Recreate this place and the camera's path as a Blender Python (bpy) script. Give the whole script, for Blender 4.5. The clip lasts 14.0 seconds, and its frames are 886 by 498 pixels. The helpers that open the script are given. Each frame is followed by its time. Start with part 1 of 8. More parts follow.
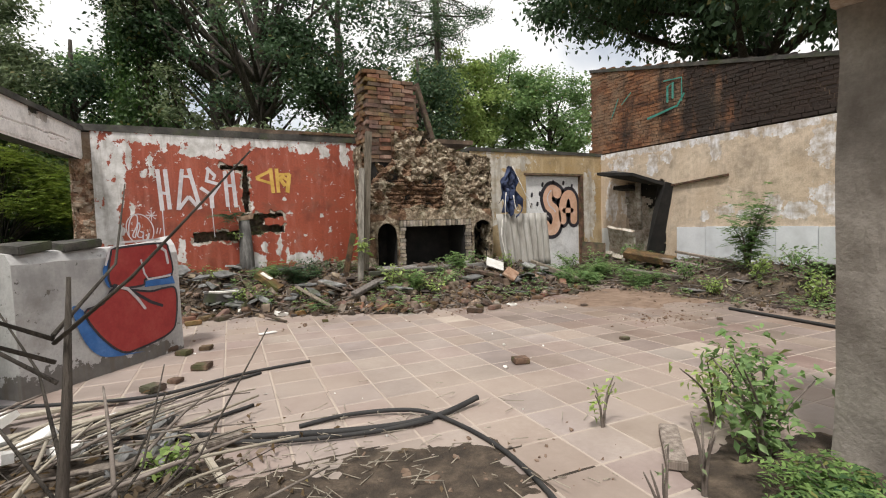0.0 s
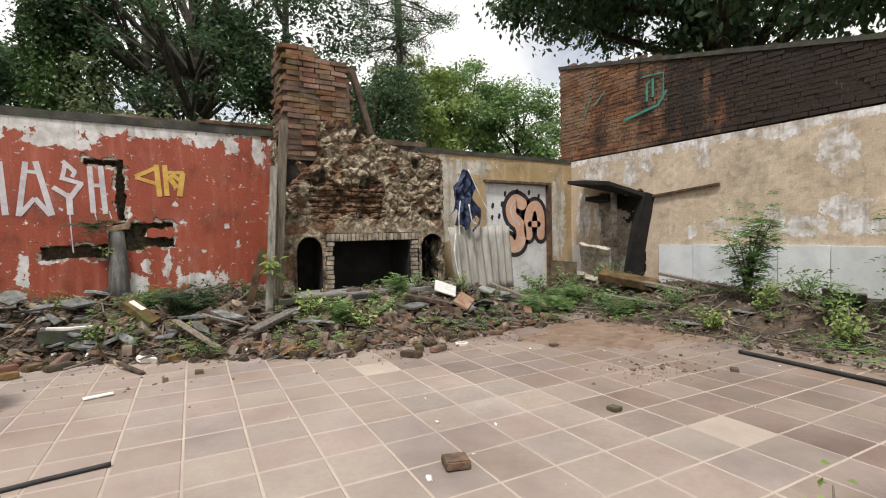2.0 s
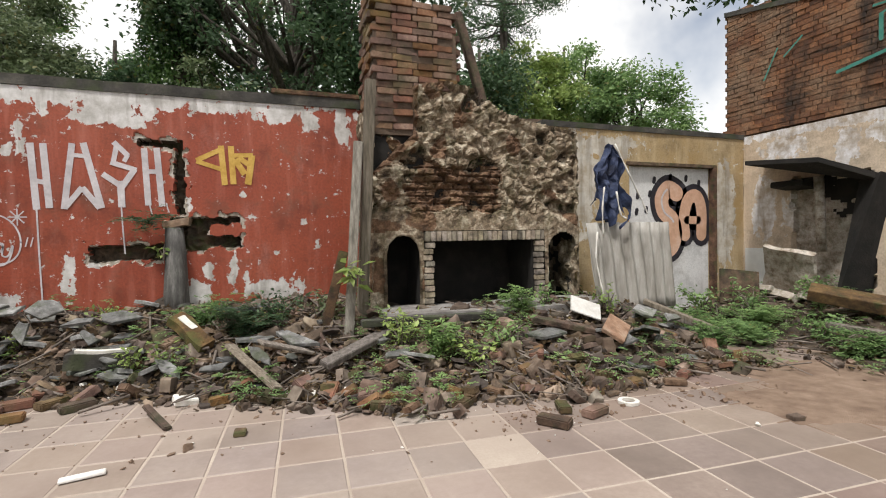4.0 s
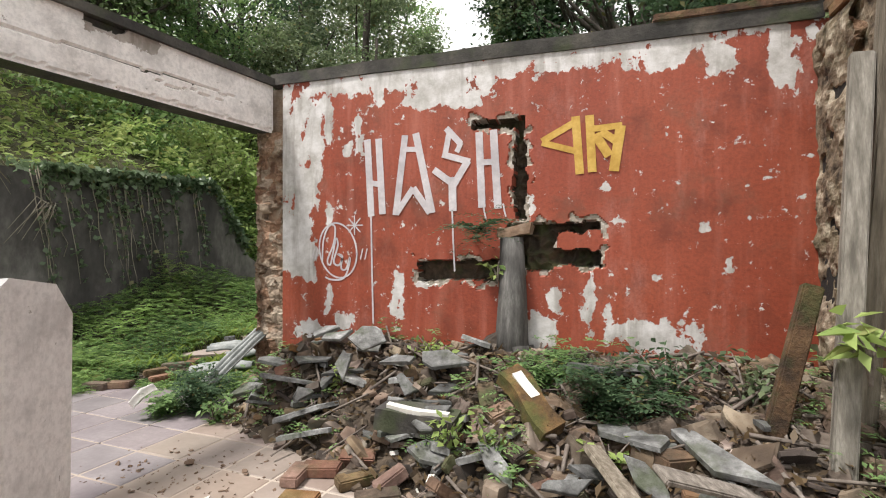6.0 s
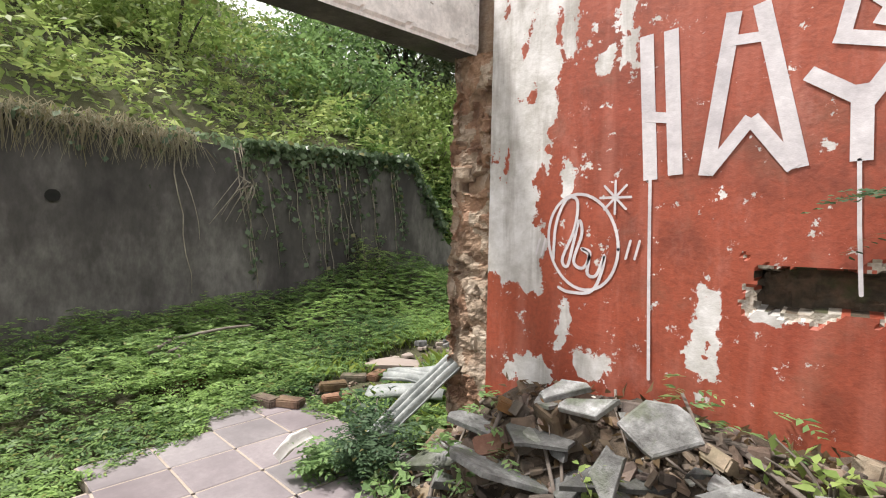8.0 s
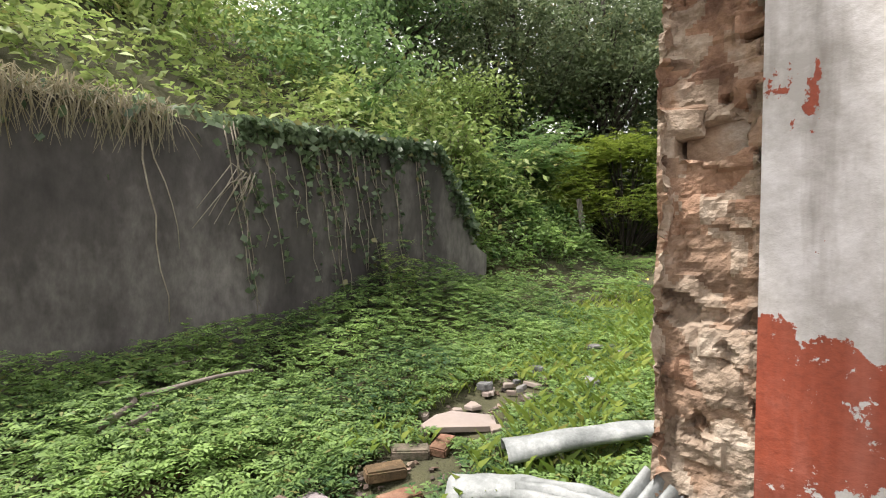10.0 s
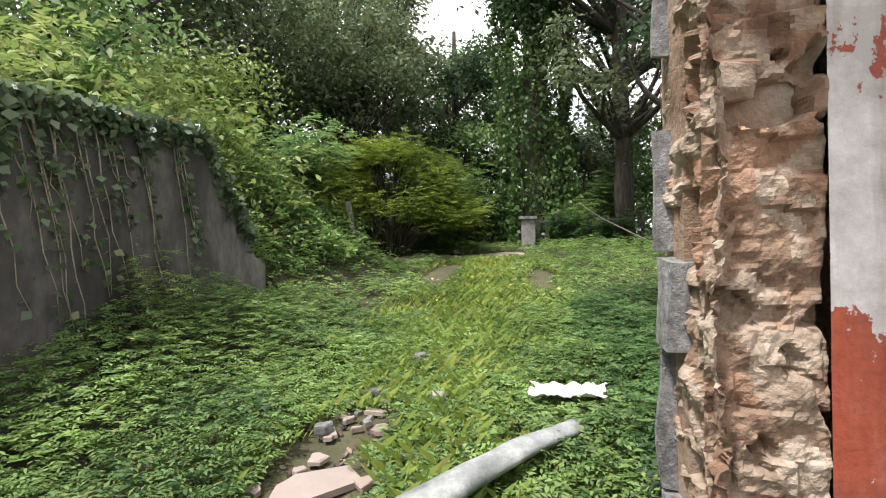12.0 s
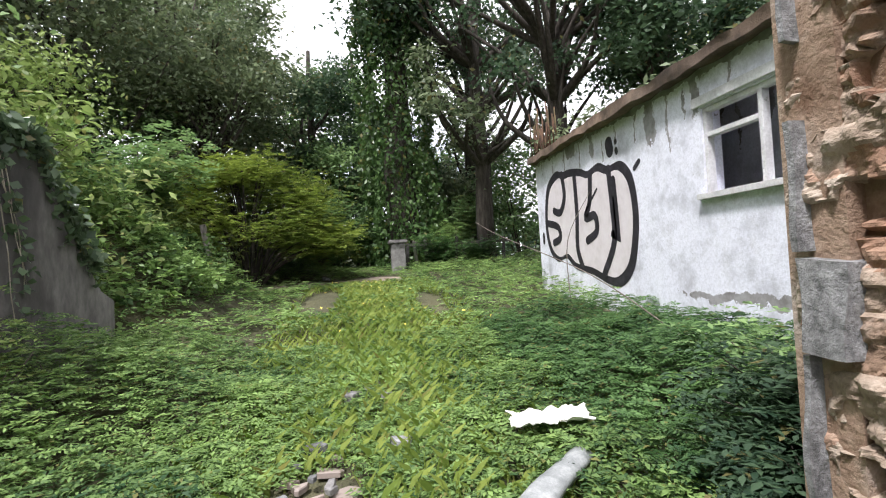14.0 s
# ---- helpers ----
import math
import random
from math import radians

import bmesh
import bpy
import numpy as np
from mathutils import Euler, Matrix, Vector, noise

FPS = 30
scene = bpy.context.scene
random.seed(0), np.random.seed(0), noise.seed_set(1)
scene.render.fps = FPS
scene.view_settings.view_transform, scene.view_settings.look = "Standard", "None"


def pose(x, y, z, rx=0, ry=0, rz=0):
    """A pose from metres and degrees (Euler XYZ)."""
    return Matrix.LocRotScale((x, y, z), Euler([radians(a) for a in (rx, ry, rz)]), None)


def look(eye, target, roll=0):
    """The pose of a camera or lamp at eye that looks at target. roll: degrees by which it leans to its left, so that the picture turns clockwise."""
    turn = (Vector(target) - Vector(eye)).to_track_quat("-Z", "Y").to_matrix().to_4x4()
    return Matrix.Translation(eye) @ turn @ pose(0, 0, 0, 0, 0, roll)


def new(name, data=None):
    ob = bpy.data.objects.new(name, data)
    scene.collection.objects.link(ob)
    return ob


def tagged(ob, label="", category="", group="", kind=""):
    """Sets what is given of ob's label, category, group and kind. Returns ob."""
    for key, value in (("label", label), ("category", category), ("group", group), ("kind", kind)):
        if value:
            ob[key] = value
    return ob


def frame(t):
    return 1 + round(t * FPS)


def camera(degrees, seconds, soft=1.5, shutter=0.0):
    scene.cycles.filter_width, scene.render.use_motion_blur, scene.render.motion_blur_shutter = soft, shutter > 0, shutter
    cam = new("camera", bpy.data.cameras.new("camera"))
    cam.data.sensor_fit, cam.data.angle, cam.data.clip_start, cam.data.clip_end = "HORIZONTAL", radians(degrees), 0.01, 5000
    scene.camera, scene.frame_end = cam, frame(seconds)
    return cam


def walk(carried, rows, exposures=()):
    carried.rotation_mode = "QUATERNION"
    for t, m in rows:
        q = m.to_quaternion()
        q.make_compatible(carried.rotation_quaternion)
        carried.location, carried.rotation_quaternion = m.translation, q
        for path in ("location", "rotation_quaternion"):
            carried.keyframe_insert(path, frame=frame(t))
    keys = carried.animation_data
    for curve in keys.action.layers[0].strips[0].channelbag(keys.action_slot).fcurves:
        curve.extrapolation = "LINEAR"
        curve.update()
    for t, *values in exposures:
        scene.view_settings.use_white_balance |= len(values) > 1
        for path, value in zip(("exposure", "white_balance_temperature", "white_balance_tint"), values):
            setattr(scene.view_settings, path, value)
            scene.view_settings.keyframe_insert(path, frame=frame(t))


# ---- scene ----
cam = camera(84.9, 14.0, soft=1.1)
PATH = [
    (0, (-0.363, -0.339, 1.254), (0.551, 1.436, 1.14), -1.7),
    (0.5, (-0.124, -0.047, 1.245), (0.758, 1.745, 1.15), -1.8),
    (1, (0.189, 0.281, 1.238), (1.098, 2.06, 1.151), -1.5),
    (1.5, (0.483, 0.657, 1.23), (1.467, 2.397, 1.169), -1.0),
    (2, (0.76, 0.898, 1.243), (1.79, 2.611, 1.184), -1.1),
    (2.5, (1.016, 1.162, 1.24), (1.852, 2.978, 1.176), -1.0),
    (2.7, (1.053, 1.295, 1.239), (1.838, 3.133, 1.169), -0.9),
    (4.8, (1.392, 3.515, 1.189), (1.818, 5.469, 1.192), -1.1),
    (5, (1.359, 3.717, 1.181), (1.608, 5.701, 1.195), -1.2),
    (5.2, (1.298, 3.927, 1.21), (1.311, 5.927, 1.219), -1.2),
    (5.3, (1.273, 4.018, 1.218), (1.158, 6.015, 1.229), -1.2),
    (5.4, (1.239, 4.117, 1.232), (0.998, 6.102, 1.261), -0.7),
    (5.5, (1.201, 4.224, 1.25), (0.861, 6.195, 1.26), -1.1),
    (5.6, (1.159, 4.304, 1.272), (0.731, 6.258, 1.268), -0.9),
    (6, (0.999, 4.644, 1.265), (0.386, 6.548, 1.273), 0.0),
    (6.5, (0.819, 5.044, 1.258), (-0.015, 6.862, 1.276), 0.9),
    (7, (0.563, 5.403, 1.273), (-0.491, 7.103, 1.263), 1.0),
    (7.5, (0.249, 5.724, 1.29), (-0.849, 7.394, 1.235), 0.9),
    (8, (-0.067, 6.021, 1.288), (-1.365, 7.541, 1.231), 1.2),
    (8.2, (-0.205, 6.121, 1.307), (-1.586, 7.566, 1.242), 1.4),
    (10.3, (-1.614, 6.703, 1.293), (-2.802, 8.311, 1.251), -0.2),
    (10.5, (-1.72, 6.748, 1.289), (-2.794, 8.434, 1.242), -0.6),
    (11, (-1.902, 6.883, 1.31), (-2.702, 8.716, 1.273), 0.1),
    (11.5, (-2.095, 6.928, 1.303), (-2.583, 8.867, 1.286), -1.2),
    (12, (-2.304, 6.95, 1.282), (-2.625, 8.924, 1.242), -1.8),
    (12.5, (-2.515, 7.074, 1.194), (-2.649, 9.07, 1.21), -2.5),
    (12.6, (-2.56, 7.099, 1.194), (-2.615, 9.098, 1.216), -2.4),
    (13, (-2.745, 7.198, 1.226), (-2.615, 9.193, 1.283), -2.9),
    (13.5, (-2.966, 7.279, 1.251), (-2.64, 9.251, 1.298), -3.7),
    (14, (-3.067, 7.338, 1.265), (-2.746, 9.312, 1.304), -3.4),
]
EXPOSURES = [(0, 0.32, 6520, 10), (5, 0.32, 6520, 10), (5.6, 0.62, 6550, 10), (6.5, 0.68, 6500, 10), (7.5, 0.68, 6500, 10), (8.1, 1.0, 6550, 11), (10.3, 1.12, 6600, 13), (11.5, 1.1, 6450, 13), (12.6, 1.09, 6350, 15), (14, 1.05, 6100, 16)]
walk(cam, [(t, look(eye, target, roll)) for t, eye, target, roll in PATH], EXPOSURES)

# ---------------- world, sun, exposure ----------------
world = bpy.data.worlds.new("world")
scene.world = world
world.use_nodes = True
wn = world.node_tree.nodes
wl = world.node_tree.links
wn.clear()
sky = wn.new("ShaderNodeTexSky")
sky.sky_type, sky.sun_disc = "NISHITA", False
sky.sun_elevation, sky.sun_rotation = radians(64), radians(226)
cloud = wn.new("ShaderNodeTexNoise")
cloud.inputs["Scale"].default_value, cloud.inputs["Detail"].default_value = 2.2, 6
cramp = wn.new("ShaderNodeValToRGB")
cramp.color_ramp.elements[0].position, cramp.color_ramp.elements[1].position = 0.26, 0.47
cmix = wn.new("ShaderNodeMix")
cmix.data_type = "RGBA"
cmix.inputs[7].default_value = (10.8, 10.7, 10.5, 1)
wl.new(cloud.outputs["Fac"], cramp.inputs[0])
wl.new(cramp.outputs[0], cmix.inputs[0])
wl.new(sky.outputs[0], cmix.inputs[6])
wbg = wn.new("ShaderNodeBackground")
wbg.inputs[1].default_value = 0.086
wout = wn.new("ShaderNodeOutputWorld")
wl.new(cmix.outputs[2], wbg.inputs[0])
wl.new(wbg.outputs[0], wout.inputs[0])
sun_data = bpy.data.lights.new("sun", "SUN")
sun_data.energy, sun_data.angle, sun_data.color = 3.2, radians(8), (1.0, 0.96, 0.9)
sun = new("sun", sun_data)
sun.matrix_world = pose(0, 0, 20, 26, 0, -46)

# ---------------- node helpers ----------------
rng = np.random.default_rng(7)


def N(nt, kind, **values):
    n = nt.nodes.new(kind)
    for k, v in values.items():
        n.inputs[k.replace("_", " ")].default_value = v
    return n


def ramp(nt, fac, stops):
    r = nt.nodes.new("ShaderNodeValToRGB")
    els = r.color_ramp.elements
    while len(els) < len(stops):
        els.new(0.5)
    for e, (p, c) in zip(els, stops):
        e.position = p
        e.color = (c, c, c, 1) if isinstance(c, (int, float)) else (*c, 1)
    nt.links.new(fac, r.inputs[0])
    return r.outputs[0]


def mixc(nt, fac, a, b, mode="MIX"):
    m = nt.nodes.new("ShaderNodeMix")
    m.data_type, m.blend_type = "RGBA", mode
    for sock, v in ((m.inputs[0], fac), (m.inputs[6], a), (m.inputs[7], b)):
        if isinstance(v, bpy.types.NodeSocket):
            nt.links.new(v, sock)
        elif isinstance(v, tuple):
            sock.default_value = (*v, 1)
        else:
            sock.default_value = v
    return m.outputs[2]


def calc(nt, op, a, b=0.0, c=0.0):
    m = nt.nodes.new("ShaderNodeMath")
    m.operation = op
    for sock, v in zip(m.inputs, (a, b, c)):
        if isinstance(v, bpy.types.NodeSocket):
            nt.links.new(v, sock)
        else:
            sock.default_value = v
    return m.outputs[0]


def noise_out(nt, pos, scale, detail=5, rough=0.6, stretch=None):
    n = nt.nodes.new("ShaderNodeTexNoise")
    n.inputs["Scale"].default_value, n.inputs["Detail"].default_value, n.inputs["Roughness"].default_value = scale, detail, rough
    if stretch:
        mp = nt.nodes.new("ShaderNodeMapping")
        mp.inputs["Scale"].default_value = stretch
        nt.links.new(pos, mp.inputs[0])
        pos = mp.outputs[0]
    nt.links.new(pos, n.inputs["Vector"])
    return n.outputs["Fac"]


def start(name, rough=0.9, metal=0.0):
    m = bpy.data.materials.new(name)
    m.use_nodes = True
    nt = m.node_tree
    b = nt.nodes["Principled BSDF"]
    b.inputs["Roughness"].default_value, b.inputs["Metallic"].default_value = rough, metal
    pos = nt.nodes.new("ShaderNodeNewGeometry").outputs["Position"]
    return m, nt, b, pos


def finish(nt, b, colour, height=None, strength=0.4, dist=0.02):
    nt.links.new(colour, b.inputs["Base Color"])
    if height is not None:
        bp = N(nt, "ShaderNodeBump", Strength=strength, Distance=dist)
        nt.links.new(height, bp.inputs["Height"])
        nt.links.new(bp.outputs[0], b.inputs["Normal"])


DUST = (0.325, 0.265, 0.225)


def surface(name, dark, mid, light, scale=6.0, fine=45.0, rough=0.9, metal=0.0, bump=0.5, dist=0.02, stretch=None, island=0.0, each=0.0, moss=0.0, dust=0.0, stain=0.0):
    """A worn surface: three colours over two scales of noise, relief, and variation from piece to piece."""
    m, nt, b, pos = start(name, rough, metal)
    big = noise_out(nt, pos, scale, 6, 0.65, stretch)
    small = noise_out(nt, pos, fine, 4, 0.7, stretch)
    col = ramp(nt, big, [(0.32, dark), (0.5, mid), (0.7, light)])
    col = mixc(nt, ramp(nt, small, [(0.35, 0.0), (0.75, 0.55)]), col, dark)
    if moss:
        g = noise_out(nt, pos, scale * 0.7, 4)
        col = mixc(nt, calc(nt, "MULTIPLY", ramp(nt, g, [(0.5, 0.0), (0.62, 1.0)]), moss), col, (0.05, 0.07, 0.02))
    if island or each:
        if island:
            r = nt.nodes.new("ShaderNodeNewGeometry").outputs["Random Per Island"]
        else:
            r = nt.nodes.new("ShaderNodeObjectInfo").outputs["Random"]
        k = max(island, each)
        h = nt.nodes.new("ShaderNodeHueSaturation")
        nt.links.new(col, h.inputs["Color"])
        nt.links.new(calc(nt, "MULTIPLY_ADD", r, 2 * k, 1 - k), h.inputs["Value"])
        nt.links.new(calc(nt, "MULTIPLY_ADD", calc(nt, "FRACT", calc(nt, "MULTIPLY", r, 7.3)), 0.035, 0.4825), h.inputs["Hue"])
        nt.links.new(calc(nt, "MULTIPLY_ADD", calc(nt, "FRACT", calc(nt, "MULTIPLY", r, 3.7)), 0.5, 0.7), h.inputs["Saturation"])
        col = h.outputs[0]
    if dust:
        g = noise_out(nt, pos, 0.42, 5, 0.65)
        col = mixc(nt, calc(nt, "MULTIPLY", ramp(nt, g, [(0.36, 0.0), (0.62, 1.0)]), dust), col, DUST)
    if stain:
        g = noise_out(nt, pos, 0.55, 6, 0.7, (1, 1, 0.6))
        col = mixc(nt, calc(nt, "MULTIPLY", ramp(nt, g, [(0.42, 0.0), (0.56, 1.0)]), stain), col, (0.016, 0.012, 0.011))
    hgt = calc(nt, "ADD", calc(nt, "MULTIPLY", big, 0.6), calc(nt, "MULTIPLY", small, 0.4))
    finish(nt, b, col, hgt, bump, dist)
    return m


def leafy(name, dark, light, rough=0.55, patch=0.5):
    """Leaves: colour from leaf to leaf and in patches, with some light coming through."""
    m, nt, b, pos = start(name, rough)
    r = nt.nodes.new("ShaderNodeNewGeometry").outputs["Random Per Island"]
    n = noise_out(nt, pos, patch, 3)
    f = calc(nt, "ADD", calc(nt, "MULTIPLY", r, 0.55), calc(nt, "MULTIPLY", ramp(nt, n, [(0.35, 0.0), (0.65, 1.0)]), 0.45))
    col = ramp(nt, f, [(0.05, dark), (0.95, light)])
    old = ramp(nt, r, [(0.965, 0.0), (0.97, 1.0)])
    col = mixc(nt, calc(nt, "MULTIPLY", old, 0.7), col, (0.2, 0.16, 0.05))
    nt.links.new(col, b.inputs["Base Color"])
    tr = nt.nodes.new("ShaderNodeBsdfTranslucent")
    nt.links.new(col, tr.inputs[0])
    mx = nt.nodes.new("ShaderNodeMixShader")
    mx.inputs[0].default_value = 0.40
    nt.links.new(b.outputs[0], mx.inputs[1])
    nt.links.new(tr.outputs[0], mx.inputs[2])
    nt.links.new(mx.outputs[0], nt.nodes["Material Output"].inputs[0])
    return m


def blobs(nt, pos, spots, axis=0, wobble=0.16, scale=7.0):
    """Ragged patches on an upright wall: the largest of 1 - distance over ellipses (across, up, half width, half height)."""
    jit = nt.nodes.new("ShaderNodeTexNoise")
    jit.inputs["Scale"].default_value, jit.inputs["Detail"].default_value, jit.inputs["Roughness"].default_value = scale, 9, 0.72
    nt.links.new(pos, jit.inputs["Vector"])
    sep = nt.nodes.new("ShaderNodeSeparateXYZ")
    nt.links.new(pos, sep.inputs[0])
    jc = nt.nodes.new("ShaderNodeSeparateColor")
    nt.links.new(jit.outputs["Color"], jc.inputs[0])
    u = calc(nt, "ADD", sep.outputs[axis], calc(nt, "MULTIPLY_ADD", jc.outputs[0], 2 * wobble, -wobble))
    v = calc(nt, "ADD", sep.outputs[2], calc(nt, "MULTIPLY_ADD", jc.outputs[1], 2 * wobble, -wobble))
    best = None
    for cu, cv, ru, rv in spots:
        a = calc(nt, "DIVIDE", calc(nt, "SUBTRACT", u, cu), ru)
        c = calc(nt, "DIVIDE", calc(nt, "SUBTRACT", v, cv), rv)
        d = calc(nt, "SUBTRACT", 1.0, calc(nt, "ADD", calc(nt, "POWER", calc(nt, "ABSOLUTE", a), 2.4), calc(nt, "POWER", calc(nt, "ABSOLUTE", c), 2.4)))
        best = d if best is None else calc(nt, "MAXIMUM", best, d)
    return best


def painted_wall(name, paint, paint2, bare, bare2, spots, axis=0, wobble=0.16, flecks=0.62, streak=0.25, dirt=(0.12, 0.09, 0.06), spotscale=7.0, ragged=2.0, gloss=0.82):
    """Old paint over plaster that has come off in ragged patches."""
    m, nt, b, pos = start(name, gloss)
    best = blobs(nt, pos, spots, axis, wobble, spotscale)
    rag = noise_out(nt, pos, 9.0, 8, 0.62, (1.0, 1.0, 0.7))
    best = calc(nt, "ADD", calc(nt, "MINIMUM", best, 0.75), calc(nt, "MULTIPLY_ADD", rag, 2 * ragged, -ragged))
    peel = ramp(nt, best, [(0.0, 0.0), (0.03, 1.0)])
    fl = noise_out(nt, pos, 12.0, 7, 0.72)
    fl = calc(nt, "ADD", fl, calc(nt, "MULTIPLY", calc(nt, "MAXIMUM", calc(nt, "ADD", best, 1.6), 0.0), 0.02))
    fl = ramp(nt, fl, [(flecks, 0.0), (flecks + 0.015, 1.0)])
    peel = calc(nt, "MAXIMUM", peel, fl)
    wide = noise_out(nt, pos, 1.3, 5, 0.6)
    fine = noise_out(nt, pos, 40, 4, 0.7)
    col = mixc(nt, ramp(nt, wide, [(0.3, 0.0), (0.7, 1.0)]), paint, paint2)
    blotch = noise_out(nt, pos, 2.6, 7, 0.7)
    col = mixc(nt, calc(nt, "MULTIPLY", ramp(nt, blotch, [(0.5, 0.0), (0.66, 1.0)]), 0.65), col, tuple(c * 0.45 for c in paint))
    chalk = noise_out(nt, pos, 1.7, 8, 0.72, (1.6, 1.6, 0.7))
    col = mixc(nt, calc(nt, "MULTIPLY", ramp(nt, chalk, [(0.56, 0.0), (0.7, 1.0)]), 0.3), col, tuple(min(1, c * 0.8 + 0.2) for c in paint2))
    col = mixc(nt, ramp(nt, fine, [(0.42, 0.0), (0.72, 0.6)]), col, tuple(c * 0.55 for c in paint))
    run = noise_out(nt, pos, 3.0, 4, 0.6, (3.0, 3.0, 0.35))
    col = mixc(nt, calc(nt, "MULTIPLY", ramp(nt, run, [(0.5, 0.0), (0.75, 1.0)]), streak), col, tuple(min(1, c * 1.3 + 0.12) for c in paint2))
    under = mixc(nt, ramp(nt, noise_out(nt, pos, 5, 6, 0.7), [(0.4, 0.0), (0.62, 1.0)]), bare, bare2)
    under = mixc(nt, ramp(nt, run, [(0.36, 0.4), (0.48, 0.0)]), under, dirt)
    col = mixc(nt, peel, col, under)
    soil = noise_out(nt, pos, 2.2, 6, 0.7)
    col = mixc(nt, calc(nt, "MULTIPLY", ramp(nt, soil, [(0.55, 0.0), (0.75, 1.0)]), 0.45), col, dirt)
    h = calc(nt, "ADD", calc(nt, "MULTIPLY", peel, -0.6), calc(nt, "ADD", calc(nt, "MULTIPLY", fine, 0.35), calc(nt, "MULTIPLY", blotch, 1.2)))
    finish(nt, b, col, h, 0.55, 0.011)
    return m


# ---------------- materials ----------------
RED_SPOTS = [(-1.57, 1.75, 0.09, 0.35), (-1.52, 2.2, 0.1, 0.5), (0.155, 2.649, 1.978, 0.098), (-1.282, 2.15, 0.08, 0.465), (-1.409, 1.71, 0.104, 0.587), (-1.531, 1.368, 0.104, 0.342), (-1.362, 1.197, 0.104, 0.171), (-1.47, 2.493, 0.283, 0.078), (-1.188, 2.468, 0.066, 0.078), (-1.155, 2.272, 0.052, 0.127), (-1.15, 1.588, 0.033, 0.117), (-0.872, 2.199, 0.042, 0.176), (-0.246, 2.444, 0.259, 0.059), (0.037, 2.409, 0.132, 0.059), (-0.976, 2.101, 0.042, 0.059), (-1.541, 2.199, 0.141, 0.342), (-1.329, 0.585, 0.151, 0.078), (-1.155, 0.879, 0.033, 0.127), (-1.013, 0.683, 0.104, 0.068), (-0.524, 0.903, 0.061, 0.205), (0.932, 0.903, 0.042, 0.196), (1.059, 0.757, 0.033, 0.137), (1.379, 0.683, 0.283, 0.117), (1.379, 2.551, 0.188, 0.078), (1.756, 2.517, 0.094, 0.108), (2.109, 2.493, 0.085, 0.22), (-0.222, 2.541, 0.283, 0.098), (-0.693, 2.541, 0.057, 0.108), (0.508, 1.612, 0.047, 0.108), (0.696, 0.928, 0.042, 0.088), (-0.269, 1.016, 0.118, 0.039), (0.202, 2.566, 0.094, 0.147), (0.579, 0.683, 0.118, 0.147), (1.05, 1.7, 0.047, 0.034), (1.379, 1.074, 0.038, 0.029), (1.144, 1.466, 0.057, 0.024), (1.662, 1.417, 0.047, 0.024), (1.803, 1.172, 0.033, 0.059)]
M_red = painted_wall("red_paint_over_plaster", (0.265, 0.046, 0.022), (0.36, 0.082, 0.038), (0.68, 0.66, 0.66), (0.42, 0.40, 0.38), RED_SPOTS, 0, 0.10, 0.63, 0.3, spotscale=9.0, ragged=2.6, gloss=0.62)
BEIGE_SPOTS = [(5.5, 2.66, 3.2, 0.09), (3.62, 2.25, 0.2, 0.3), (5.35, 2.42, 0.12, 0.2), (6.4, 2.42, 0.14, 0.12), (4.3, 2.55, 0.25, 0.07), (6.75, 2.3, 0.16, 0.2), (7.6, 2.42, 0.35, 0.16), (7.85, 1.6, 0.2, 0.45), (7.3, 1.5, 0.3, 0.3), (5.15, 1.3, 0.2, 0.1), (4.75, 1.22, 0.22, 0.12),
               (4.35, 1.35, 0.16, 0.2), (4.0, 1.25, 0.25, 0.14), (3.5, 1.5, 0.3, 0.14), (3.3, 1.25, 0.3, 0.1), (2.8, 1.6, 0.25, 0.2), (5.6, 1.22, 0.1, 0.1), (2.2, 2.2, 0.4, 0.4), (1.4, 1.7, 0.5, 0.4)]
M_beige = painted_wall("beige_paint_over_plaster", (0.56, 0.44, 0.325), (0.66, 0.55, 0.44), (0.80, 0.79, 0.82), (0.42, 0.35, 0.28), BEIGE_SPOTS, 1, 0.11, 0.655, 0.25, (0.24, 0.17, 0.11), 8.0, ragged=2.4)
M_ochre = painted_wall("ochre_paint_over_plaster", (0.36, 0.24, 0.10), (0.48, 0.38, 0.24), (0.58, 0.55, 0.5), (0.4, 0.34, 0.26), [(5.1, 1.9, 0.5, 0.7), (5.7, 2.45, 0.6, 0.15), (7.9, 1.5, 0.2, 0.8)], 0, 0.2, 0.62, 0.3)
M_whitewall = painted_wall("white_limewash", (0.84, 0.85, 0.94), (0.79, 0.80, 0.90), (0.36, 0.35, 0.36), (0.2, 0.19, 0.185),
                           [(9.95, 2.85, 0.018, 0.16), (10.25, 2.75, 0.018, 0.35), (10.70, 2.65, 0.018, 0.29), (11.30, 2.85, 0.018, 0.23), (11.95, 2.75, 0.018, 0.16), (12.25, 2.65, 0.018, 0.35), (12.90, 2.85, 0.018, 0.29), (13.40, 2.75, 0.018, 0.23), (13.75, 2.65, 0.018, 0.16), (14.50, 2.85, 0.018, 0.35), (15.10, 2.75, 0.018, 0.29), (15.60, 2.65, 0.018, 0.23), (16.10, 2.85, 0.018, 0.16), (13.0, 3.0, 4.5, 0.05), (12.6, 2.75, 0.1, 0.3), (11.8, 2.8, 0.06, 0.25), (14.1, 2.8, 0.06, 0.2), (11.0, 0.72, 1.2, 0.05), (14.8, 2.9, 0.2, 0.12)], 1, 0.14, 0.69, 0.1, (0.22, 0.21, 0.2), 4.0)
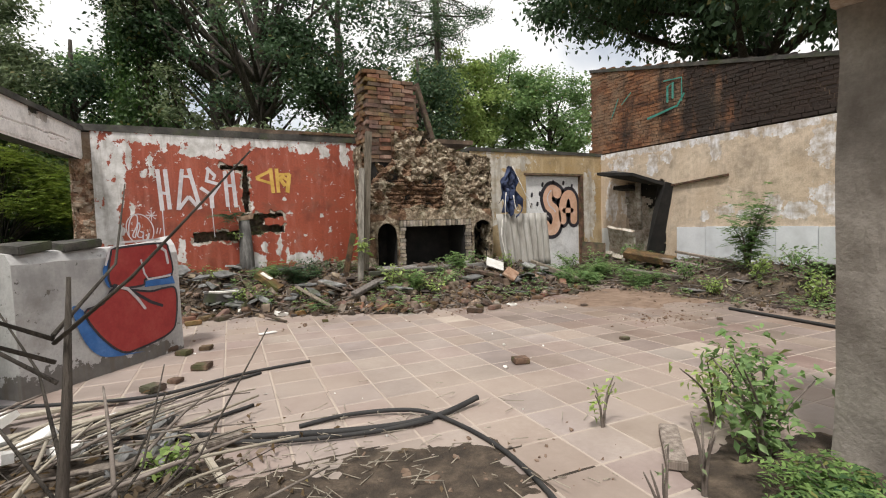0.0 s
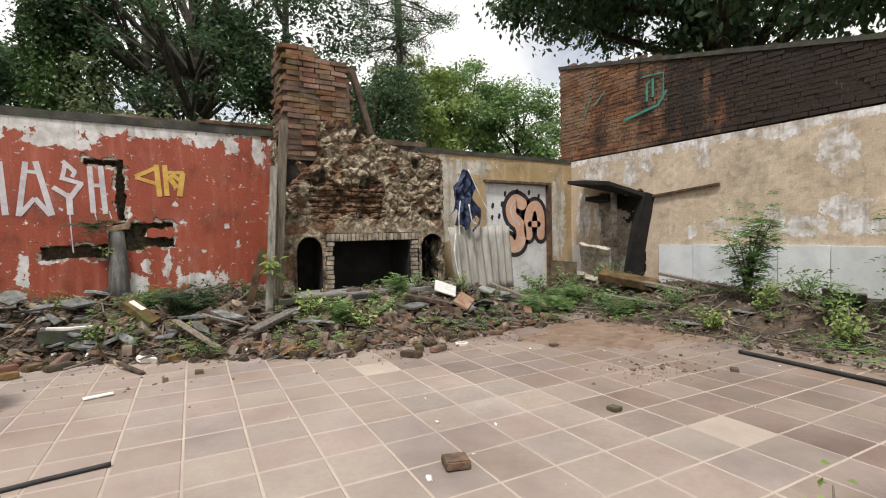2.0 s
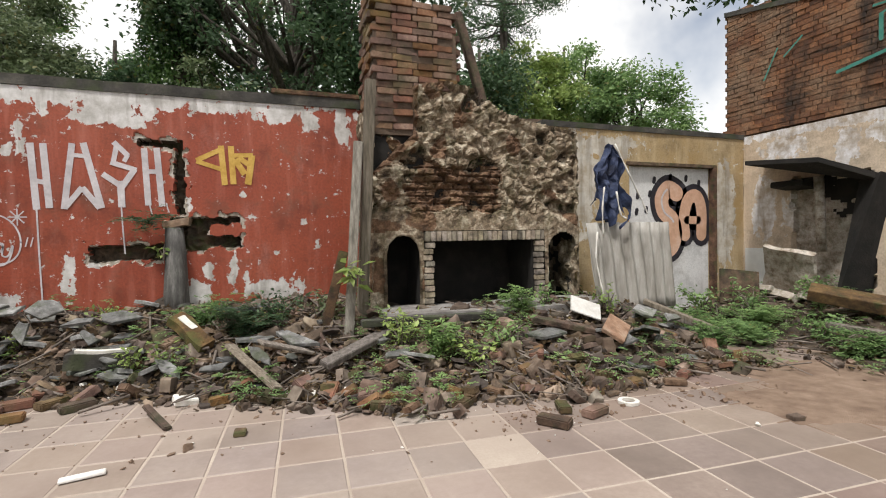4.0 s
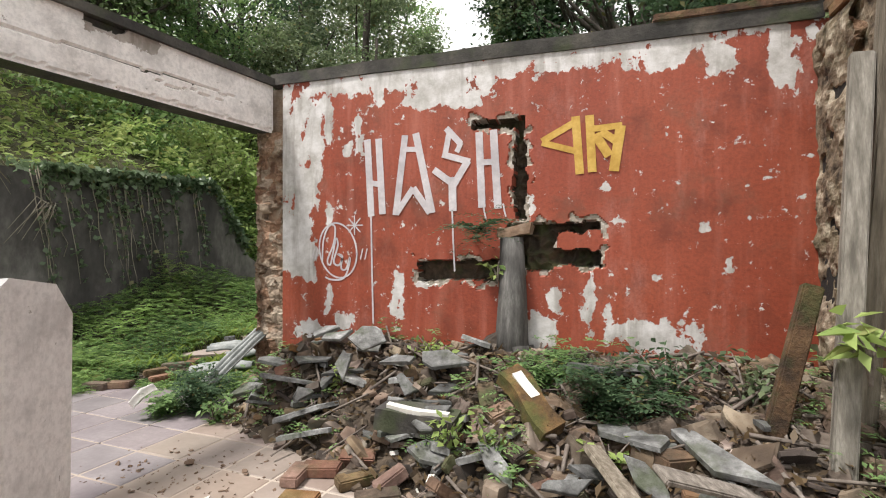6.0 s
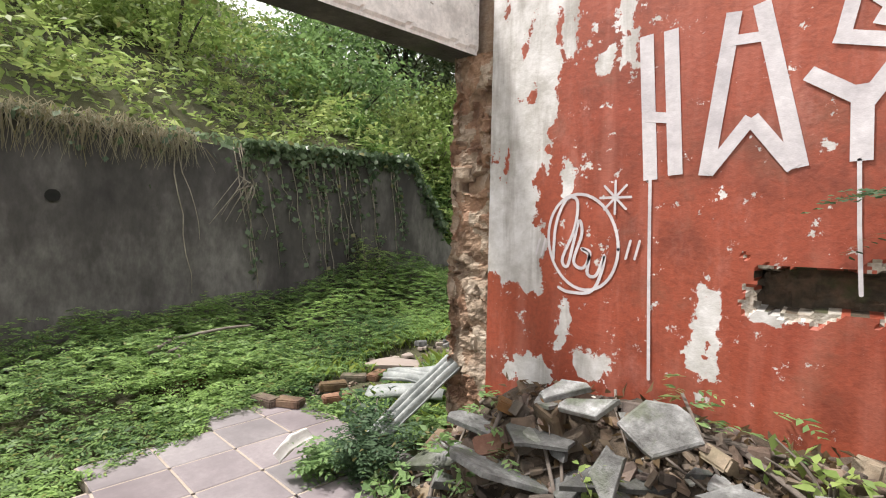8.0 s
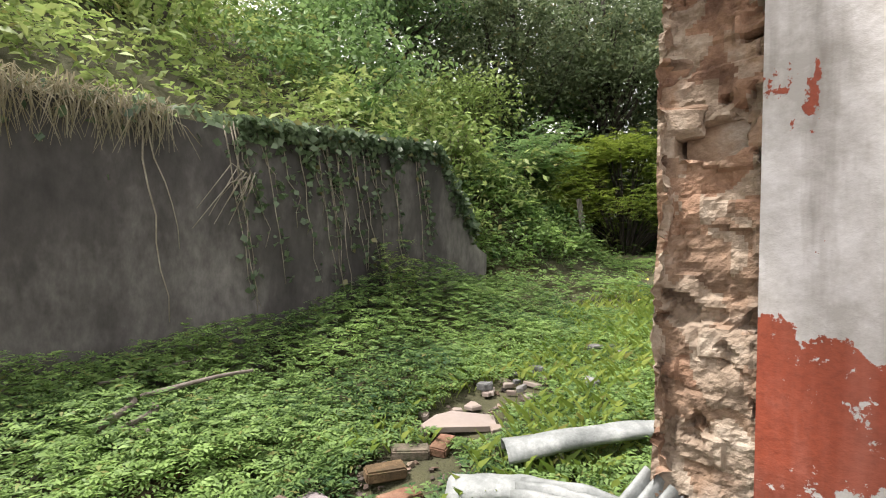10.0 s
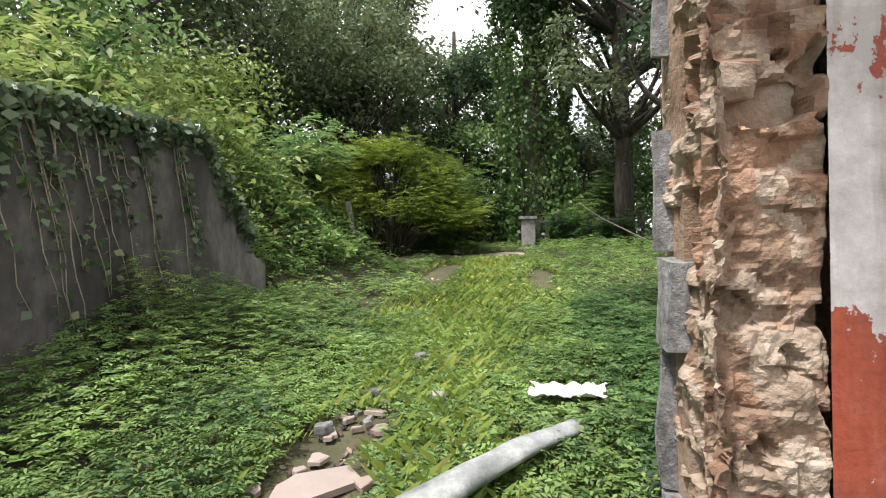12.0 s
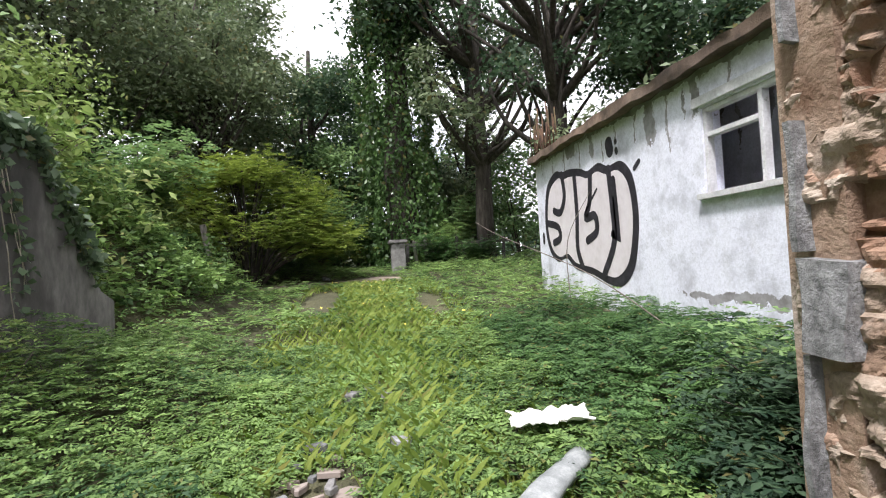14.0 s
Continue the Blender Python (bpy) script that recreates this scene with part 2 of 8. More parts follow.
M_white = painted_wall("white_paint_on_render", (0.72, 0.72, 0.73), (0.62, 0.61, 0.61), (0.45, 0.43, 0.4), (0.3, 0.28, 0.26), [(50, 50, 0.1, 0.1)], 0, 0.1, 0.66, 0.2)
M_beam = painted_wall("cracked_white_beam_paint", (0.92, 0.88, 0.86), (0.86, 0.82, 0.80), (0.46, 0.41, 0.38), (0.3, 0.27, 0.24), [(7.0, 2.66, 0.25, 0.06), (5.2, 2.6, 0.3, 0.08)], 1, 0.1, 0.66, 0.15)
M_tile = surface("worn_floor_tile", (0.185, 0.14, 0.122), (0.27, 0.215, 0.192), (0.365, 0.305, 0.27), 1.1, 26, 0.6, each=0.14, bump=0.25, dist=0.004, dust=0.75)
M_grout = surface("pale_grout_and_dust", (0.30, 0.25, 0.205), (0.43, 0.365, 0.31), (0.52, 0.455, 0.39), 1.0, 60, 0.95, bump=0.4, dist=0.004, dust=0.75)
M_brick = surface("weathered_red_brick", (0.075, 0.04, 0.025), (0.205, 0.105, 0.06), (0.33, 0.21, 0.135), 4.0, 45, 0.92, each=0.3, bump=0.8, moss=0.35)
M_brickdark = surface("mossy_dark_brick", (0.04, 0.03, 0.02), (0.11, 0.07, 0.045), (0.22, 0.15, 0.1), 7.0, 45, 0.94, each=0.3, bump=0.9, moss=0.6)
def sooty_brick():
    """Orange brick under a black crust that hangs down from the wall top in runs."""
    m, nt, b, pos = start("weathered_brick_wall", 0.93)
    sep = nt.nodes.new("ShaderNodeSeparateXYZ")
    nt.links.new(pos, sep.inputs[0])
    r = nt.nodes.new("ShaderNodeNewGeometry").outputs["Random Per Island"]
    big = noise_out(nt, pos, 1.6, 6, 0.65)
    fine = noise_out(nt, pos, 32, 5, 0.7)
    col = mixc(nt, r, (0.15, 0.06, 0.03), (0.33, 0.145, 0.065))
    col = mixc(nt, ramp(nt, big, [(0.45, 0.0), (0.65, 0.8)]), col, (0.30, 0.21, 0.14))
    col = mixc(nt, ramp(nt, fine, [(0.4, 0.0), (0.7, 0.75)]), col, (0.05, 0.03, 0.022))
    run = noise_out(nt, pos, 1.5, 6, 0.72, (1.0, 1.4, 0.35))
    far = calc(nt, "MULTIPLY", calc(nt, "SUBTRACT", 7.6, sep.outputs[1]), 0.075)
    crust = ramp(nt, calc(nt, "ADD", run, far), [(0.5, 0.0), (0.66, 0.93)])
    col = mixc(nt, crust, col, (0.017, 0.013, 0.012))
    foot = noise_out(nt, pos, 3.0, 6, 0.7, (1.0, 0.5, 2.0))
    col = mixc(nt, ramp(nt, foot, [(0.55, 0.0), (0.66, 0.8)]), col, (0.024, 0.018, 0.014))
    finish(nt, b, col, calc(nt, "ADD", fine, big), 0.8, 0.02)
    return m


M_brickwall = sooty_brick()
M_brickbrown = surface("eroded_brown_brick", (0.045, 0.026, 0.016), (0.15, 0.082, 0.046), (0.30, 0.19, 0.12), 8.0, 40, 0.94, bump=1.0, dist=0.03, moss=0.2)
M_brickpale = surface("sooty_pale_firebrick", (0.10, 0.085, 0.07), (0.32, 0.27, 0.21), (0.48, 0.42, 0.33), 9.0, 50, 0.92, each=0.3, bump=0.6)
M_mortar = surface("crumbling_mortar", (0.07, 0.05, 0.035), (0.19, 0.13, 0.09), (0.30, 0.22, 0.16), 3.0, 50, 0.95, bump=0.8, stain=0.5)
M_stone = surface("rough_lime_mortar_and_stone", (0.028, 0.018, 0.012), (0.25, 0.19, 0.13), (0.72, 0.64, 0.51), 8.0, 30, 0.95, bump=1.0, dist=0.03, moss=0.25)
M_core = surface("broken_brick_core", (0.15, 0.085, 0.05), (0.36, 0.26, 0.185), (0.48, 0.43, 0.375), 3.2, 42, 0.95, bump=1.0, dist=0.025)
M_torn = surface("torn_brick_and_lime_mortar", (0.10, 0.065, 0.045), (0.30, 0.20, 0.135), (0.42, 0.36, 0.30), 4.2, 26, 0.95, bump=1.0, dist=0.03)
M_quoin = surface("grey_granite_quoin", (0.09, 0.09, 0.09), (0.25, 0.25, 0.25), (0.42, 0.42, 0.42), 22, 110, 0.85, each=0.12, bump=1.0)
# soot of hearth and hood, also the painted dark of doorway and drain
M_sootshade = surface("soot_and_shade_black", (0.006, 0.006, 0.006), (0.015, 0.013, 0.012), (0.03, 0.026, 0.022), 5, 40, 0.95)
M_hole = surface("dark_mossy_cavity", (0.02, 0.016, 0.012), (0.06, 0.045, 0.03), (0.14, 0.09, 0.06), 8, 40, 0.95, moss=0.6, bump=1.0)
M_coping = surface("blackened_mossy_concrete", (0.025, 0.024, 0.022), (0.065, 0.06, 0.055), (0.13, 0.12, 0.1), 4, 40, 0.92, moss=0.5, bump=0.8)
M_conc = surface("grey_concrete", (0.11, 0.10, 0.095), (0.22, 0.21, 0.20), (0.36, 0.35, 0.335), 5, 50, 0.9, each=0.15, bump=0.6)
M_slabgrey = surface("weathered_grey_slab", (0.06, 0.058, 0.056), (0.18, 0.18, 0.178), (0.37, 0.37, 0.37), 8, 45, 0.9, each=0.5, bump=0.9, moss=0.45)
M_retain = surface("dark_damp_render", (0.030, 0.027, 0.026), (0.088, 0.079, 0.076), (0.25, 0.232, 0.22), 1.1, 14, 0.85, bump=0.5, stretch=(1, 1, 0.5))
M_rubble = surface("mixed_rubble", (0.035, 0.026, 0.02), (0.135, 0.095, 0.07), (0.34, 0.27, 0.21), 5, 40, 0.93, island=0.6, bump=0.7)
M_soil = surface("dark_soil_and_grit", (0.022, 0.016, 0.011), (0.065, 0.047, 0.033), (0.16, 0.12, 0.085), 6, 70, 0.97, bump=1.0, dist=0.03)
M_dirtred = surface("reddish_dust_and_grit", (0.13, 0.085, 0.06), (0.21, 0.145, 0.105), (0.3, 0.22, 0.165), 5, 80, 0.97, bump=0.8)
M_ground = surface("earth_and_leaf_litter", (0.04, 0.035, 0.02), (0.075, 0.075, 0.035), (0.13, 0.12, 0.06), 1.2, 40, 0.97, bump=1.0, dist=0.05)
M_pathsoil = surface("bare_path_earth", (0.2, 0.16, 0.12), (0.3, 0.24, 0.19), (0.4, 0.34, 0.28), 3, 50, 0.97)
M_duct = surface("dark_streaked_cement", (0.04, 0.038, 0.036), (0.12, 0.115, 0.11), (0.27, 0.26, 0.25), 4, 40, 0.9, bump=0.7, stretch=(3, 3, 0.5))
M_rim = surface("broken_pale_plaster_edge", (0.20, 0.15, 0.11), (0.47, 0.42, 0.37), (0.64, 0.61, 0.57), 12, 50, 0.95, bump=1.0, dist=0.02, moss=0.3)
M_wood = surface("grey_weathered_timber", (0.09, 0.075, 0.06), (0.2, 0.17, 0.14), (0.33, 0.29, 0.25), 5, 30, 0.88, stretch=(6, 6, 0.6), each=0.3)
M_woodbrown = surface("rotten_brown_timber", (0.035, 0.022, 0.014), (0.115, 0.066, 0.037), (0.24, 0.15, 0.085), 8, 50, 0.92, bump=1.0, dist=0.03, moss=0.55, each=0.2)
M_bark = surface("dark_bark", (0.025, 0.02, 0.015), (0.06, 0.05, 0.04), (0.12, 0.1, 0.085), 4, 30, 0.95, stretch=(3, 3, 0.5), bump=1.0, dist=0.04)
M_twig = surface("dry_grey_twig", (0.08, 0.065, 0.055), (0.17, 0.14, 0.12), (0.3, 0.26, 0.23), 6, 50, 0.9)
M_vine = surface("pale_dry_vine", (0.2, 0.17, 0.13), (0.34, 0.3, 0.24), (0.48, 0.44, 0.37), 6, 50, 0.9)
M_hose = surface("black_plastic_pipe", (0.012, 0.012, 0.013), (0.025, 0.024, 0.024), (0.04, 0.037, 0.034), 8, 60, 0.75)
M_fibre = surface("stained_fibre_cement_sheet", (0.19, 0.175, 0.155), (0.33, 0.315, 0.29), (0.46, 0.45, 0.43), 2.5, 40, 0.85, stretch=(4, 4, 0.5))
M_zinc = surface("weathered_grey_roofing_sheet", (0.13, 0.14, 0.138), (0.27, 0.285, 0.28), (0.46, 0.47, 0.465), 5, 45, 0.6)
M_whiteplas = surface("chalky_white_plaster_piece", (0.5, 0.48, 0.44), (0.68, 0.66, 0.63), (0.8, 0.79, 0.77), 6, 60, 0.9, each=0.15)
M_bluecloth = surface("faded_navy_tarpaulin", (0.01, 0.014, 0.035), (0.025, 0.04, 0.10), (0.07, 0.10, 0.2), 7, 50, 0.7)
M_whitetile = surface("dirty_white_glazed_panel", (0.55, 0.57, 0.60), (0.70, 0.73, 0.77), (0.78, 0.81, 0.85), 2.5, 40, 0.4, each=0.08, bump=0.15)
M_sprayw = surface("white_spray_paint", (0.42, 0.39, 0.415), (0.57, 0.535, 0.56), (0.68, 0.645, 0.67), 7, 40, 0.7, bump=0.2)
M_sprayy = surface("ochre_yellow_spray_paint", (0.42, 0.24, 0.04), (0.6, 0.38, 0.08), (0.68, 0.45, 0.13), 8, 40, 0.7, bump=0.2)
M_sprayk = surface("black_spray_paint", (0.012, 0.01, 0.016), (0.025, 0.022, 0.03), (0.06, 0.055, 0.07), 7, 40, 0.6, bump=0.2)
M_sprayp = surface("faded_peach_paint", (0.5, 0.3, 0.2), (0.62, 0.38, 0.27), (0.68, 0.48, 0.38), 6, 40, 0.75, bump=0.2)
M_spraypale = surface("pale_pink_paint", (0.60, 0.55, 0.56), (0.70, 0.65, 0.67), (0.76, 0.72, 0.74), 5, 40, 0.75, bump=0.2)
M_sprayr = surface("crimson_paint", (0.24, 0.02, 0.02), (0.33, 0.03, 0.03), (0.38, 0.06, 0.05), 6, 40, 0.6, bump=0.2)
M_sprayb = surface("blue_paint", (0.02, 0.08, 0.25), (0.03, 0.14, 0.4), (0.08, 0.2, 0.48), 6, 40, 0.6, bump=0.2)
M_sprayg = surface("turquoise_paint", (0.03, 0.16, 0.13), (0.05, 0.25, 0.2), (0.1, 0.3, 0.25), 8, 40, 0.7, bump=0.2)
L_mid = leafy("mid_green_leaves", (0.06, 0.13, 0.045), (0.29, 0.43, 0.16))
L_dark = leafy("dark_green_leaves", (0.02, 0.05, 0.024), (0.12, 0.195, 0.095))
L_light = leafy("light_yellow_green_leaves", (0.12, 0.20, 0.045), (0.44, 0.55, 0.18))
# paler than the mid green: the slope's sunlight is partly in this colour
L_hill = leafy("sunlit_scrub_leaves", (0.10, 0.16, 0.05), (0.47, 0.54, 0.19), patch=1.3)
L_olive = leafy("olive_leaves", (0.058, 0.09, 0.042), (0.27, 0.33, 0.175))
L_ground = leafy("undergrowth_leaves", (0.02, 0.066, 0.02), (0.31, 0.46, 0.135), patch=1.1)
L_ivy = leafy("glossy_ivy_leaves", (0.03, 0.075, 0.022), (0.13, 0.22, 0.065), 0.35)
L_wallivy = leafy("grey_green_ivy_leaves", (0.05, 0.085, 0.045), (0.20, 0.27, 0.15), 0.35)
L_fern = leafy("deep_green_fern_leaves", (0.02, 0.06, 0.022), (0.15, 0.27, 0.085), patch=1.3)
L_grass = leafy("grass_blades", (0.13, 0.22, 0.03), (0.40, 0.46, 0.11), patch=1.2)
L_shrub = leafy("bright_shrub_leaves", (0.045, 0.085, 0.016), (0.30, 0.38, 0.06))
L_dry = leafy("dry_grass", (0.2, 0.17, 0.1), (0.42, 0.38, 0.28))
L_litter = leafy("dead_brown_leaves", (0.045, 0.028, 0.014), (0.22, 0.15, 0.08))

# ---------------- mesh helpers ----------------
def mesh(name, verts, faces, mats, index=None, smooth=False):
    me = bpy.data.meshes.new(name)
    me.from_pydata([tuple(v) for v in verts], [], [tuple(f) for f in faces])
    for m in mats if isinstance(mats, (list, tuple)) else [mats]:
        me.materials.append(m)
    if index is not None:
        me.polygons.foreach_set("material_index", np.asarray(index, dtype=np.int32))
    if smooth:
        me.polygons.foreach_set("use_smooth", np.ones(len(me.polygons), dtype=bool))
    me.update()
    return me


def quads(name, verts, mat):
    """A mesh of loose quads from an array (n, 4, 3)."""
    n = len(verts)
    me = bpy.data.meshes.new(name)
    me.vertices.add(4 * n)
    me.vertices.foreach_set("co", np.ascontiguousarray(verts, dtype=np.float32).ravel())
    me.loops.add(4 * n)
    me.loops.foreach_set("vertex_index", np.arange(4 * n, dtype=np.int32))
    me.polygons.add(n)
    me.polygons.foreach_set("loop_start", np.arange(0, 4 * n, 4, dtype=np.int32))
    me.materials.append(mat)
    me.update(calc_edges=True)
    return me


def part(name, me, parent=None, label="", at=None):
    ob = new(name, me)
    if parent is not None:
        ob.parent = parent
    if at is not None:
        ob.matrix_basis = at
    return tagged(ob, label)


def thing(name, label, category, group="", kind="", at=None, me=None):
    ob = new(name, me)
    if at is not None:
        ob.matrix_basis = at
    return tagged(ob, label, category, group, kind)


def box_vf(x0, x1, y0, y1, z0, z1):
    v = [(x, y, z) for z in (z0, z1) for y in (y0, y1) for x in (x0, x1)]
    return v, [(0, 2, 3, 1), (4, 5, 7, 6), (0, 1, 5, 4), (2, 6, 7, 3), (0, 4, 6, 2), (1, 3, 7, 5)]


def box(name, x0, x1, y0, y1, z0, z1, mat, bevel=0.0, rough=0.0, seed=0, cuts=0):
    """A block; bevel rounds its edges, rough wears its faces unevenly."""
    bm = bmesh.new()
    v, f = box_vf(x0, x1, y0, y1, z0, z1)
    vs = [bm.verts.new(p) for p in v]
    for q in f:
        bm.faces.new([vs[i] for i in q])
    if cuts:
        bmesh.ops.subdivide_edges(bm, edges=bm.edges[:], cuts=cuts, use_grid_fill=True)
    elif bevel:
        bmesh.ops.bevel(bm, geom=bm.edges[:], offset=bevel, segments=2, affect="EDGES")
    if rough:
        for p in bm.verts:
            p.co += noise.noise_vector(p.co * 4.0 + Vector((seed, seed * 2.1, 0))) * rough
    bmesh.ops.recalc_face_normals(bm, faces=bm.faces[:])
    me = bpy.data.meshes.new(name)
    bm.to_mesh(me)
    bm.free()
    me.materials.append(mat)
    return me


def tube_vf(points, radii, sides=6):
    pts = [Vector(p) for p in points]
    verts, faces = [], []
    up = Vector((0.13, 0.21, 0.97))
    for i, p in enumerate(pts):
        d = (pts[min(i + 1, len(pts) - 1)] - pts[max(i - 1, 0)]).normalized()
        a = d.cross(up)
        if a.length < 0.05:
            a = d.cross(Vector((1, 0, 0)))
        a.normalize()
        b = d.cross(a)
        for k in range(sides):
            t = 2 * math.pi * k / sides
            verts.append(p + (a * math.cos(t) + b * math.sin(t)) * radii[i])
        if i:
            for k in range(sides):
                faces.append(((i - 1) * sides + k, (i - 1) * sides + (k + 1) % sides, i * sides + (k + 1) % sides, i * sides + k))
    faces.append(tuple(range(sides))[::-1])
    faces.append(tuple(range(len(verts) - sides, len(verts))))
    return verts, faces


def tubes(name, lines, mat, sides=6):
    V, F = [], []
    for pts, rad in lines:
        if isinstance(rad, (int, float)):
            rad = [rad] * len(pts)
        v, f = tube_vf(pts, rad, sides)
        F += [tuple(i + len(V) for i in q) for q in f]
        V += v
    return mesh(name, V, F, mat, smooth=True)


def join_vf(items):
    V, F = [], []
    for v, f in items:
        F += [tuple(i + len(V) for i in q) for q in f]
        V += list(v)
    return V, F


def relief(name, origin, U, V, W, width, height, step, depth, mats, which=None, keep=None):
    """A wall face as a fine relief: depth(u, v) metres inwards along -W; keep(u, v) leaves openings; which(u, v) picks the material."""
    nu, nv = max(2, round(width / step)) + 1, max(2, round(height / step)) + 1
    o, U, V, W = Vector(origin), Vector(U), Vector(V), Vector(W)
    verts, faces, index = [], [], []
    us, vs = np.linspace(0, width, nu), np.linspace(0, height, nv)
    for v in vs:
        for u in us:
            verts.append(o + U * u + V * v - W * depth(u, v))
    flip = U.cross(V).dot(W) < 0
    for j in range(nv - 1):
        for i in range(nu - 1):
            cu, cv = (us[i] + us[i + 1]) / 2, (vs[j] + vs[j + 1]) / 2
            if keep and not keep(cu, cv):
                continue
            a = j * nu + i
            q = (a, a + 1, a + nu + 1, a + nu)
            faces.append(q[::-1] if flip else q)
            index.append(which(cu, cv) if which else 0)
    return mesh(name, verts, faces, mats, index)


def n3(x, y, z=0.0):
    return noise.noise(Vector((x, y, z)))


def ribbon(points, width, z=0.0, caps=True, close=False):
    """A painted stroke of even width with round ends, flat in (u, v)."""
    pts = [Vector((p[0], p[1])) for p in points]
    V, F = [], []
    n = len(pts)
    for i, p in enumerate(pts):
        a, b = pts[max(i - 1, 0)], pts[min(i + 1, n - 1)]
        if close:
            a, b = pts[i - 1], pts[(i + 1) % n]
        d = (b - a).normalized()
        s = Vector((-d.y, d.x)) * (width / 2)
        V += [(p.x + s.x, p.y + s.y, z), (p.x - s.x, p.y - s.y, z)]
        if i:
            F.append((2 * i - 2, 2 * i - 1, 2 * i + 1, 2 * i))
    if close:
        F.append((2 * n - 2, 2 * n - 1, 1, 0))
    elif caps:
        for p, d in ((pts[0], pts[0] - pts[1]), (pts[-1], pts[-1] - pts[-2])):
            base = math.atan2(d.y, d.x)
            k = len(V)
            ring = [(p.x + math.cos(base + t) * width / 2, p.y + math.sin(base + t) * width / 2, z) for t in np.linspace(-math.pi / 2, math.pi / 2, 7)]
            V += ring
            F.append(tuple(range(k, k + 7)))
    return V, F


def smooth_line(ctrl, n=8, close=False):
    """A Catmull-Rom line through the control points."""
    out, m = [], len(ctrl)
    P = [Vector((*c, 0)[:3]) if len(c) == 2 else Vector(c) for c in ctrl]
    for i in range(m if close else m - 1):
        if close:
            a, b, c, d = P[i - 1], P[i], P[(i + 1) % m], P[(i + 2) % m]
        else:
            a, b, c, d = P[max(i - 1, 0)], P[i], P[i + 1], P[min(i + 2, m - 1)]
        for k in range(n):
            t = k / n
            out.append(0.5 * (2 * b + (c - a) * t + (2 * a - 5 * b + 4 * c - d) * t * t + (3 * b - a - 3 * c + d) * t ** 3))
    if not close:
        out.append(P[-1])
    return out


def outline_fill(points, z=0.0):
    return [(p[0], p[1], z) for p in points], [tuple(range(len(points)))]


# ---------------- ground heights ----------------
def sstep(a, b, x):
    t = min(1.0, max(0.0, (x - a) / (b - a)))
    return t * t * (3 - 2 * t)


def ground_z(x, y):
    """The lie of the land: level round the house, rising gently north, a bank and hillside in the west."""
    z = -0.05 + 0.075 * max(0.0, min(y, 24) - 9.0)
    if y > 8.6 or x < -2.0:
        z += 0.05 * sstep(0, 1, max(y - 8.6, -2.0 - x)) + 0.05 * n3(x * 0.9, y * 0.9)
    if -3.9 < x < -1.5 and 4.0 < y < 8.3:
        z = -0.06
    edge = -6.05
    if y > 12.0:
        edge = -6.05 + 1.6 * sstep(12.0, 14.5, y) - 3.5 * sstep(16.0, 19.5, y)
        run = 0.15 + 2.6 * sstep(12.0, 14.0, y)
    else:
        run = 0.15
    d = edge - x
    if d > 0:
        base = max(0.0, 2.2 - z)
        z += base * sstep(0, run, d) + 0.62 * max(0.0, min(d - run, 26)) + 0.25 * n3(x * 0.5, y * 0.5) * sstep(run, run + 1, d)
    return z


def mound_edge(x):
    """South edge of the rubble heap that lies along the north wall."""
    if x < 0.7:
        return 6.70 + 0.40 * (0.7 - x)
    if x < 2.3:
        return 6.70 - 0.575 * (x - 0.7)
    return 5.78 + 0.1 * math.sin(x * 3)


def mound_z(x, y):
    e = mound_edge(x)
    if x < -1.9 or x > 5.9:
        return -0.01
    t = sstep(e - 0.1, 8.15 if x < 2.2 else 7.3, y)
    top = 0.56 if x < 2.2 else 0.46
    fade = sstep(-1.95, -1.3, x) * (1 - sstep(4.9, 5.8, x))
    return (top * t + 0.07 * n3(x * 2.3, y * 2.3) * min(1, t * 4) + 0.03 * n3(x * 7, y * 7) * min(1, t * 6)) * fade - 0.012


def heap_z(x, y):
    """Lower heap along the east wall."""
    t = sstep(6.2 - 0.3 * math.sin(y * 1.7), 8.0, x) * (1 - sstep(7.6, 8.3, y) * 0.5) * sstep(1.2, 3.0, y)
    return 0.38 * t + (0.08 * n3(x * 2, y * 2) + 0.03 * n3(x * 7, y * 7)) * min(1, t * 4) - 0.012


def rest_z(x, y):
    """The surface that loose things lie on."""
    if -1.95 < x < 8.3 and -3.5 < y < 8.2:
        return max(0.0, mound_z(x, y), heap_z(x, y))
    if -3.6 < x <= -1.95 and 4.5 < y < 8.15 and tile_there(x, y):
        return 0.0
    return ground_z(x, y)


def tile_there(x, y):
    return 4.6 < y < 8.15 + 0.12 * math.sin(7 * x) and -3.5 + 0.38 * (8.05 - y) + 0.06 * math.sin(9 * y) < x <= -1.95


# ---------------- ground, floor ----------------
ax = np.concatenate([np.array([-400, -200, -100, -60, -40, -32, -26, -22]), np.arange(-20, 10.01, 0.3), np.array([11, 13, 16, 20, 26, 35, 60, 120, 400])])
ay = np.concatenate([np.array([-400, -120, -50, -25, -15, -10, -6]), np.arange(-4, 30.01, 0.3), np.array([32, 36, 42, 52, 70, 120, 400])])
gv, gf = [], []
for yy in ay:
    for xx in ax:
        gv.append((xx, yy, ground_z(xx, yy)))
w = len(ax)
for j in range(len(ay) - 1):
    for i in range(w - 1):
        gf.append((j * w + i, j * w + i + 1, (j + 1) * w + i + 1, (j + 1) * w + i))
ground = thing("ground", "dark earth and leaf litter of an overgrown plot with a wooded bank", "ground", kind="structure", me=mesh("ground", gv, gf, M_ground, smooth=True))

TS, TX, TY, TURN = 0.355, 0.915, 4.67, radians(-3.6)
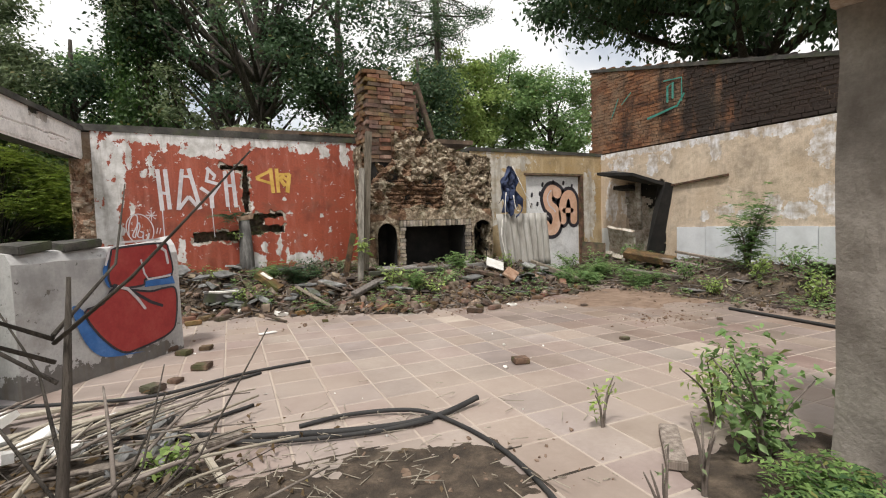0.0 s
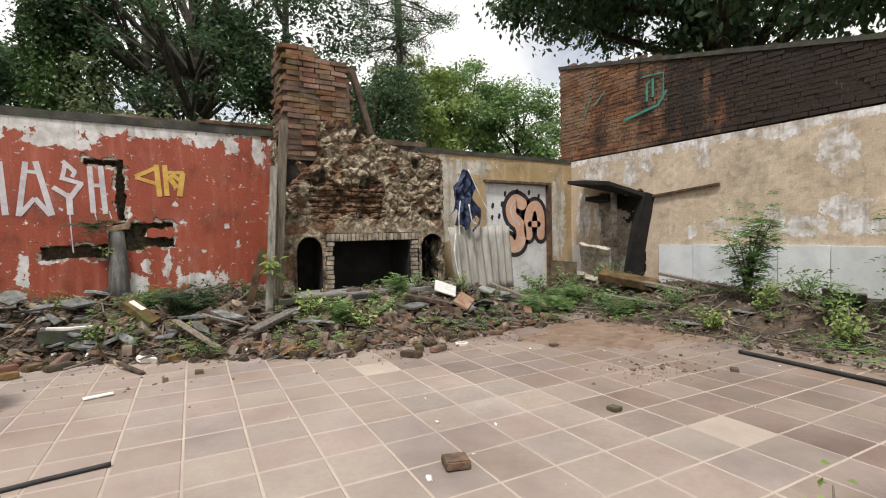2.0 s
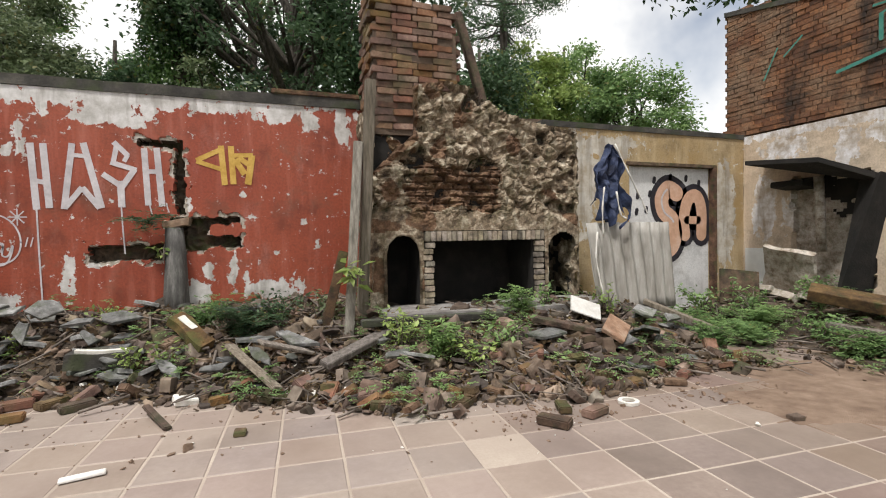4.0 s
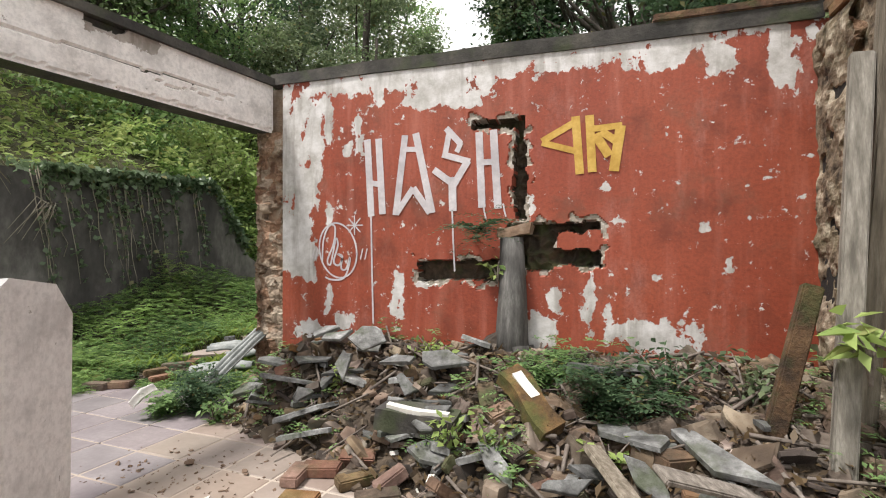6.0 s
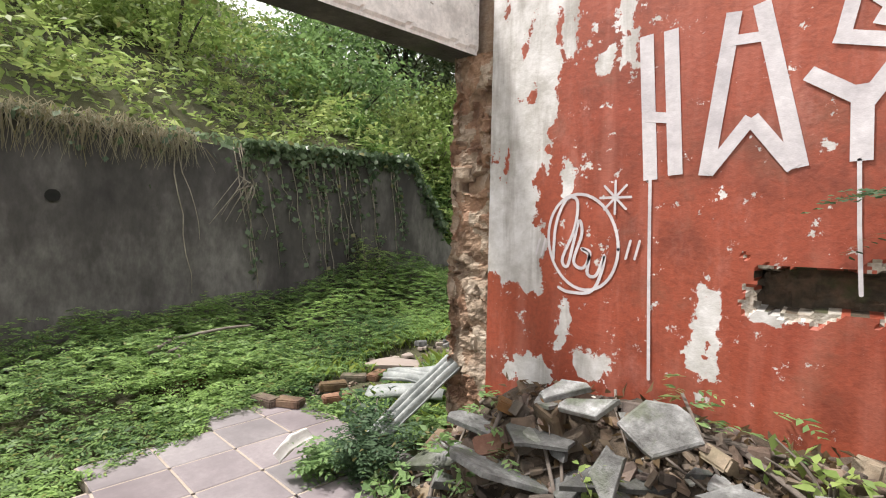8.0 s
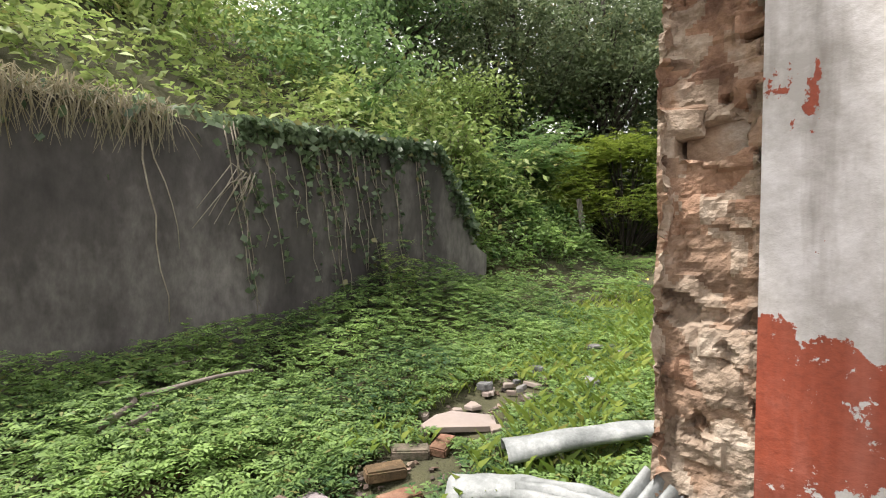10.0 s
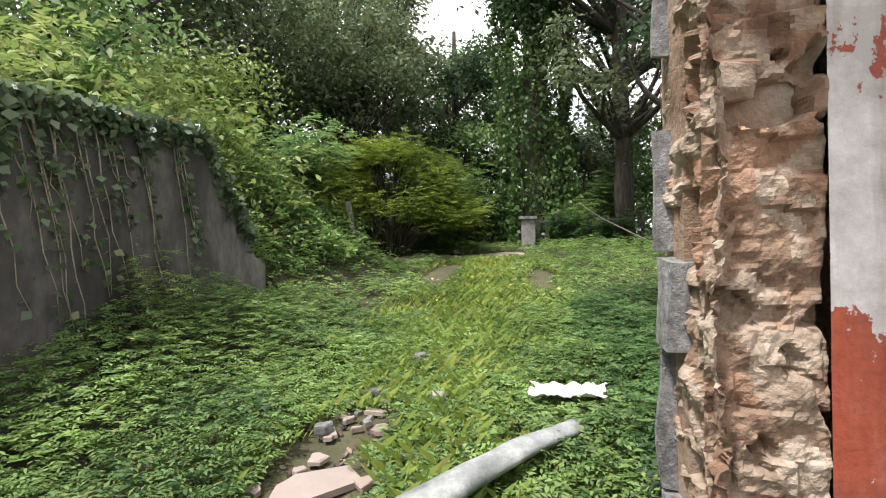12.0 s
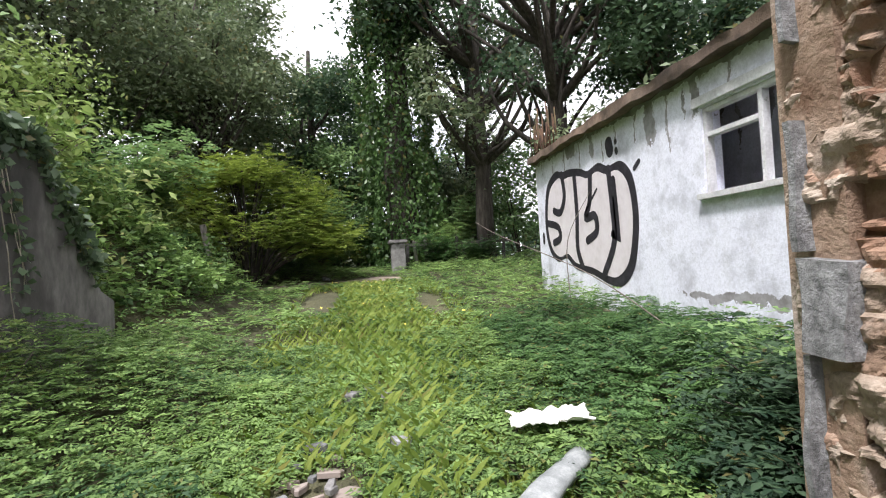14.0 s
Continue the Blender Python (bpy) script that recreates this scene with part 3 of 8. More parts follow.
floor = thing("floor", "pale dusty mortar bed under the worn floor tiles", "floor", kind="structure", me=box("floor", -1.95, 8.3, -3.5, 8.3, -0.12, -0.004, M_grout))

# ---------------- walls ----------------
HOLES = [(0.084, 0.48, 2.184, 2.258, 0.14), (0.409, 0.48, 1.505, 2.248, 0.14), (-0.354, 0.381, 1.04, 1.192, 0.14), (0.343, 0.696, 1.123, 1.466, 0.14), (0.602, 1.012, 1.402, 1.466, 0.14), (0.696, 1.012, 1.158, 1.27, 0.14)]


def red_depth(u, v):
    x = -1.6 + u
    jx = x + 0.03 * n3(x * 9, v * 9, 1) + 0.014 * n3(x * 28, v * 28, 1)
    jz = v + 0.03 * n3(x * 9, v * 9, 5) + 0.014 * n3(x * 28, v * 28, 7)
    for a, b, c, d, e in HOLES:
        if a < jx < b and c < jz < d:
            return e * (0.75 + 0.5 * abs(n3(x * 12, v * 12, 3)))
    if n3(x * 7, v * 7, 13) > 0.02:
        for a, b, c, d, e in HOLES:
            g = 0.04 + 0.04 * n3(x * 16, v * 16, 2)
            if a - g < jx < b + g and c - g < jz < d + g:
                return 0.012 + 0.006 * n3(x * 20, v * 20)
    return 0.0015 * n3(x * 1.5, v * 1.5) + 0.001 * n3(x * 9, v * 9)


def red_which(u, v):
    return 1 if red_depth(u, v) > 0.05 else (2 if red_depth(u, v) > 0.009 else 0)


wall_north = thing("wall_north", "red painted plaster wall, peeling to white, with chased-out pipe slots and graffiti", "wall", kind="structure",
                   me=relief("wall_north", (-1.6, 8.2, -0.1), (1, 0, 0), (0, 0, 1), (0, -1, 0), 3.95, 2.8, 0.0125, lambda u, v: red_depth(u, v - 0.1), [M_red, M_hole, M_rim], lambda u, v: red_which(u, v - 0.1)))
part("wall_core", box("wall_core", -1.86, 2.4, 8.38, 8.56, -0.1, 2.695, M_core), wall_north, "bare masonry core of the wall")
part("coping", box("coping", -1.72, 2.32, 8.185, 8.6, 2.70, 2.80, M_coping, rough=0.015, cuts=7), wall_north, "blackened mossy concrete coping")
part("roof_timber", box("roof_timber", 1.35, 2.3, 8.17, 8.3, 2.805, 2.86, M_woodbrown, bevel=0.008), wall_north, "rusty brown timber on the coping")

wall_north_2 = thing("wall_north_2", "ochre painted wall with peeling plaster and a blocked white doorway", "wall", kind="structure",
                     me=relief("wall_north_2", (4.7, 8.2, -0.1), (1, 0, 0), (0, 0, 1), (0, -1, 0), 3.6, 2.78, 0.05, lambda u, v: (0.10 if 6.12 < 4.7 + u < 7.66 and v < 2.3 else 0.006 * n3(u * 4, v * 4)), [M_ochre],
                               keep=lambda u, v: not (6.15 < 4.7 + u < 7.63 and v < 2.27)))
part("wall_core", box("wall_core", 4.7, 8.3, 8.32, 8.56, -0.1, 2.64, M_core), wall_north_2)
part("coping", box("coping", 4.7, 8.3, 8.18, 8.6, 2.665, 2.74, M_coping, rough=0.012, cuts=5), wall_north_2, "dark mossy concrete coping")
door_panel = part("door_panel", box("door_panel", 6.13, 7.65, 8.27, 8.31, 0.0, 2.195, M_white, bevel=0.004), wall_north_2, "white painted panel closing the doorway")
for x0, x1, z0, z1 in ((7.655, 7.74, 0, 2.25), (6.05, 7.655, 2.2, 2.25)):
    part("door_frame", box("door_frame", x0, x1, 8.185, 8.27, z0, z1, M_woodbrown, bevel=0.006), wall_north_2, "dark weathered door frame")

pier = thing("corner_pier", "broken end of a brick and stone wall with torn plaster", "wall", kind="structure")


def torn(seed, k=1.0, pockets=()):
    """Depth of a torn masonry face: fractal roughness, broken courses and a few knocked-out pockets."""
    def f(u, v):
        p = Vector((u * 3.0 + seed, v * 3.0, seed))
        rough = noise.fractal(p, 0.7, 2.1, 6)
        course = math.floor(v / 0.085 + 0.8 * n3(u * 4, v * 3, seed))
        step = 0.022 * n3(course * 3.7 + seed, math.floor(u / 0.13 + 0.5 * (course % 2)) * 2.3, 1.0)
        pocket = 0.03 * sstep(0.28, 0.5, n3(u * 6 + seed, v * 9 + 0.8 * n3(u * 20, v * 20, 3), seed + 4))
        for pu, pv, ru, rv, d in pockets:
            q = abs((u - pu) / ru) ** 4 + abs((v - pv - 0.12 * (u - pu)) / rv) ** 4 + 0.9 * n3(u * 12, v * 18, 6)
            pocket = max(pocket, d * (1 - sstep(0.7, 1.1, q)))
        return k * (0.04 + 0.032 * rough + 1.3 * step + 1.7 * pocket + 0.006 * n3(u * 40, v * 40, seed))
    return f


def stones(seed, k=1.0, pockets=()):
    """Depth of a torn face of separate lumps of stone and brick in mortar, some fallen out."""
    base = torn(seed, 1.0, pockets)

    def f(u, v):
        w = Vector((u * 6.5 + 0.6 * n3(u * 9, v * 9, seed), v * 8.5 + 0.6 * n3(u * 9, v * 9, seed + 3), seed))
        d, p = noise.voronoi(w)
        c = p[0]
        out = 0.03 * n3(c.x * 3.1, c.y * 3.1, seed) + 0.02 * n3(c.x * 1.7 + (u - c.x / 6.5) * 9, c.y + (v - c.y / 8.5) * 9, 2)
        gap = 0.016 * (1 - sstep(0.02, 0.3, d[1] - d[0]))
        return base(u, v) + k * (0.005 - out + gap)
    return f


def stone_kind(seed):
    def f(u, v):
        w = Vector((u * 6.5 + 0.6 * n3(u * 9, v * 9, seed), v * 8.5 + 0.6 * n3(u * 9, v * 9, seed + 3), seed))
        c = noise.voronoi(w)[1][0]
        q = n3(c.x * 5.3 + 9, c.y * 5.3, seed)
        return 0 if q < -0.1 else (1 if q < 0.2 else 2)
    return f


M_torn2 = surface("pale_lime_mortar", (0.16, 0.115, 0.08), (0.37, 0.29, 0.22), (0.52, 0.45, 0.37), 6, 34, 0.95, bump=1.0, dist=0.03)
M_torn3 = surface("broken_orange_brick", (0.12, 0.065, 0.042), (0.33, 0.20, 0.13), (0.42, 0.31, 0.23), 6, 34, 0.95, bump=1.0, dist=0.03)
TORN = [M_torn, M_torn2, M_torn3]
part("torn_face", relief("torn_face", (-1.87, 8.17, -0.1), (1, 0, 0), (0, 0, 1), (0, -1, 0), 0.27, 2.4, 0.01, stones(3, 0.3, ((0.14, 1.68, 0.09, 0.05, 0.10), (0.14, 1.17, 0.05, 0.02, 0.015), (0.1, 0.3, 0.09, 0.03, 0.02))), TORN, stone_kind(3)), pier, "torn brick and mortar face")
part("torn_face", relief("torn_face", (-1.9, 8.17, -0.1), (0, 1, 0), (0, 0, 1), (-1, 0, 0), 0.36, 2.8, 0.01, stones(8, 0.7, ((0.1, 1.75, 0.08, 0.05, 0.06), (0.2, 0.75, 0.07, 0.05, 0.05), (0.16, 1.45, 0.06, 0.05, 0.05))), TORN, stone_kind(8)), pier, "torn brick and mortar face")
part("pier_core", box("pier_core", -1.80, -1.595, 8.27, 8.51, -0.1, 2.69, M_core), pier)
for z0, z1, y0 in ((-0.1, 0.50, 8.40), (0.52, 0.93, 8.478), (0.95, 1.21, 8.365), (1.23, 1.58, 8.474), (1.80, 2.3, 8.478)):
    part("quoin", box("quoin", -1.905, -1.78, y0, 8.497, z0, z1, M_quoin, rough=0.022, seed=z0, cuts=6), pier, "grey granite quoin block")

# beam over the wide opening in the west
bd = Vector((-0.168, -0.986, 0)).normalized()
beam = thing("beam", "white painted concrete beam, cracked, with a mossy top, over a wide opening", "beam", kind="structure")
bang = math.degrees(math.atan2(bd.y, bd.x))
BM = pose(-1.70, 8.2, 0, 0, 0, bang)


def beam_depth(u, v):
    c = 0.22 - 0.05 * u * 0.5 + 0.03 * n3(u * 5, 2)
    crack = abs(v - c) < 0.008 and 0.4 < u < 2.9
    c2 = abs(v - 0.14 - 0.03 * n3(u * 6, 7)) < 0.006 and 0.5 < u < 1.1
    gap = ((u - 1.35) / 0.13) ** 2 + ((v - 0.4) / 0.05) ** 2 < 1 + 0.6 * n3(u * 30, v * 30)
    edge = 0.012 if v < 0.03 + 0.012 * n3(u * 14, 1) else 0.0
    return (0.02 if crack or c2 else 0.0) + (0.05 if gap else 0.0) + edge + 0.003 * n3(u * 4, v * 9)


part("face", relief("face", (0, 0, 2.29), (1, 0, 0), (0, 0, 1), (0, 1, 0), 5.0, 0.41, 0.016, beam_depth, [M_beam, M_hole], lambda u, v: 1 if beam_depth(u, v) > 0.04 else 0), beam, at=BM)
# everything behind the white face is one dark concrete
part("body", box("body", 0.0, 5.0, -0.22, -0.02, 2.30, 2.69, M_coping, rough=0.01, cuts=9), beam, "dark underside and body of the beam", at=BM)
part("top", box("top", -0.02, 5.0, -0.26, 0.03, 2.695, 2.76, M_coping, rough=0.012, cuts=9), beam, "mossy top edge", at=BM)
end_pier = thing("end_pier", "plain rendered pier that carries the beam's far end", "pier", kind="structure", at=BM, me=box("end_pier", 4.6, 5.0, -0.25, -0.01, -0.1, 2.285, M_white, bevel=0.01))

# east wall: plaster, wainscot, brickwork above


def east_depth(u, v):
    y = 8.2 - u
    jy, jz = y + 0.06 * n3(y * 6, v * 6, 4), v + 0.06 * n3(y * 6, v * 6, 9)
    if 6.45 < jy < 7.45 and 0.15 < jz < 1.95:
        return 0.07 + 0.03 * n3(y * 5, v * 5, 2)
    return 0.008 * n3(y * 3, v * 3) + 0.004 * n3(y * 12, v * 12)


wall_east = thing("wall_east", "beige plastered wall, flaking, with a broken-out recess and brickwork above", "wall", kind="structure",
                  me=relief("wall_east", (8.3, 8.2, -0.1), (0, -1, 0), (0, 0, 1), (-1, 0, 0), 9.4, 2.80, 0.035, lambda u, v: east_depth(u, v - 0.1), [M_beige, M_rim], lambda u, v: 1 if east_depth(u, v - 0.1) > 0.035 else 0))
part("wall_core", box("wall_core", 8.48, 8.75, -1.2, 8.58, -0.1, 2.66, M_mortar), wall_east)
part("mortar_bed", mesh("mortar_bed", [(x, y, z) for y, t in ((-1.2, 2.52), (8.56, 4.66)) for x, z in ((8.385, 2.6 if y > 0 else 2.45), (8.385, t), (8.72, t), (8.72, 2.6 if y > 0 else 2.45))], [(0, 1, 5, 4), (1, 2, 6, 5), (2, 3, 7, 6), (3, 0, 4, 7), (3, 2, 1, 0), (4, 5, 6, 7)], M_mortar), wall_east, "dark mortar bed of the brickwork")
part("capping", mesh("capping", [(x, y, z + d) for y, z in ((-1.2, 2.50), (8.58, 4.72)) for x, d in ((8.35, 0.0), (8.35, 0.07), (8.75, 0.07), (8.75, 0.0))], [(0, 1, 5, 4), (1, 2, 6, 5), (2, 3, 7, 6), (3, 0, 4, 7), (3, 2, 1, 0), (4, 5, 6, 7)], M_coping), wall_east, "blackened sloping wall capping")
BV = []
def east_top(y):
    return 4.70 - 0.235 * (8.2 - y) if y < 8.2 else 4.70


for c in range(29):
    z0 = 2.66 + c * 0.072
    y = 8.58 - (0.06 if c % 2 else 0.0)
    while y > -1.2:
        ln = 0.215 if rng.random() < 0.8 else 0.105
        if z0 < east_top(y - ln / 2) + 0.03 * n3(y * 2, 5):
            o = 0.0035 * rng.standard_normal() + 0.012 * n3(y * 1.5, z0 * 2) - (0.05 if c in (1, 2) else 0.0)
            BV.append(box_vf(8.37 + o, 8.44, y - ln, y, z0, z0 + 0.063))
        y -= ln + 0.013
tagged(part("brickwork", mesh("brickwork", *join_vf(BV), M_brickwall), wall_east, "weathered orange and soot-black brickwork"), kind="stuff")
for k in range(9):
    y1 = 6.15 - k * 0.62
    part("wainscot_panel", box("wainscot_panel", 8.268, 8.296, y1 - 0.61, y1, -0.05, 1.0 + 0.01 * (k % 2), M_whitetile, bevel=0.003), wall_east, "dirty white wall panel")
part("wainscot_panel", box("wainscot_panel", 8.268, 8.296, 7.55, 8.15, -0.05, 0.98, M_whitetile, bevel=0.003), wall_east, "dirty white wall panel")

# closing walls out of sight
wall_south = thing("wall_south", "plain rendered wall beyond the entrance", "wall", kind="structure", me=box("wall_south", 3.2, 8.3, -1.4, -1.2, -0.1, 2.6, M_white))

# ---------------- fireplace and chimney ----------------
FY = 7.47


def breast_top(x):
    return 2.62 + 0.25 * sstep(2.3, 3.0, x) - 0.33 * sstep(3.3, 4.0, x) - 0.09 * sstep(4.0, 4.7, x) + 0.04 * n3(x * 6, 1)


def in_arch(x, z, cx, w):
    top = 1.26
    r = w / 2
    if abs(x - cx) > r or z < 0.5:
        return False
    return z < top - r or (x - cx) ** 2 + (z - (top - r)) ** 2 < r * r


def breast_keep(u, v):
    x, z = 2.25 + u, v
    if z > breast_top(x):
        return False
    if 2.83 < x < 4.28 and 0.42 < z < 1.285:
        return False
    return not (in_arch(x, z, 2.605, 0.39) or in_arch(x, z, 4.53, 0.39))


def breast_depth(u, v):
    x, z = 2.25 + u, v
    rough_up = sstep(1.3, 1.6, z)
    a = noise.voronoi(Vector((x * 6.5 + 0.4 * n3(x * 5, z * 5), z * 8.0 + 0.4 * n3(x * 5, z * 5, 8), 2.0)))[0]
    stone = min(1.0, (a[1] - a[0]) * 3.5)
    frac = noise.fractal(Vector((x * 4.5, z * 4.5, 1.0)), 0.6, 2.1, 6)
    d = 0.06 - 0.04 * stone * rough_up + 0.045 * frac + 0.09 * sstep(0.15, 0.4, n3(x * 3.4, z * 4.2, 11)) * rough_up
    if 2.6 < x + 0.2 * n3(x * 3, z * 4, 15) < 3.75 and 1.5 < z + 0.12 * n3(x * 4, z * 4, 16) < 2.0:
        joint = (z / 0.075 + 0.25 * n3(x * 3, z * 3, 4)) % 1.0 < 0.26 or (x / 0.22 + 0.5 * (int(z / 0.075) % 2)) % 1.0 < 0.1
        d += 0.06 if joint else 0.02 + 0.02 * n3(int(x / 0.22) * 3.1, int(z / 0.075) * 2.3, 1)
    if x < 2.75 and z > 1.9 + 0.9 * (x - 2.3):
        d += 0.14 + 0.05 * n3(x * 9, z * 9)
    return d * (0.3 + 0.7 * rough_up)


def breast_which(u, v):
    x, z = 2.25 + u, v
    q = n3(x * 3.2, z * 3.2, 6)
    if 2.6 < x + 0.2 * n3(x * 3, z * 4, 15) < 3.75 and 1.5 < z + 0.12 * n3(x * 4, z * 4, 16) < 2.0 and q > -0.2:
        return 1
    if x < 2.8 and z > 1.85 + 0.8 * (x - 2.3) and q > -0.3:
        return 1
    # picked by depth alone: hollows beyond 0.115 m take the darkest material
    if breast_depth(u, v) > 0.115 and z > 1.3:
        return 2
    return 1 if q > (0.12 if x < 3.1 else 0.34) else 0


fireplace = thing("fireplace", "ruined stone and brick fireplace with black hearth and niches", "fireplace")
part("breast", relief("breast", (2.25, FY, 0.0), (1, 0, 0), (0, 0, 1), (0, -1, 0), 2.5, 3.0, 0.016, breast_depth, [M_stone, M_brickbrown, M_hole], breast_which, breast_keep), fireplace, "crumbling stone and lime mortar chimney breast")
part("breast_side", relief("breast_side", (2.25, 8.2, 0.0), (0, -1, 0), (0, 0, 1), (-1, 0, 0), 0.73, 2.6, 0.03, torn(5, 0.8), [M_stone]), fireplace, "rough plastered side of the breast")
part("breast_side", relief("breast_side", (4.75, 8.2, 0.0), (0, -1, 0), (0, 0, 1), (1, 0, 0), 0.73, 2.42, 0.03, torn(6, 0.8), [M_stone]), fireplace, "rough plastered side of the breast")
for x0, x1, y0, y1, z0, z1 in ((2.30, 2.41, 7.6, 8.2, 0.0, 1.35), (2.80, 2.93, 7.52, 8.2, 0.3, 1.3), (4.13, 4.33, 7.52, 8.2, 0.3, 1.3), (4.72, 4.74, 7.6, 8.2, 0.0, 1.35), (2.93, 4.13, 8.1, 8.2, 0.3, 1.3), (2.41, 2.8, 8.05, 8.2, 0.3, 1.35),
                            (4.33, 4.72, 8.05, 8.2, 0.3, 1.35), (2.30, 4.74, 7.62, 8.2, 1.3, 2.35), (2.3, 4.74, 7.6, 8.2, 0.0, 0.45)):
    part("lining", box("lining", x0, x1, y0, y1, z0, z1, M_sootshade), fireplace, "soot-blackened lining")
hearth = part("hearth", box("hearth", 2.3, 4.85, 6.98, 7.62, 0.0, 0.5, M_conc, rough=0.02, cuts=6), fireplace, "raised concrete hearth strewn with debris")
sold = box("soldier_brick", -0.026, 0.026, -0.05, 0.05, 0, 0.105, M_brickpale, bevel=0.006)
n_s = 24
for i in range(n_s):
    x = 2.865 + (4.245 - 2.865) * i / (n_s - 1)
    part("soldier_brick", sold, fireplace, at=pose(x, FY + 0.035 + 0.01 * rng.standard_normal(), 1.18, 0, rng.normal(0, 1.2), rng.normal(0, 2)))
course = box("jamb_brick", -0.05, 0.05, -0.055, 0.055, 0, 0.056, M_brickpale, bevel=0.006)
for xc in (2.878, 4.205):
    for i in range(11):
        part("jamb_brick", course, fireplace, at=pose(xc + 0.006 * rng.standard_normal(), FY + 0.035, 0.46 + i * 0.065, 0, 0, rng.normal(0, 2)))
part("arch_rim", tubes("arch_rim", [([(2.41, FY + 0.03, 0.5), (2.41, FY + 0.03, 1.06), (2.44, FY + 0.03, 1.17), (2.52, FY + 0.03, 1.245), (2.605, FY + 0.03, 1.265), (2.69, FY + 0.03, 1.245), (2.77, FY + 0.03, 1.17), (2.80, FY + 0.03, 1.06), (2.80, FY + 0.03, 0.5)], 0.022)], M_stone), fireplace)

chimney = thing("chimney", "broken brick chimney stack with eroded courses", "chimney")
part("core", box("core", 2.34, 3.26, 7.585, 8.18, 2.3, 3.46, M_mortar, rough=0.02, cuts=6), chimney, "mortar core")
bk = [box("brick", -0.1075, 0.1075, -0.052, 0.052, 0, 0.066, M_brick, bevel=0.006, rough=0.012, seed=s) for s in range(4)]
for c in range(21):
    z0 = 2.36 + c * 0.0715
    off = 0.115 if c % 2 else 0.0
    x = 2.33 + off * 0.5
    while x < 3.22:
        fr = 3.92 - 0.36 * (x - 2.33) / 0.9 + 0.06 * n3(x * 4, 3)
        if z0 < fr and not (z0 < 2.62 and x > 2.6 and rng.random() < 0.7):
            part("brick", bk[rng.integers(4)], chimney, at=pose(x + 0.1, 7.62 + 0.008 * rng.standard_normal() + 0.03 * n3(x * 2, z0 * 3), z0, rng.normal(0, 0.6), rng.normal(0, 0.6), rng.normal(0, 1.2)))
        x += 0.224
    for xs in (2.36, 3.26):
        y = 7.72 + off
        while y < 8.15 and z0 < 3.86 - (0.36 if xs > 3 else 0):
            part("brick", bk[rng.integers(4)], chimney, at=pose(xs + 0.012 * rng.standard_normal(), y, z0, 0, 0, 90 + rng.normal(0, 2)))
            y += 0.228
part("leaning_bricks", relief("leaning_bricks", (2.62, 7.66, 2.3), (1, 0, 0), (0, 0, 1), (0, -1, 0), 1.15, 0.75, 0.025, torn(12, 1.0), [M_brick], keep=lambda u, v: v < 0.62 - 0.75 * sstep(0.55, 1.2, u) + 0.1 * n3(u * 9, 4)), chimney, "crumbled lower courses")
part("stay", box("stay", -0.045, 0.045, -0.05, 0.05, 0, 1.35, M_woodbrown, bevel=0.01), chimney, "leaning rusty brown stay", at=pose(3.74, 7.75, 2.45, 0, -17, 0))

# timber posts beside the fireplace
post = thing("timber_post", "grey weathered timber post standing against the chimney breast", "post", "posts by the fireplace", me=box("timber_post", -0.05, 0.05, -0.04, 0.04, -0.1, 2.62, M_wood, bevel=0.008, rough=0.006), at=pose(2.12, 7.36, 0.12, 3, 2.5, 5))
post2 = thing("timber_post", "pale weathered timber post leaning in front of the chimney breast", "post", "posts by the fireplace", me=box("timber_post", -0.045, 0.045, -0.03, 0.03, -0.1, 2.0, M_wood, bevel=0.008, rough=0.006), at=pose(1.95, 7.06, 0.17, -7, 4, -8))
post3 = thing("timber_post", "short rotten post leaning on the taller ones", "post", "posts by the fireplace", me=box("timber_post", -0.045, 0.045, -0.03, 0.03, -0.1, 0.95, M_woodbrown, bevel=0.008, rough=0.006), at=pose(1.72, 7.25, 0.2, -10, 16, 0))

# ---------------- graffiti on the red wall ----------------
def lifted(shapes, base=0.0):
    """Each coat lies a hair above the one before."""
    return [([(p[0], p[1], base + 0.0005 * i) for p in v], f) for i, (v, f) in enumerate(shapes)]


def wall_paint(name, shapes, mat, parent, m, label=""):
    """Flat paint shapes in (across, up), laid on a wall by the pose m."""
    v, f = join_vf(lifted(shapes))
    return part(name, mesh(name, v, f, mat), parent, label, at=m)


NW = Matrix(((1, 0, 0, 0), (0, 0, -1, 8.196), (0, 1, 0, 0), (0, 0, 0, 1)))


def bar(a, b, w):
    return ribbon([a, b], w * 0.88, 0.0, caps=False)


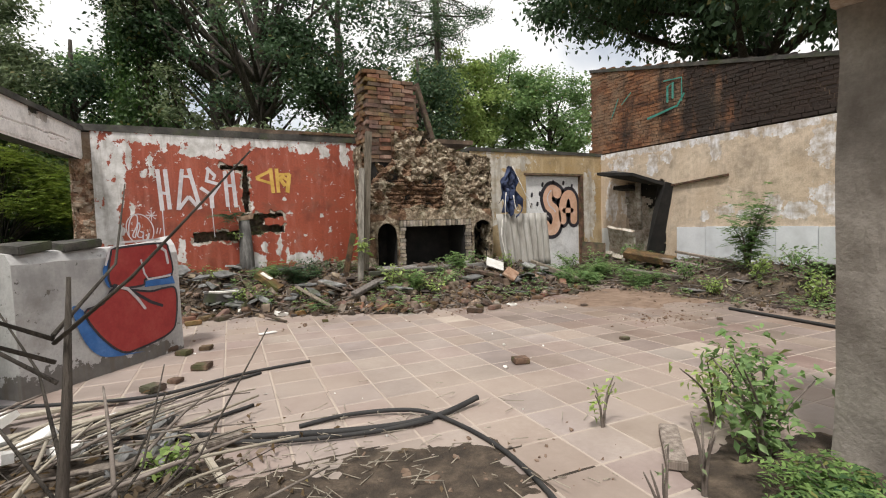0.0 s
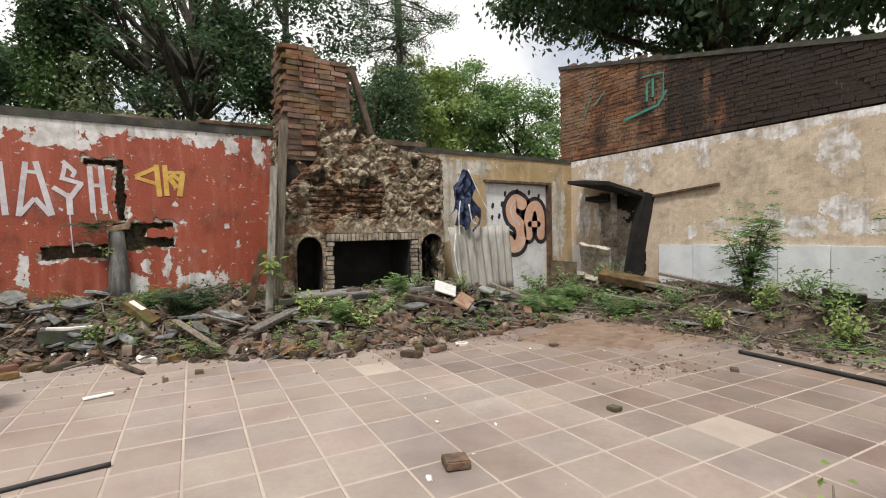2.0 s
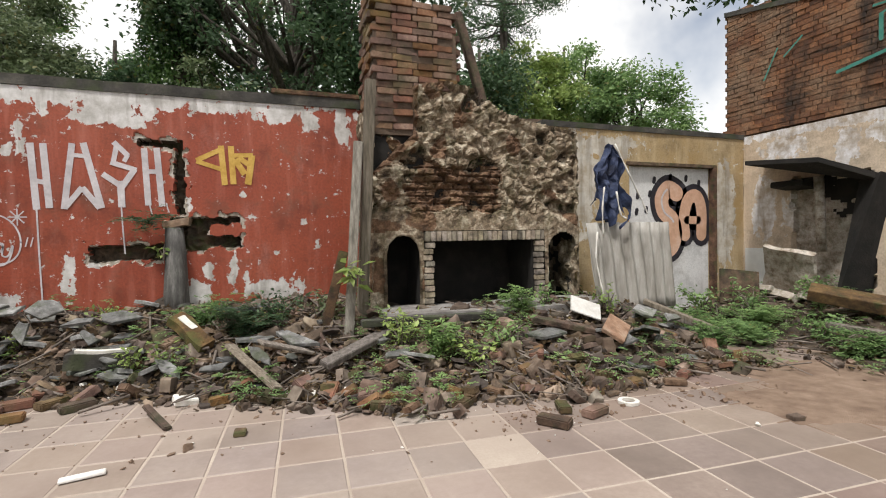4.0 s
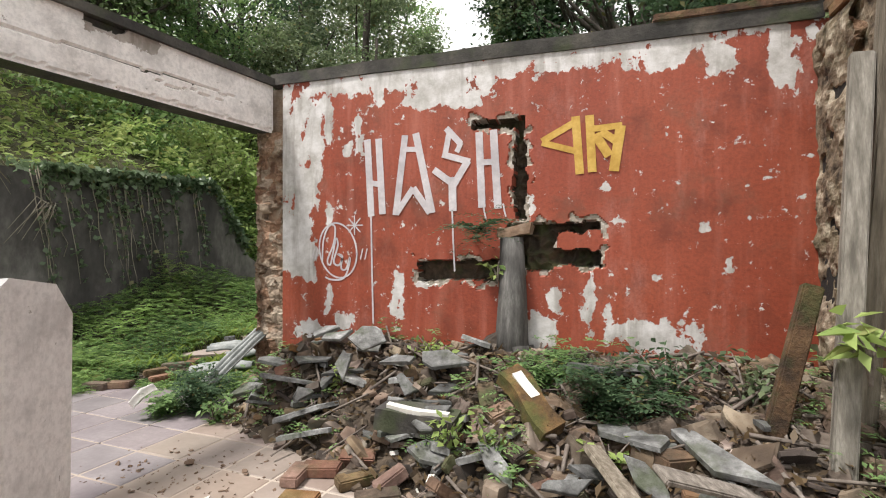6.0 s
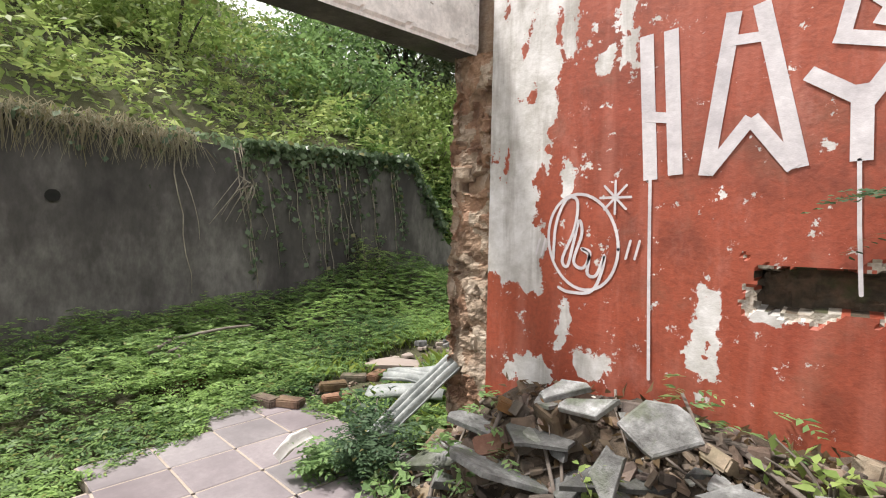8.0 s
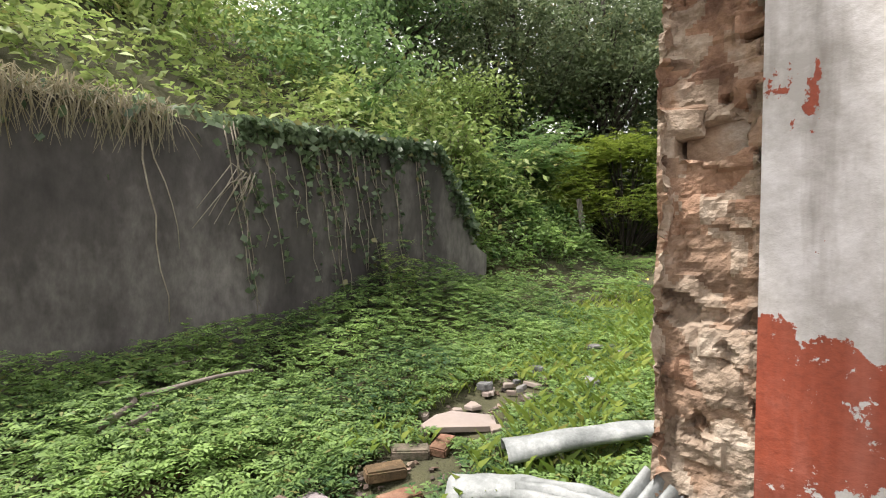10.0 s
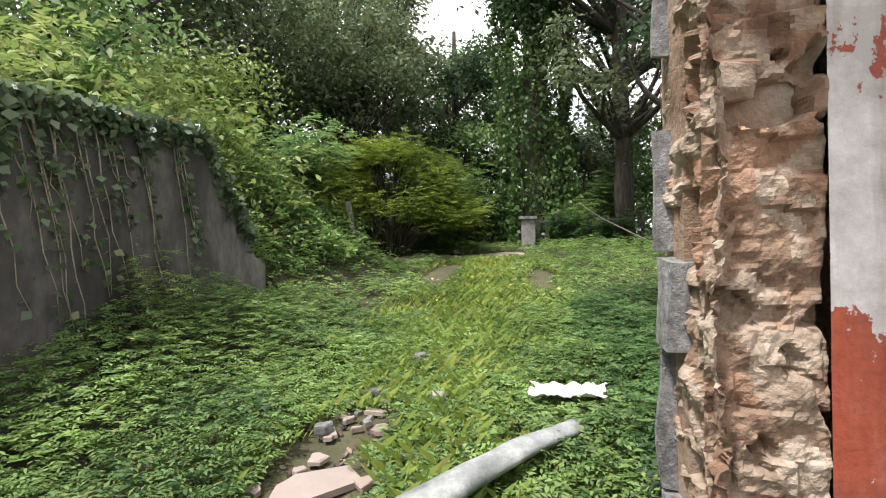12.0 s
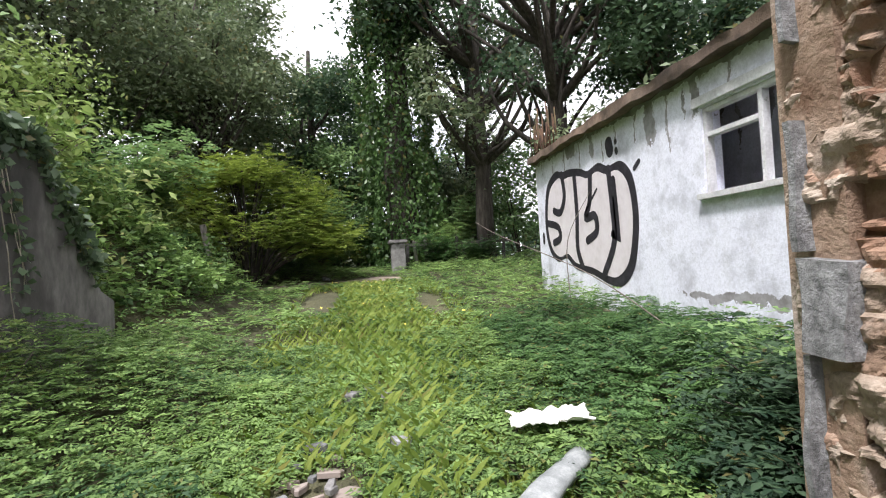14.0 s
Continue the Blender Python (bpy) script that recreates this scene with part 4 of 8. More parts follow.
LETTERS = [
    [((-0.79, 2.17), (-0.755, 1.545), 0.066), ((-0.69, 2.17), (-0.655, 1.56), 0.066), ((-0.78, 1.82), (-0.68, 1.80), 0.05)],
    [((-0.46, 2.18), (-0.54, 1.55), 0.062), ((-0.37, 2.19), (-0.235, 1.56), 0.066), ((-0.47, 2.07), (-0.34, 2.06), 0.045), ((-0.535, 1.56), (-0.39, 1.76), 0.055), ((-0.39, 1.76), (-0.25, 1.56), 0.06)],
    [((-0.12, 2.21), (0.0, 2.08), 0.055), ((-0.09, 2.2), (-0.125, 2.02), 0.05), ((0.0, 2.09), (-0.035, 2.02), 0.045), ((-0.15, 2.01), (0.07, 1.94), 0.055), ((0.055, 1.95), (-0.06, 1.77), 0.062), ((-0.22, 1.895), (-0.04, 1.76), 0.06), ((-0.07, 1.83), (-0.065, 1.57), 0.07)],
    [((0.14, 2.16), (0.163, 1.59), 0.064), ((0.25, 2.17), (0.285, 1.58), 0.066), ((0.15, 1.93), (0.265, 1.93), 0.05)],
]
for strokes in LETTERS:
    wall_paint("graffiti_letter", [bar(a, b, w) for a, b, w in strokes], M_sprayw, wall_north, NW, "white sprayed capital letter with drips")
for x, a, b, w in ((-0.755, 1.544, 0.683, 0.014), (-0.07, 1.573, 1.114, 0.013), (0.174, 1.612, 1.505, 0.012), (0.324, 1.612, 1.524, 0.012)):
    wall_paint("paint_drip", [ribbon([(x, a), (x + 0.008, (a + b) / 2), (x + 0.02, b)], w)], M_sprayw, wall_north, Matrix.Translation((0, -0.003, 0)) @ NW, "run of white paint")
YEL = [((0.607, 2.057), (0.842, 2.18), 0.055), ((0.607, 2.048), (0.852, 1.969), 0.05), ((0.842, 2.219), (0.871, 1.808), 0.066), ((0.937, 2.219), (0.955, 1.818), 0.066), ((0.955, 2.121), (1.153, 2.131), 0.05), ((0.974, 2.082), (1.068, 1.925), 0.07), ((1.144, 2.131), (1.097, 1.818), 0.075), ((1.012, 2.101), (1.144, 2.004), 0.06)]
wall_paint("yellow_tag", [bar(a, b, w) for a, b, w in YEL], M_sprayy, wall_north, NW, "ochre yellow sprayed tag")
ring = [(-1.14 + 0.175 * math.cos(t), 1.17 + 0.225 * math.sin(t) - 0.03 * math.cos(t)) for t in np.linspace(0, 2 * math.pi, 40)]
tag = [ribbon(ring, 0.014)]
tag.append(ribbon([(p.x, p.y) for p in smooth_line([(-1.286, 1.083), (-1.275, 1.257), (-1.221, 1.377), (-1.167, 1.362), (-1.178, 1.232), (-1.237, 1.087), (-1.21, 1.052), (-1.183, 1.157), (-1.156, 1.27), (-1.14, 1.208), (-1.178, 1.077), (-1.129, 1.047), (-1.097, 1.12), (-1.14, 1.137), (-1.102, 1.107), (-1.108, 1.022), (-1.064, 1.017), (-1.027, 1.112), (-1.043, 1.02), (-1.091, 0.937), (-1.199, 0.927), (-1.253, 0.945)], 6)], 0.015))
for t in range(4):
    dx, dy = 0.07 * math.cos(t * math.pi / 4), 0.075 * math.sin(t * math.pi / 4)
    tag.append(ribbon([(-0.985 - dx, 1.375 - dy), (-0.985 + dx, 1.375 + dy)], 0.011))
for x in (-0.93, -0.89, -1.35, -1.38):
    tag.append(ribbon([(x, 1.1), (x + 0.02, 1.18)], 0.011))
wall_paint("line_tag", tag, M_sprayw, wall_north, Matrix.Translation((0.08, 0, 0.1)) @ NW, "thin white sprayed signature tag")
# drain pipe and fern in the slots
duct = thing("vent_duct", "grey cement duct broken out of the wall, set in the rubble", "duct", at=pose(0.40, 8.13, 0.5))
part("pipe", mesh("pipe", *tube_vf([(0.0, 0.0, -0.05), (0.0, 0.0, 0.2), (0, 0.03, 0.5), (-0.01, 0.05, 0.86)], [0.125, 0.115, 0.1, 0.085], 14), M_duct, smooth=True), duct)
part("base", box("base", -0.15, 0.14, -0.12, 0.06, -0.12, 0.09, M_duct, rough=0.035, cuts=5), duct, "broken cement base")
shelf = thing("brick_shelf", "broken brick ledge sticking out over the duct", "ledge", at=pose(0.4, 8.2, 1.38), me=box("brick_shelf", -0.1, 0.14, -0.075, 0.08, 0.0, 0.075, M_torn, rough=0.045, cuts=4))

# ---------------- painted S block ----------------
sa = math.degrees(math.atan2(0.95, 0.88))
SB = pose(-1.40, 4.47, 0, 0, 0, sa)
slab = thing("graffiti_block", "low rendered wall block painted with a red and blue letter", "wall block", at=SB)
prof = [(-0.01, 0.0), (0.0, 1.02), (0.03, 1.1), (0.1, 1.12), (0.22, 1.09), (0.27, 1.0), (0.26, 0.0)]
sv, sf = [], []
for i, u in enumerate([-0.25, -0.1, 0.1, 0.3, 0.45, 0.6, 0.75, 0.9, 1.05, 1.18, 1.25, 1.295]):
    for y, z in prof:
        e = 1.0 + 0.06 * sstep(0.9, 1.295, u) * (y > 0.05) * (z > 0.9)
        sv.append((u + 0.17 * max(0.0, y) / 0.27 * sstep(0.6, 1.295, u), y * 1.6, (z * e + 0.015 * n3(u * 5, z * 5, y * 8)) - 0.02 * (z < 0.01)))
np_ = len(prof)
for i in range(11):
    for k in range(np_ - 1):
        sf.append((i * np_ + k, i * np_ + k + 1, (i + 1) * np_ + k + 1, (i + 1) * np_ + k))
sf += [tuple(range(np_))[::-1], tuple(range(11 * np_, 12 * np_))]
# this grey holds stains and the face's shade; the end gets a whiter copy
M_block = painted_wall("stained_and_shaded_render", (0.54, 0.53, 0.53), (0.36, 0.35, 0.345), (0.16, 0.15, 0.14), (0.12, 0.11, 0.105), [(-1.3, 0.02, 0.8, 0.14)], 0, 0.2, 0.62, 0.3)
M_blockend = painted_wall("chalky_white_render", (0.78, 0.76, 0.76), (0.68, 0.66, 0.66), (0.40, 0.38, 0.36), (0.3, 0.28, 0.27), [(-0.6, 0.05, 0.8, 0.1)], 0, 0.1, 0.66, 0.2)
ends = [1 if i > 11 * (np_ - 1) else 0 for i in range(len(sf))]
part("body", mesh("body", sv, sf, [M_block, M_blockend], ends), slab, "stained white render, its long face greyed as in shade")
SW = Matrix(((1, 0, 0, 0), (0, 0, -1, -0.024), (0, 1, 0, 0), (0, 0, 0, 1)))


def layer(shapes, mat, lift, name, label):
    v, f = join_vf(lifted(shapes, lift))
    return part(name, mesh(name, v, f, mat), slab, label, at=SW)


def rounded(ctrl, n=4):
    return [(p.x, p.y) for p in smooth_line(ctrl, n, True)]


upper = rounded([(0.51, 0.77), (0.53, 1.06), (0.59, 1.1), (1.08, 1.12), (1.16, 1.05), (1.18, 0.79), (0.88, 0.79), (0.83, 0.73)])
lower = rounded([(0.26, 0.58), (0.42, 0.62), (0.53, 0.74), (0.73, 0.7), (0.92, 0.66), (1.08, 0.67), (1.22, 0.64), (1.21, 0.36), (1.12, 0.21), (0.75, 0.14), (0.57, 0.16), (0.37, 0.36)])
layer([outline_fill(rounded([(0.16, 0.64), (0.26, 0.58), (0.37, 0.36), (0.59, 0.15), (0.81, 0.1), (0.46, 0.14), (0.31, 0.23), (0.21, 0.41)])), outline_fill(rounded([(0.45, 0.93), (0.53, 1.0), (0.51, 0.76), (0.46, 0.81)]))], M_sprayb, 0.0, "blue_outline", "blue paint outline")
layer([outline_fill(lower), outline_fill(upper)], M_sprayr, 0.0015, "red_letter", "crimson painted letter")
layer([outline_fill([(0.85, 0.76), (1.18, 0.81), (1.22, 0.7), (0.86, 0.71)])], M_sprayb, 0.0035, "blue_bar", "blue paint bar")
layer([ribbon(lower, 0.02, close=True), ribbon(upper, 0.02, close=True), ribbon([(0.54, 0.77), (0.7, 0.7), (0.91, 0.56), (1.04, 0.5)], 0.03)], M_sprayk, 0.005, "black_line", "black paint line")
layer([ribbon([(1.03, 1.1), (1.12, 1.04), (1.14, 0.92)], 0.03), ribbon([(0.83, 0.97), (0.86, 0.84), (0.9, 0.78), (1.16, 0.79)], 0.02), ribbon([(0.58, 0.75), (0.67, 0.72), (0.77, 0.61), (0.84, 0.51)], 0.028), ribbon([(0.47, 0.96), (0.52, 1.1), (0.65, 1.15), (1.05, 1.16)], 0.02)], M_sprayw, 0.0075, "white_highlight", "white paint highlight")
for k, (u, wd, zz) in enumerate(((0.22, 0.34, 1.12), (-0.18, 0.3, 1.12))):
    thing("stone_slab", "dark mossy concrete piece lying on the low block", "rubble", "pieces on the block", me=box("stone_slab", -wd / 2, wd / 2, -0.13, 0.13, 0, 0.07, M_coping, bevel=0.01, rough=0.015), at=SB @ pose(u + 0.1, 0.13, zz - 0.01, 2, -3, 12 * k))

# ---------------- doorway graffiti ----------------
DW = Matrix(((1, 0, 0, 0), (0, 0, -1, 8.266), (0, 1, 0, 0), (0, 0, 0, 1)))
S1 = [(p.x, p.y) for p in smooth_line([(7.02, 1.82), (6.86, 1.88), (6.74, 1.74), (6.78, 1.55), (6.94, 1.42), (7.0, 1.22), (6.92, 1.02), (6.76, 1.0), (6.66, 1.1)], 7)]
A1 = [(p.x, p.y) for p in smooth_line([(7.18, 1.2), (7.16, 1.45), (7.24, 1.72), (7.4, 1.78), (7.5, 1.6), (7.5, 1.2)], 7)]
A2 = [(7.22, 1.42), (7.44, 1.42)]


def door_layer(shapes, mat, lift, name, label):
    for sh in shapes:
        v, f = join_vf(lifted([sh], lift))
        part(name, mesh(name, v, f, mat), wall_north_2, label, at=DW)


dots = [ribbon([(x, z), (x + 0.01, z + 0.05)], 0.06) for x, z in ((6.3, 1.75), (6.45, 1.55), (6.52, 1.78), (6.28, 1.52), (6.6, 1.98), (6.9, 2.03), (7.2, 2.02), (7.45, 1.95))]
door_layer([ribbon(S1, 0.42), ribbon(A1, 0.36), ribbon(A2, 0.3)] + dots, M_sprayk, 0.0, "black_outline", "black graffiti outline")
door_layer([ribbon(S1, 0.25), ribbon(A1, 0.2), ribbon(A2, 0.12)], M_sprayp, 0.003, "peach_letter", "peach graffiti letter")
door_layer([ribbon([(p[0], p[1]) for p in S1[8:30]], 0.03)], M_sprayw, 0.006, "white_highlight", "white graffiti highlight")
# turquoise lines on the east brickwork
EW = Matrix(((0, 0, -1, 8.35), (-1, 0, 0, 0), (0, 1, 0, 0), (0, 0, 0, 1)))
wall_paint("turquoise_tag", [ribbon([(-6.9, 3.30), (-6.55, 3.36), (-6.2, 3.42), (-6.05, 3.62)], 0.045), ribbon([(-6.1, 3.5), (-6.1, 3.95), (-6.5, 3.98)], 0.03), ribbon([(-6.42, 3.55), (-6.42, 3.85), (-6.3, 3.9), (-6.3, 3.6)], 0.05), ribbon([(-7.9, 3.5), (-7.7, 3.9)], 0.025), ribbon([(-7.6, 3.75), (-7.35, 3.95)], 0.025)], M_sprayg, wall_east, EW, "faded turquoise sprayed lines")

# ---------------- east recess: broken hood ----------------
hood = thing("broken_hood", "collapsed dark concrete hood over a broken-out wall recess", "range hood", at=pose(8.3, 7.0, 0))
part("canopy", mesh("canopy", [(0.03, 0.85, 2.30), (0.03, -0.72, 1.86), (-0.70, -0.35, 2.12), (-0.70, 0.62, 2.22), (0.03, 0.85, 2.24), (0.03, -0.72, 1.78), (-0.70, -0.35, 2.06), (-0.70, 0.62, 2.16)],
                       [(0, 1, 2, 3), (7, 6, 5, 4), (0, 4, 5, 1), (1, 5, 6, 2), (2, 6, 7, 3), (3, 7, 4, 0)], M_sootshade), hood, "tilted blackened canopy slab")
part("brace", box("brace", -0.5, 0.0, 0.1, 0.55, 1.80, 1.88, M_sootshade, bevel=0.01), hood, at=pose(0, 0, 0, 0, 6, 0))
part("cheek", mesh("cheek", [(0.05, -0.45, 0.2), (0.05, -0.78, 1.85), (-0.16, -0.70, 1.92), (-0.28, -0.25, 0.2), (0.05, -0.22, 0.2), (-0.06, -0.42, 1.85)], [(0, 1, 2, 3), (3, 2, 5, 4), (4, 5, 1, 0), (1, 5, 2), (0, 3, 4)], M_sootshade), hood, "broken sooty side cheek")
part("soot_patch", relief("soot_patch", (0.055, 0.1, 1.2), (0, -1, 0), (0, 0, 1), (-1, 0, 0), 0.62, 0.78, 0.04, lambda u, v: 0.02 * n3(u * 6, v * 6), [M_sootshade], keep=lambda u, v: v > 0.45 - 0.6 * u + 0.25 * n3(u * 6, v * 6)), hood, "soot-blackened plaster under the canopy")
part("flue_pipe", tubes("flue_pipe", [([(-0.12, -0.02, 0.95), (-0.12, 0.02, 1.95)], 0.06)], M_rim, 10), hood, "pale flue pipe")
part("fallen_plaster", box("fallen_plaster", -0.04, 0.04, -0.3, 0.3, 0, 0.62, M_rim, rough=0.05, cuts=4), hood, "broken plaster slab", at=pose(-0.3, 0.28, 0.42, 10, -24, 8))
for k, (dy, dz, w) in enumerate(((0.45, 0.3, 0.3), (-0.1, 0.25, 0.34), (0.2, 0.2, 0.4), (0.6, 0.25, 0.22))):
    part("plaster_chunk", mesh("plaster_chunk", *[(v, f) for v, f in [([(p[0] * w, p[1] * w, p[2] * w) for p in box_vf(-0.5, 0.5, -0.4, 0.4, -0.12, 0.12)[0]], box_vf(0, 1, 0, 1, 0, 1)[1])]][0], M_rim), hood, "broken plaster lump", at=pose(-0.45, dy, dz + 0.1, 20 * k, 24 - 15 * k, 40 * k))
rod = thing("timber_batten", "thin dark batten fixed along the beige wall", "batten", me=box("timber_batten", -0.02, 0.02, -0.75, 0.75, -0.02, 0.02, M_woodbrown, bevel=0.004), at=pose(8.275, 5.85, 1.88, -5, 0, 0))
cup = thing("cupboard_door", "dark fallen cupboard panel leaning by the recess", "panel", me=box("cupboard_door", -0.25, 0.25, -0.02, 0.02, 0, 0.5, M_woodbrown, bevel=0.006), at=pose(7.35, 7.5, 0.22, -18, 6, -30))

# ---------------- corrugated sheet and tarpaulin ----------------
cv, cf = [], []
for j, v in enumerate(np.linspace(0, 1.0, 8)):
    for i, u in enumerate(np.linspace(0, 1, 97)):
        cv.append((u * 1.25 - 0.1 * (1 - v) * u, 0.024 * math.sin(u * 2 * math.pi * 8) + 0.02 * n3(u * 3, v * 3), v * (1.07 - 0.06 * u)))
for j in range(7):
    for i in range(96):
        cf.append((j * 97 + i, j * 97 + i + 1, (j + 1) * 97 + i + 1, (j + 1) * 97 + i))
cme = mesh("corrugated_sheet", cv, cf, M_fibre, smooth=True)
sheet = thing("corrugated_sheet", "stained grey corrugated fibre-cement sheet leaning beside the fireplace", "roofing sheet", me=cme, at=pose(4.72, 7.06, 0.3, -8, -3, 4))
sheet.modifiers.new("thick", "SOLIDIFY").thickness = 0.008
tv, tf = [], []
for j, v in enumerate(np.linspace(0, 1, 34)):
    for i, u in enumerate(np.linspace(0, 1, 26)):
        wdt = 0.07 + 0.30 * sstep(0.0, 0.3, v) + 0.12 * sstep(0.5, 0.8, v) * (1 - sstep(0.85, 1.0, v))
        fold = 0.05 * math.sin(u * 17 + 4 * n3(v * 3, 1)) * (0.4 + v) + 0.06 * n3(u * 6, v * 5, 3) + 0.03 * n3(u * 14, v * 12, 5)
        tv.append(((u - 0.5) * wdt + 0.07 * n3(v * 3.2, 1) + 0.02 * n3(u * 9, v * 9, 7), fold, -v * (0.86 + 0.22 * n3(u * 5, 8)) - 0.03 * n3(u * 8, v * 8)))
for j in range(33):
    for i in range(25):
        if not (23 < j and n3(i * 0.35, j * 0.12, 4) > 0.12):
            tf.append((j * 26 + i, j * 26 + i + 1, (j + 1) * 26 + i + 1, (j + 1) * 26 + i))
tarp = thing("tarpaulin", "torn navy blue tarpaulin hanging crumpled from the broken wall", "tarpaulin", me=mesh("tarpaulin", tv, tf, M_bluecloth), at=pose(4.97, 7.2, 2.24))
tarp.modifiers.new("thick", "SOLIDIFY").thickness = 0.006
rags = [smooth_line([(4.98, 7.12, 2.24), (5.12, 7.06, 1.9), (5.28, 7.04, 1.6), (5.34, 7.02, 1.45)], 5), smooth_line([(4.80, 7.08, 1.75), (4.75, 7.05, 1.5), (4.76, 7.05, 1.2)], 5), smooth_line([(4.93, 7.04, 1.7), (4.97, 7.02, 1.45), (5.05, 7.02, 1.40)], 5), smooth_line([(4.72, 7.1, 1.25), (4.66, 7.05, 1.0), (4.68, 7.02, 0.75), (4.72, 7.0, 0.55)], 5)]
thing("torn_sheet", "dirty white torn plastic edge hanging with the tarpaulin", "plastic sheet", me=tubes("torn_sheet", [(r, [0.009 + 0.004 * math.sin(i * 1.7) for i in range(len(r))]) for r in rags], M_whiteplas, 5))

# ---------------- white house to the north ----------------
HX, HY0, HY1, HZ = 0.36, 9.7, 16.45, 3.05
house = thing("outbuilding", "white limewashed single-storey house with a stained flat roof edge", "house")
WY0, WY1, WZ0, WZ1 = 10.42, 11.72, 1.76, 2.62
for y0, y1, z0, z1 in ((HY0, WY0, 0, HZ), (WY1, HY1, 0, HZ), (WY0, WY1, 0, WZ0), (WY0, WY1, WZ1, HZ)):
    part("wall", box("wall", HX, HX + 0.22, y0, y1, z0, z1, M_whitewall), house)
part("wall", box("wall", HX + 0.22, 5.5, HY1 - 0.22, HY1, 0, HZ, M_whitewall), house)
part("wall", box("wall", HX + 0.22, 5.5, HY0, HY0 + 0.2, 0, HZ - 0.4, M_whitewall), house)
part("wall", box("wall", 5.5, 5.7, HY0, HY1, 0, HZ - 0.4, M_whitewall), house)
part("roof", box("roof", HX - 0.05, 5.7, HY0, HY1 + 0.05, HZ + 0.002, HZ + 0.1, M_mortar, rough=0.02, cuts=12), house, "stained flat roof edge")
part("cornice", box("cornice", HX - 0.16, HX - 0.004, HY0, HY1 + 0.05, HZ - 0.05, HZ + 0.08, M_mortar, rough=0.05, cuts=40), house, "crumbling stained cornice")
part("inner_wall", box("inner_wall", HX + 0.9, HX + 1.0, HY0 + 0.25, HY1 - 0.25, 0, HZ - 0.05, M_whitewall), house, "pale inner wall")
# no opening here: a flat black panel carries the doorway's shade
part("inner_door", box("inner_door", HX + 0.86, HX + 0.897, 10.9, 11.5, 0.6, 2.5, M_sootshade), house, "black panel painted as the shade of an inner doorway")
win = part("window", box("window", HX - 0.06, HX + 0.05, WY0 - 0.06, WY1 + 0.06, WZ0 - 0.06, WZ0, M_white, bevel=0.005), house, "white window sill")
for y0, y1, z0, z1 in ((WY0, WY0 + 0.05, WZ0, WZ1), (WY1 - 0.05, WY1, WZ0, WZ1), (WY0 + 0.05, WY1 - 0.05, WZ1 - 0.05, WZ1), (10.98, 11.03, WZ0, WZ1 - 0.05), (11.03, WY1 - 0.05, 2.32, 2.37)):
    part("window_frame", box("window_frame", HX + 0.02, HX + 0.1, y0, y1, z0, z1, M_white, bevel=0.005), win, "peeling white window frame")
part("lintel", box("lintel", HX - 0.03, HX - 0.003, WY0 - 0.1, WY1 + 0.1, WZ1 + 0.02, WZ1 + 0.12, M_white, bevel=0.006), house)
WW = Matrix(((0, 0, -1, HX - 0.004), (-1, 0, 0, 0), (0, 1, 0, 0), (0, 0, 0, 1)))


def house_layer(shapes, mat, lift, name, label):
    for sh in shapes:
        v, f = join_vf(lifted([sh], lift))
        part(name, mesh(name, v, f, mat), house, label, at=WW)


def closed(ctrl):
    return [(p.x, p.y) for p in smooth_line(ctrl, 5, True)]


OUTER = closed([(-16.1, 1.8), (-15.93, 2.45), (-15.5, 2.68), (-15.2, 2.62), (-14.92, 2.62), (-14.5, 2.55), (-14.25, 2.47), (-13.9, 2.52), (-13.62, 2.42), (-13.28, 2.42), (-13.03, 2.2), (-12.94, 1.8), (-12.97, 1.4), (-13.13, 0.96), (-13.45, 0.74), (-13.8, 0.76), (-14.25, 0.88), (-14.85, 0.96), (-15.2, 1.14), (-15.6, 1.09), (-15.95, 1.3)])
INNER = [(-14.5 + (p[0] + 14.5) * 0.915, 1.68 + (p[1] - 1.68) * 0.86) for p in OUTER]
STROKES = [[(-15.2, 2.58), (-15.14, 2.2), (-15.34, 1.95), (-15.62, 2.0)], [(-15.95, 1.8), (-15.49, 1.7), (-15.42, 1.5), (-15.7, 1.43)], [(-14.71, 2.5), (-14.69, 1.86), (-14.74, 1.31), (-14.58, 0.98)], [(-14.16, 2.4), (-14.23, 1.99), (-14.39, 1.76), (-14.09, 1.77), (-14.06, 1.53), (-14.37, 1.41)], [(-13.61, 2.37), (-13.56, 1.82), (-13.57, 1.35), (-13.9, 0.9)]]
house_layer([outline_fill(OUTER)], M_sprayk, 0.0, "black_outline", "black bubble-letter outline")
house_layer([ribbon([(-13.55, 2.62), (-13.57, 2.72)], 0.2), ribbon([(-13.38, 2.70), (-13.38, 2.71)], 0.07), ribbon([(-13.37, 2.56), (-13.38, 2.59)], 0.08), ribbon([(-12.97, 2.26), (-12.86, 2.33)], 0.07), ribbon([(-16.22, 1.47), (-16.22, 1.6)], 0.1)], M_sprayk, 0.0, "black_mark", "black sprayed mark")
house_layer([outline_fill(INNER)], M_spraypale, 0.004, "pale_letter", "pale pink bubble letter")
house_layer([ribbon([(-13.5, 2.2), (-13.47, 1.74), (-13.45, 1.36), (-13.58, 1.46)], 0.13), ribbon([(-14.4, 1.85), (-13.98, 2.15)], 0.04)] + [ribbon([(p.x, p.y) for p in smooth_line(s, 5)], 0.13) for s in STROKES], M_sprayk, 0.008, "black_line", "black inner line")

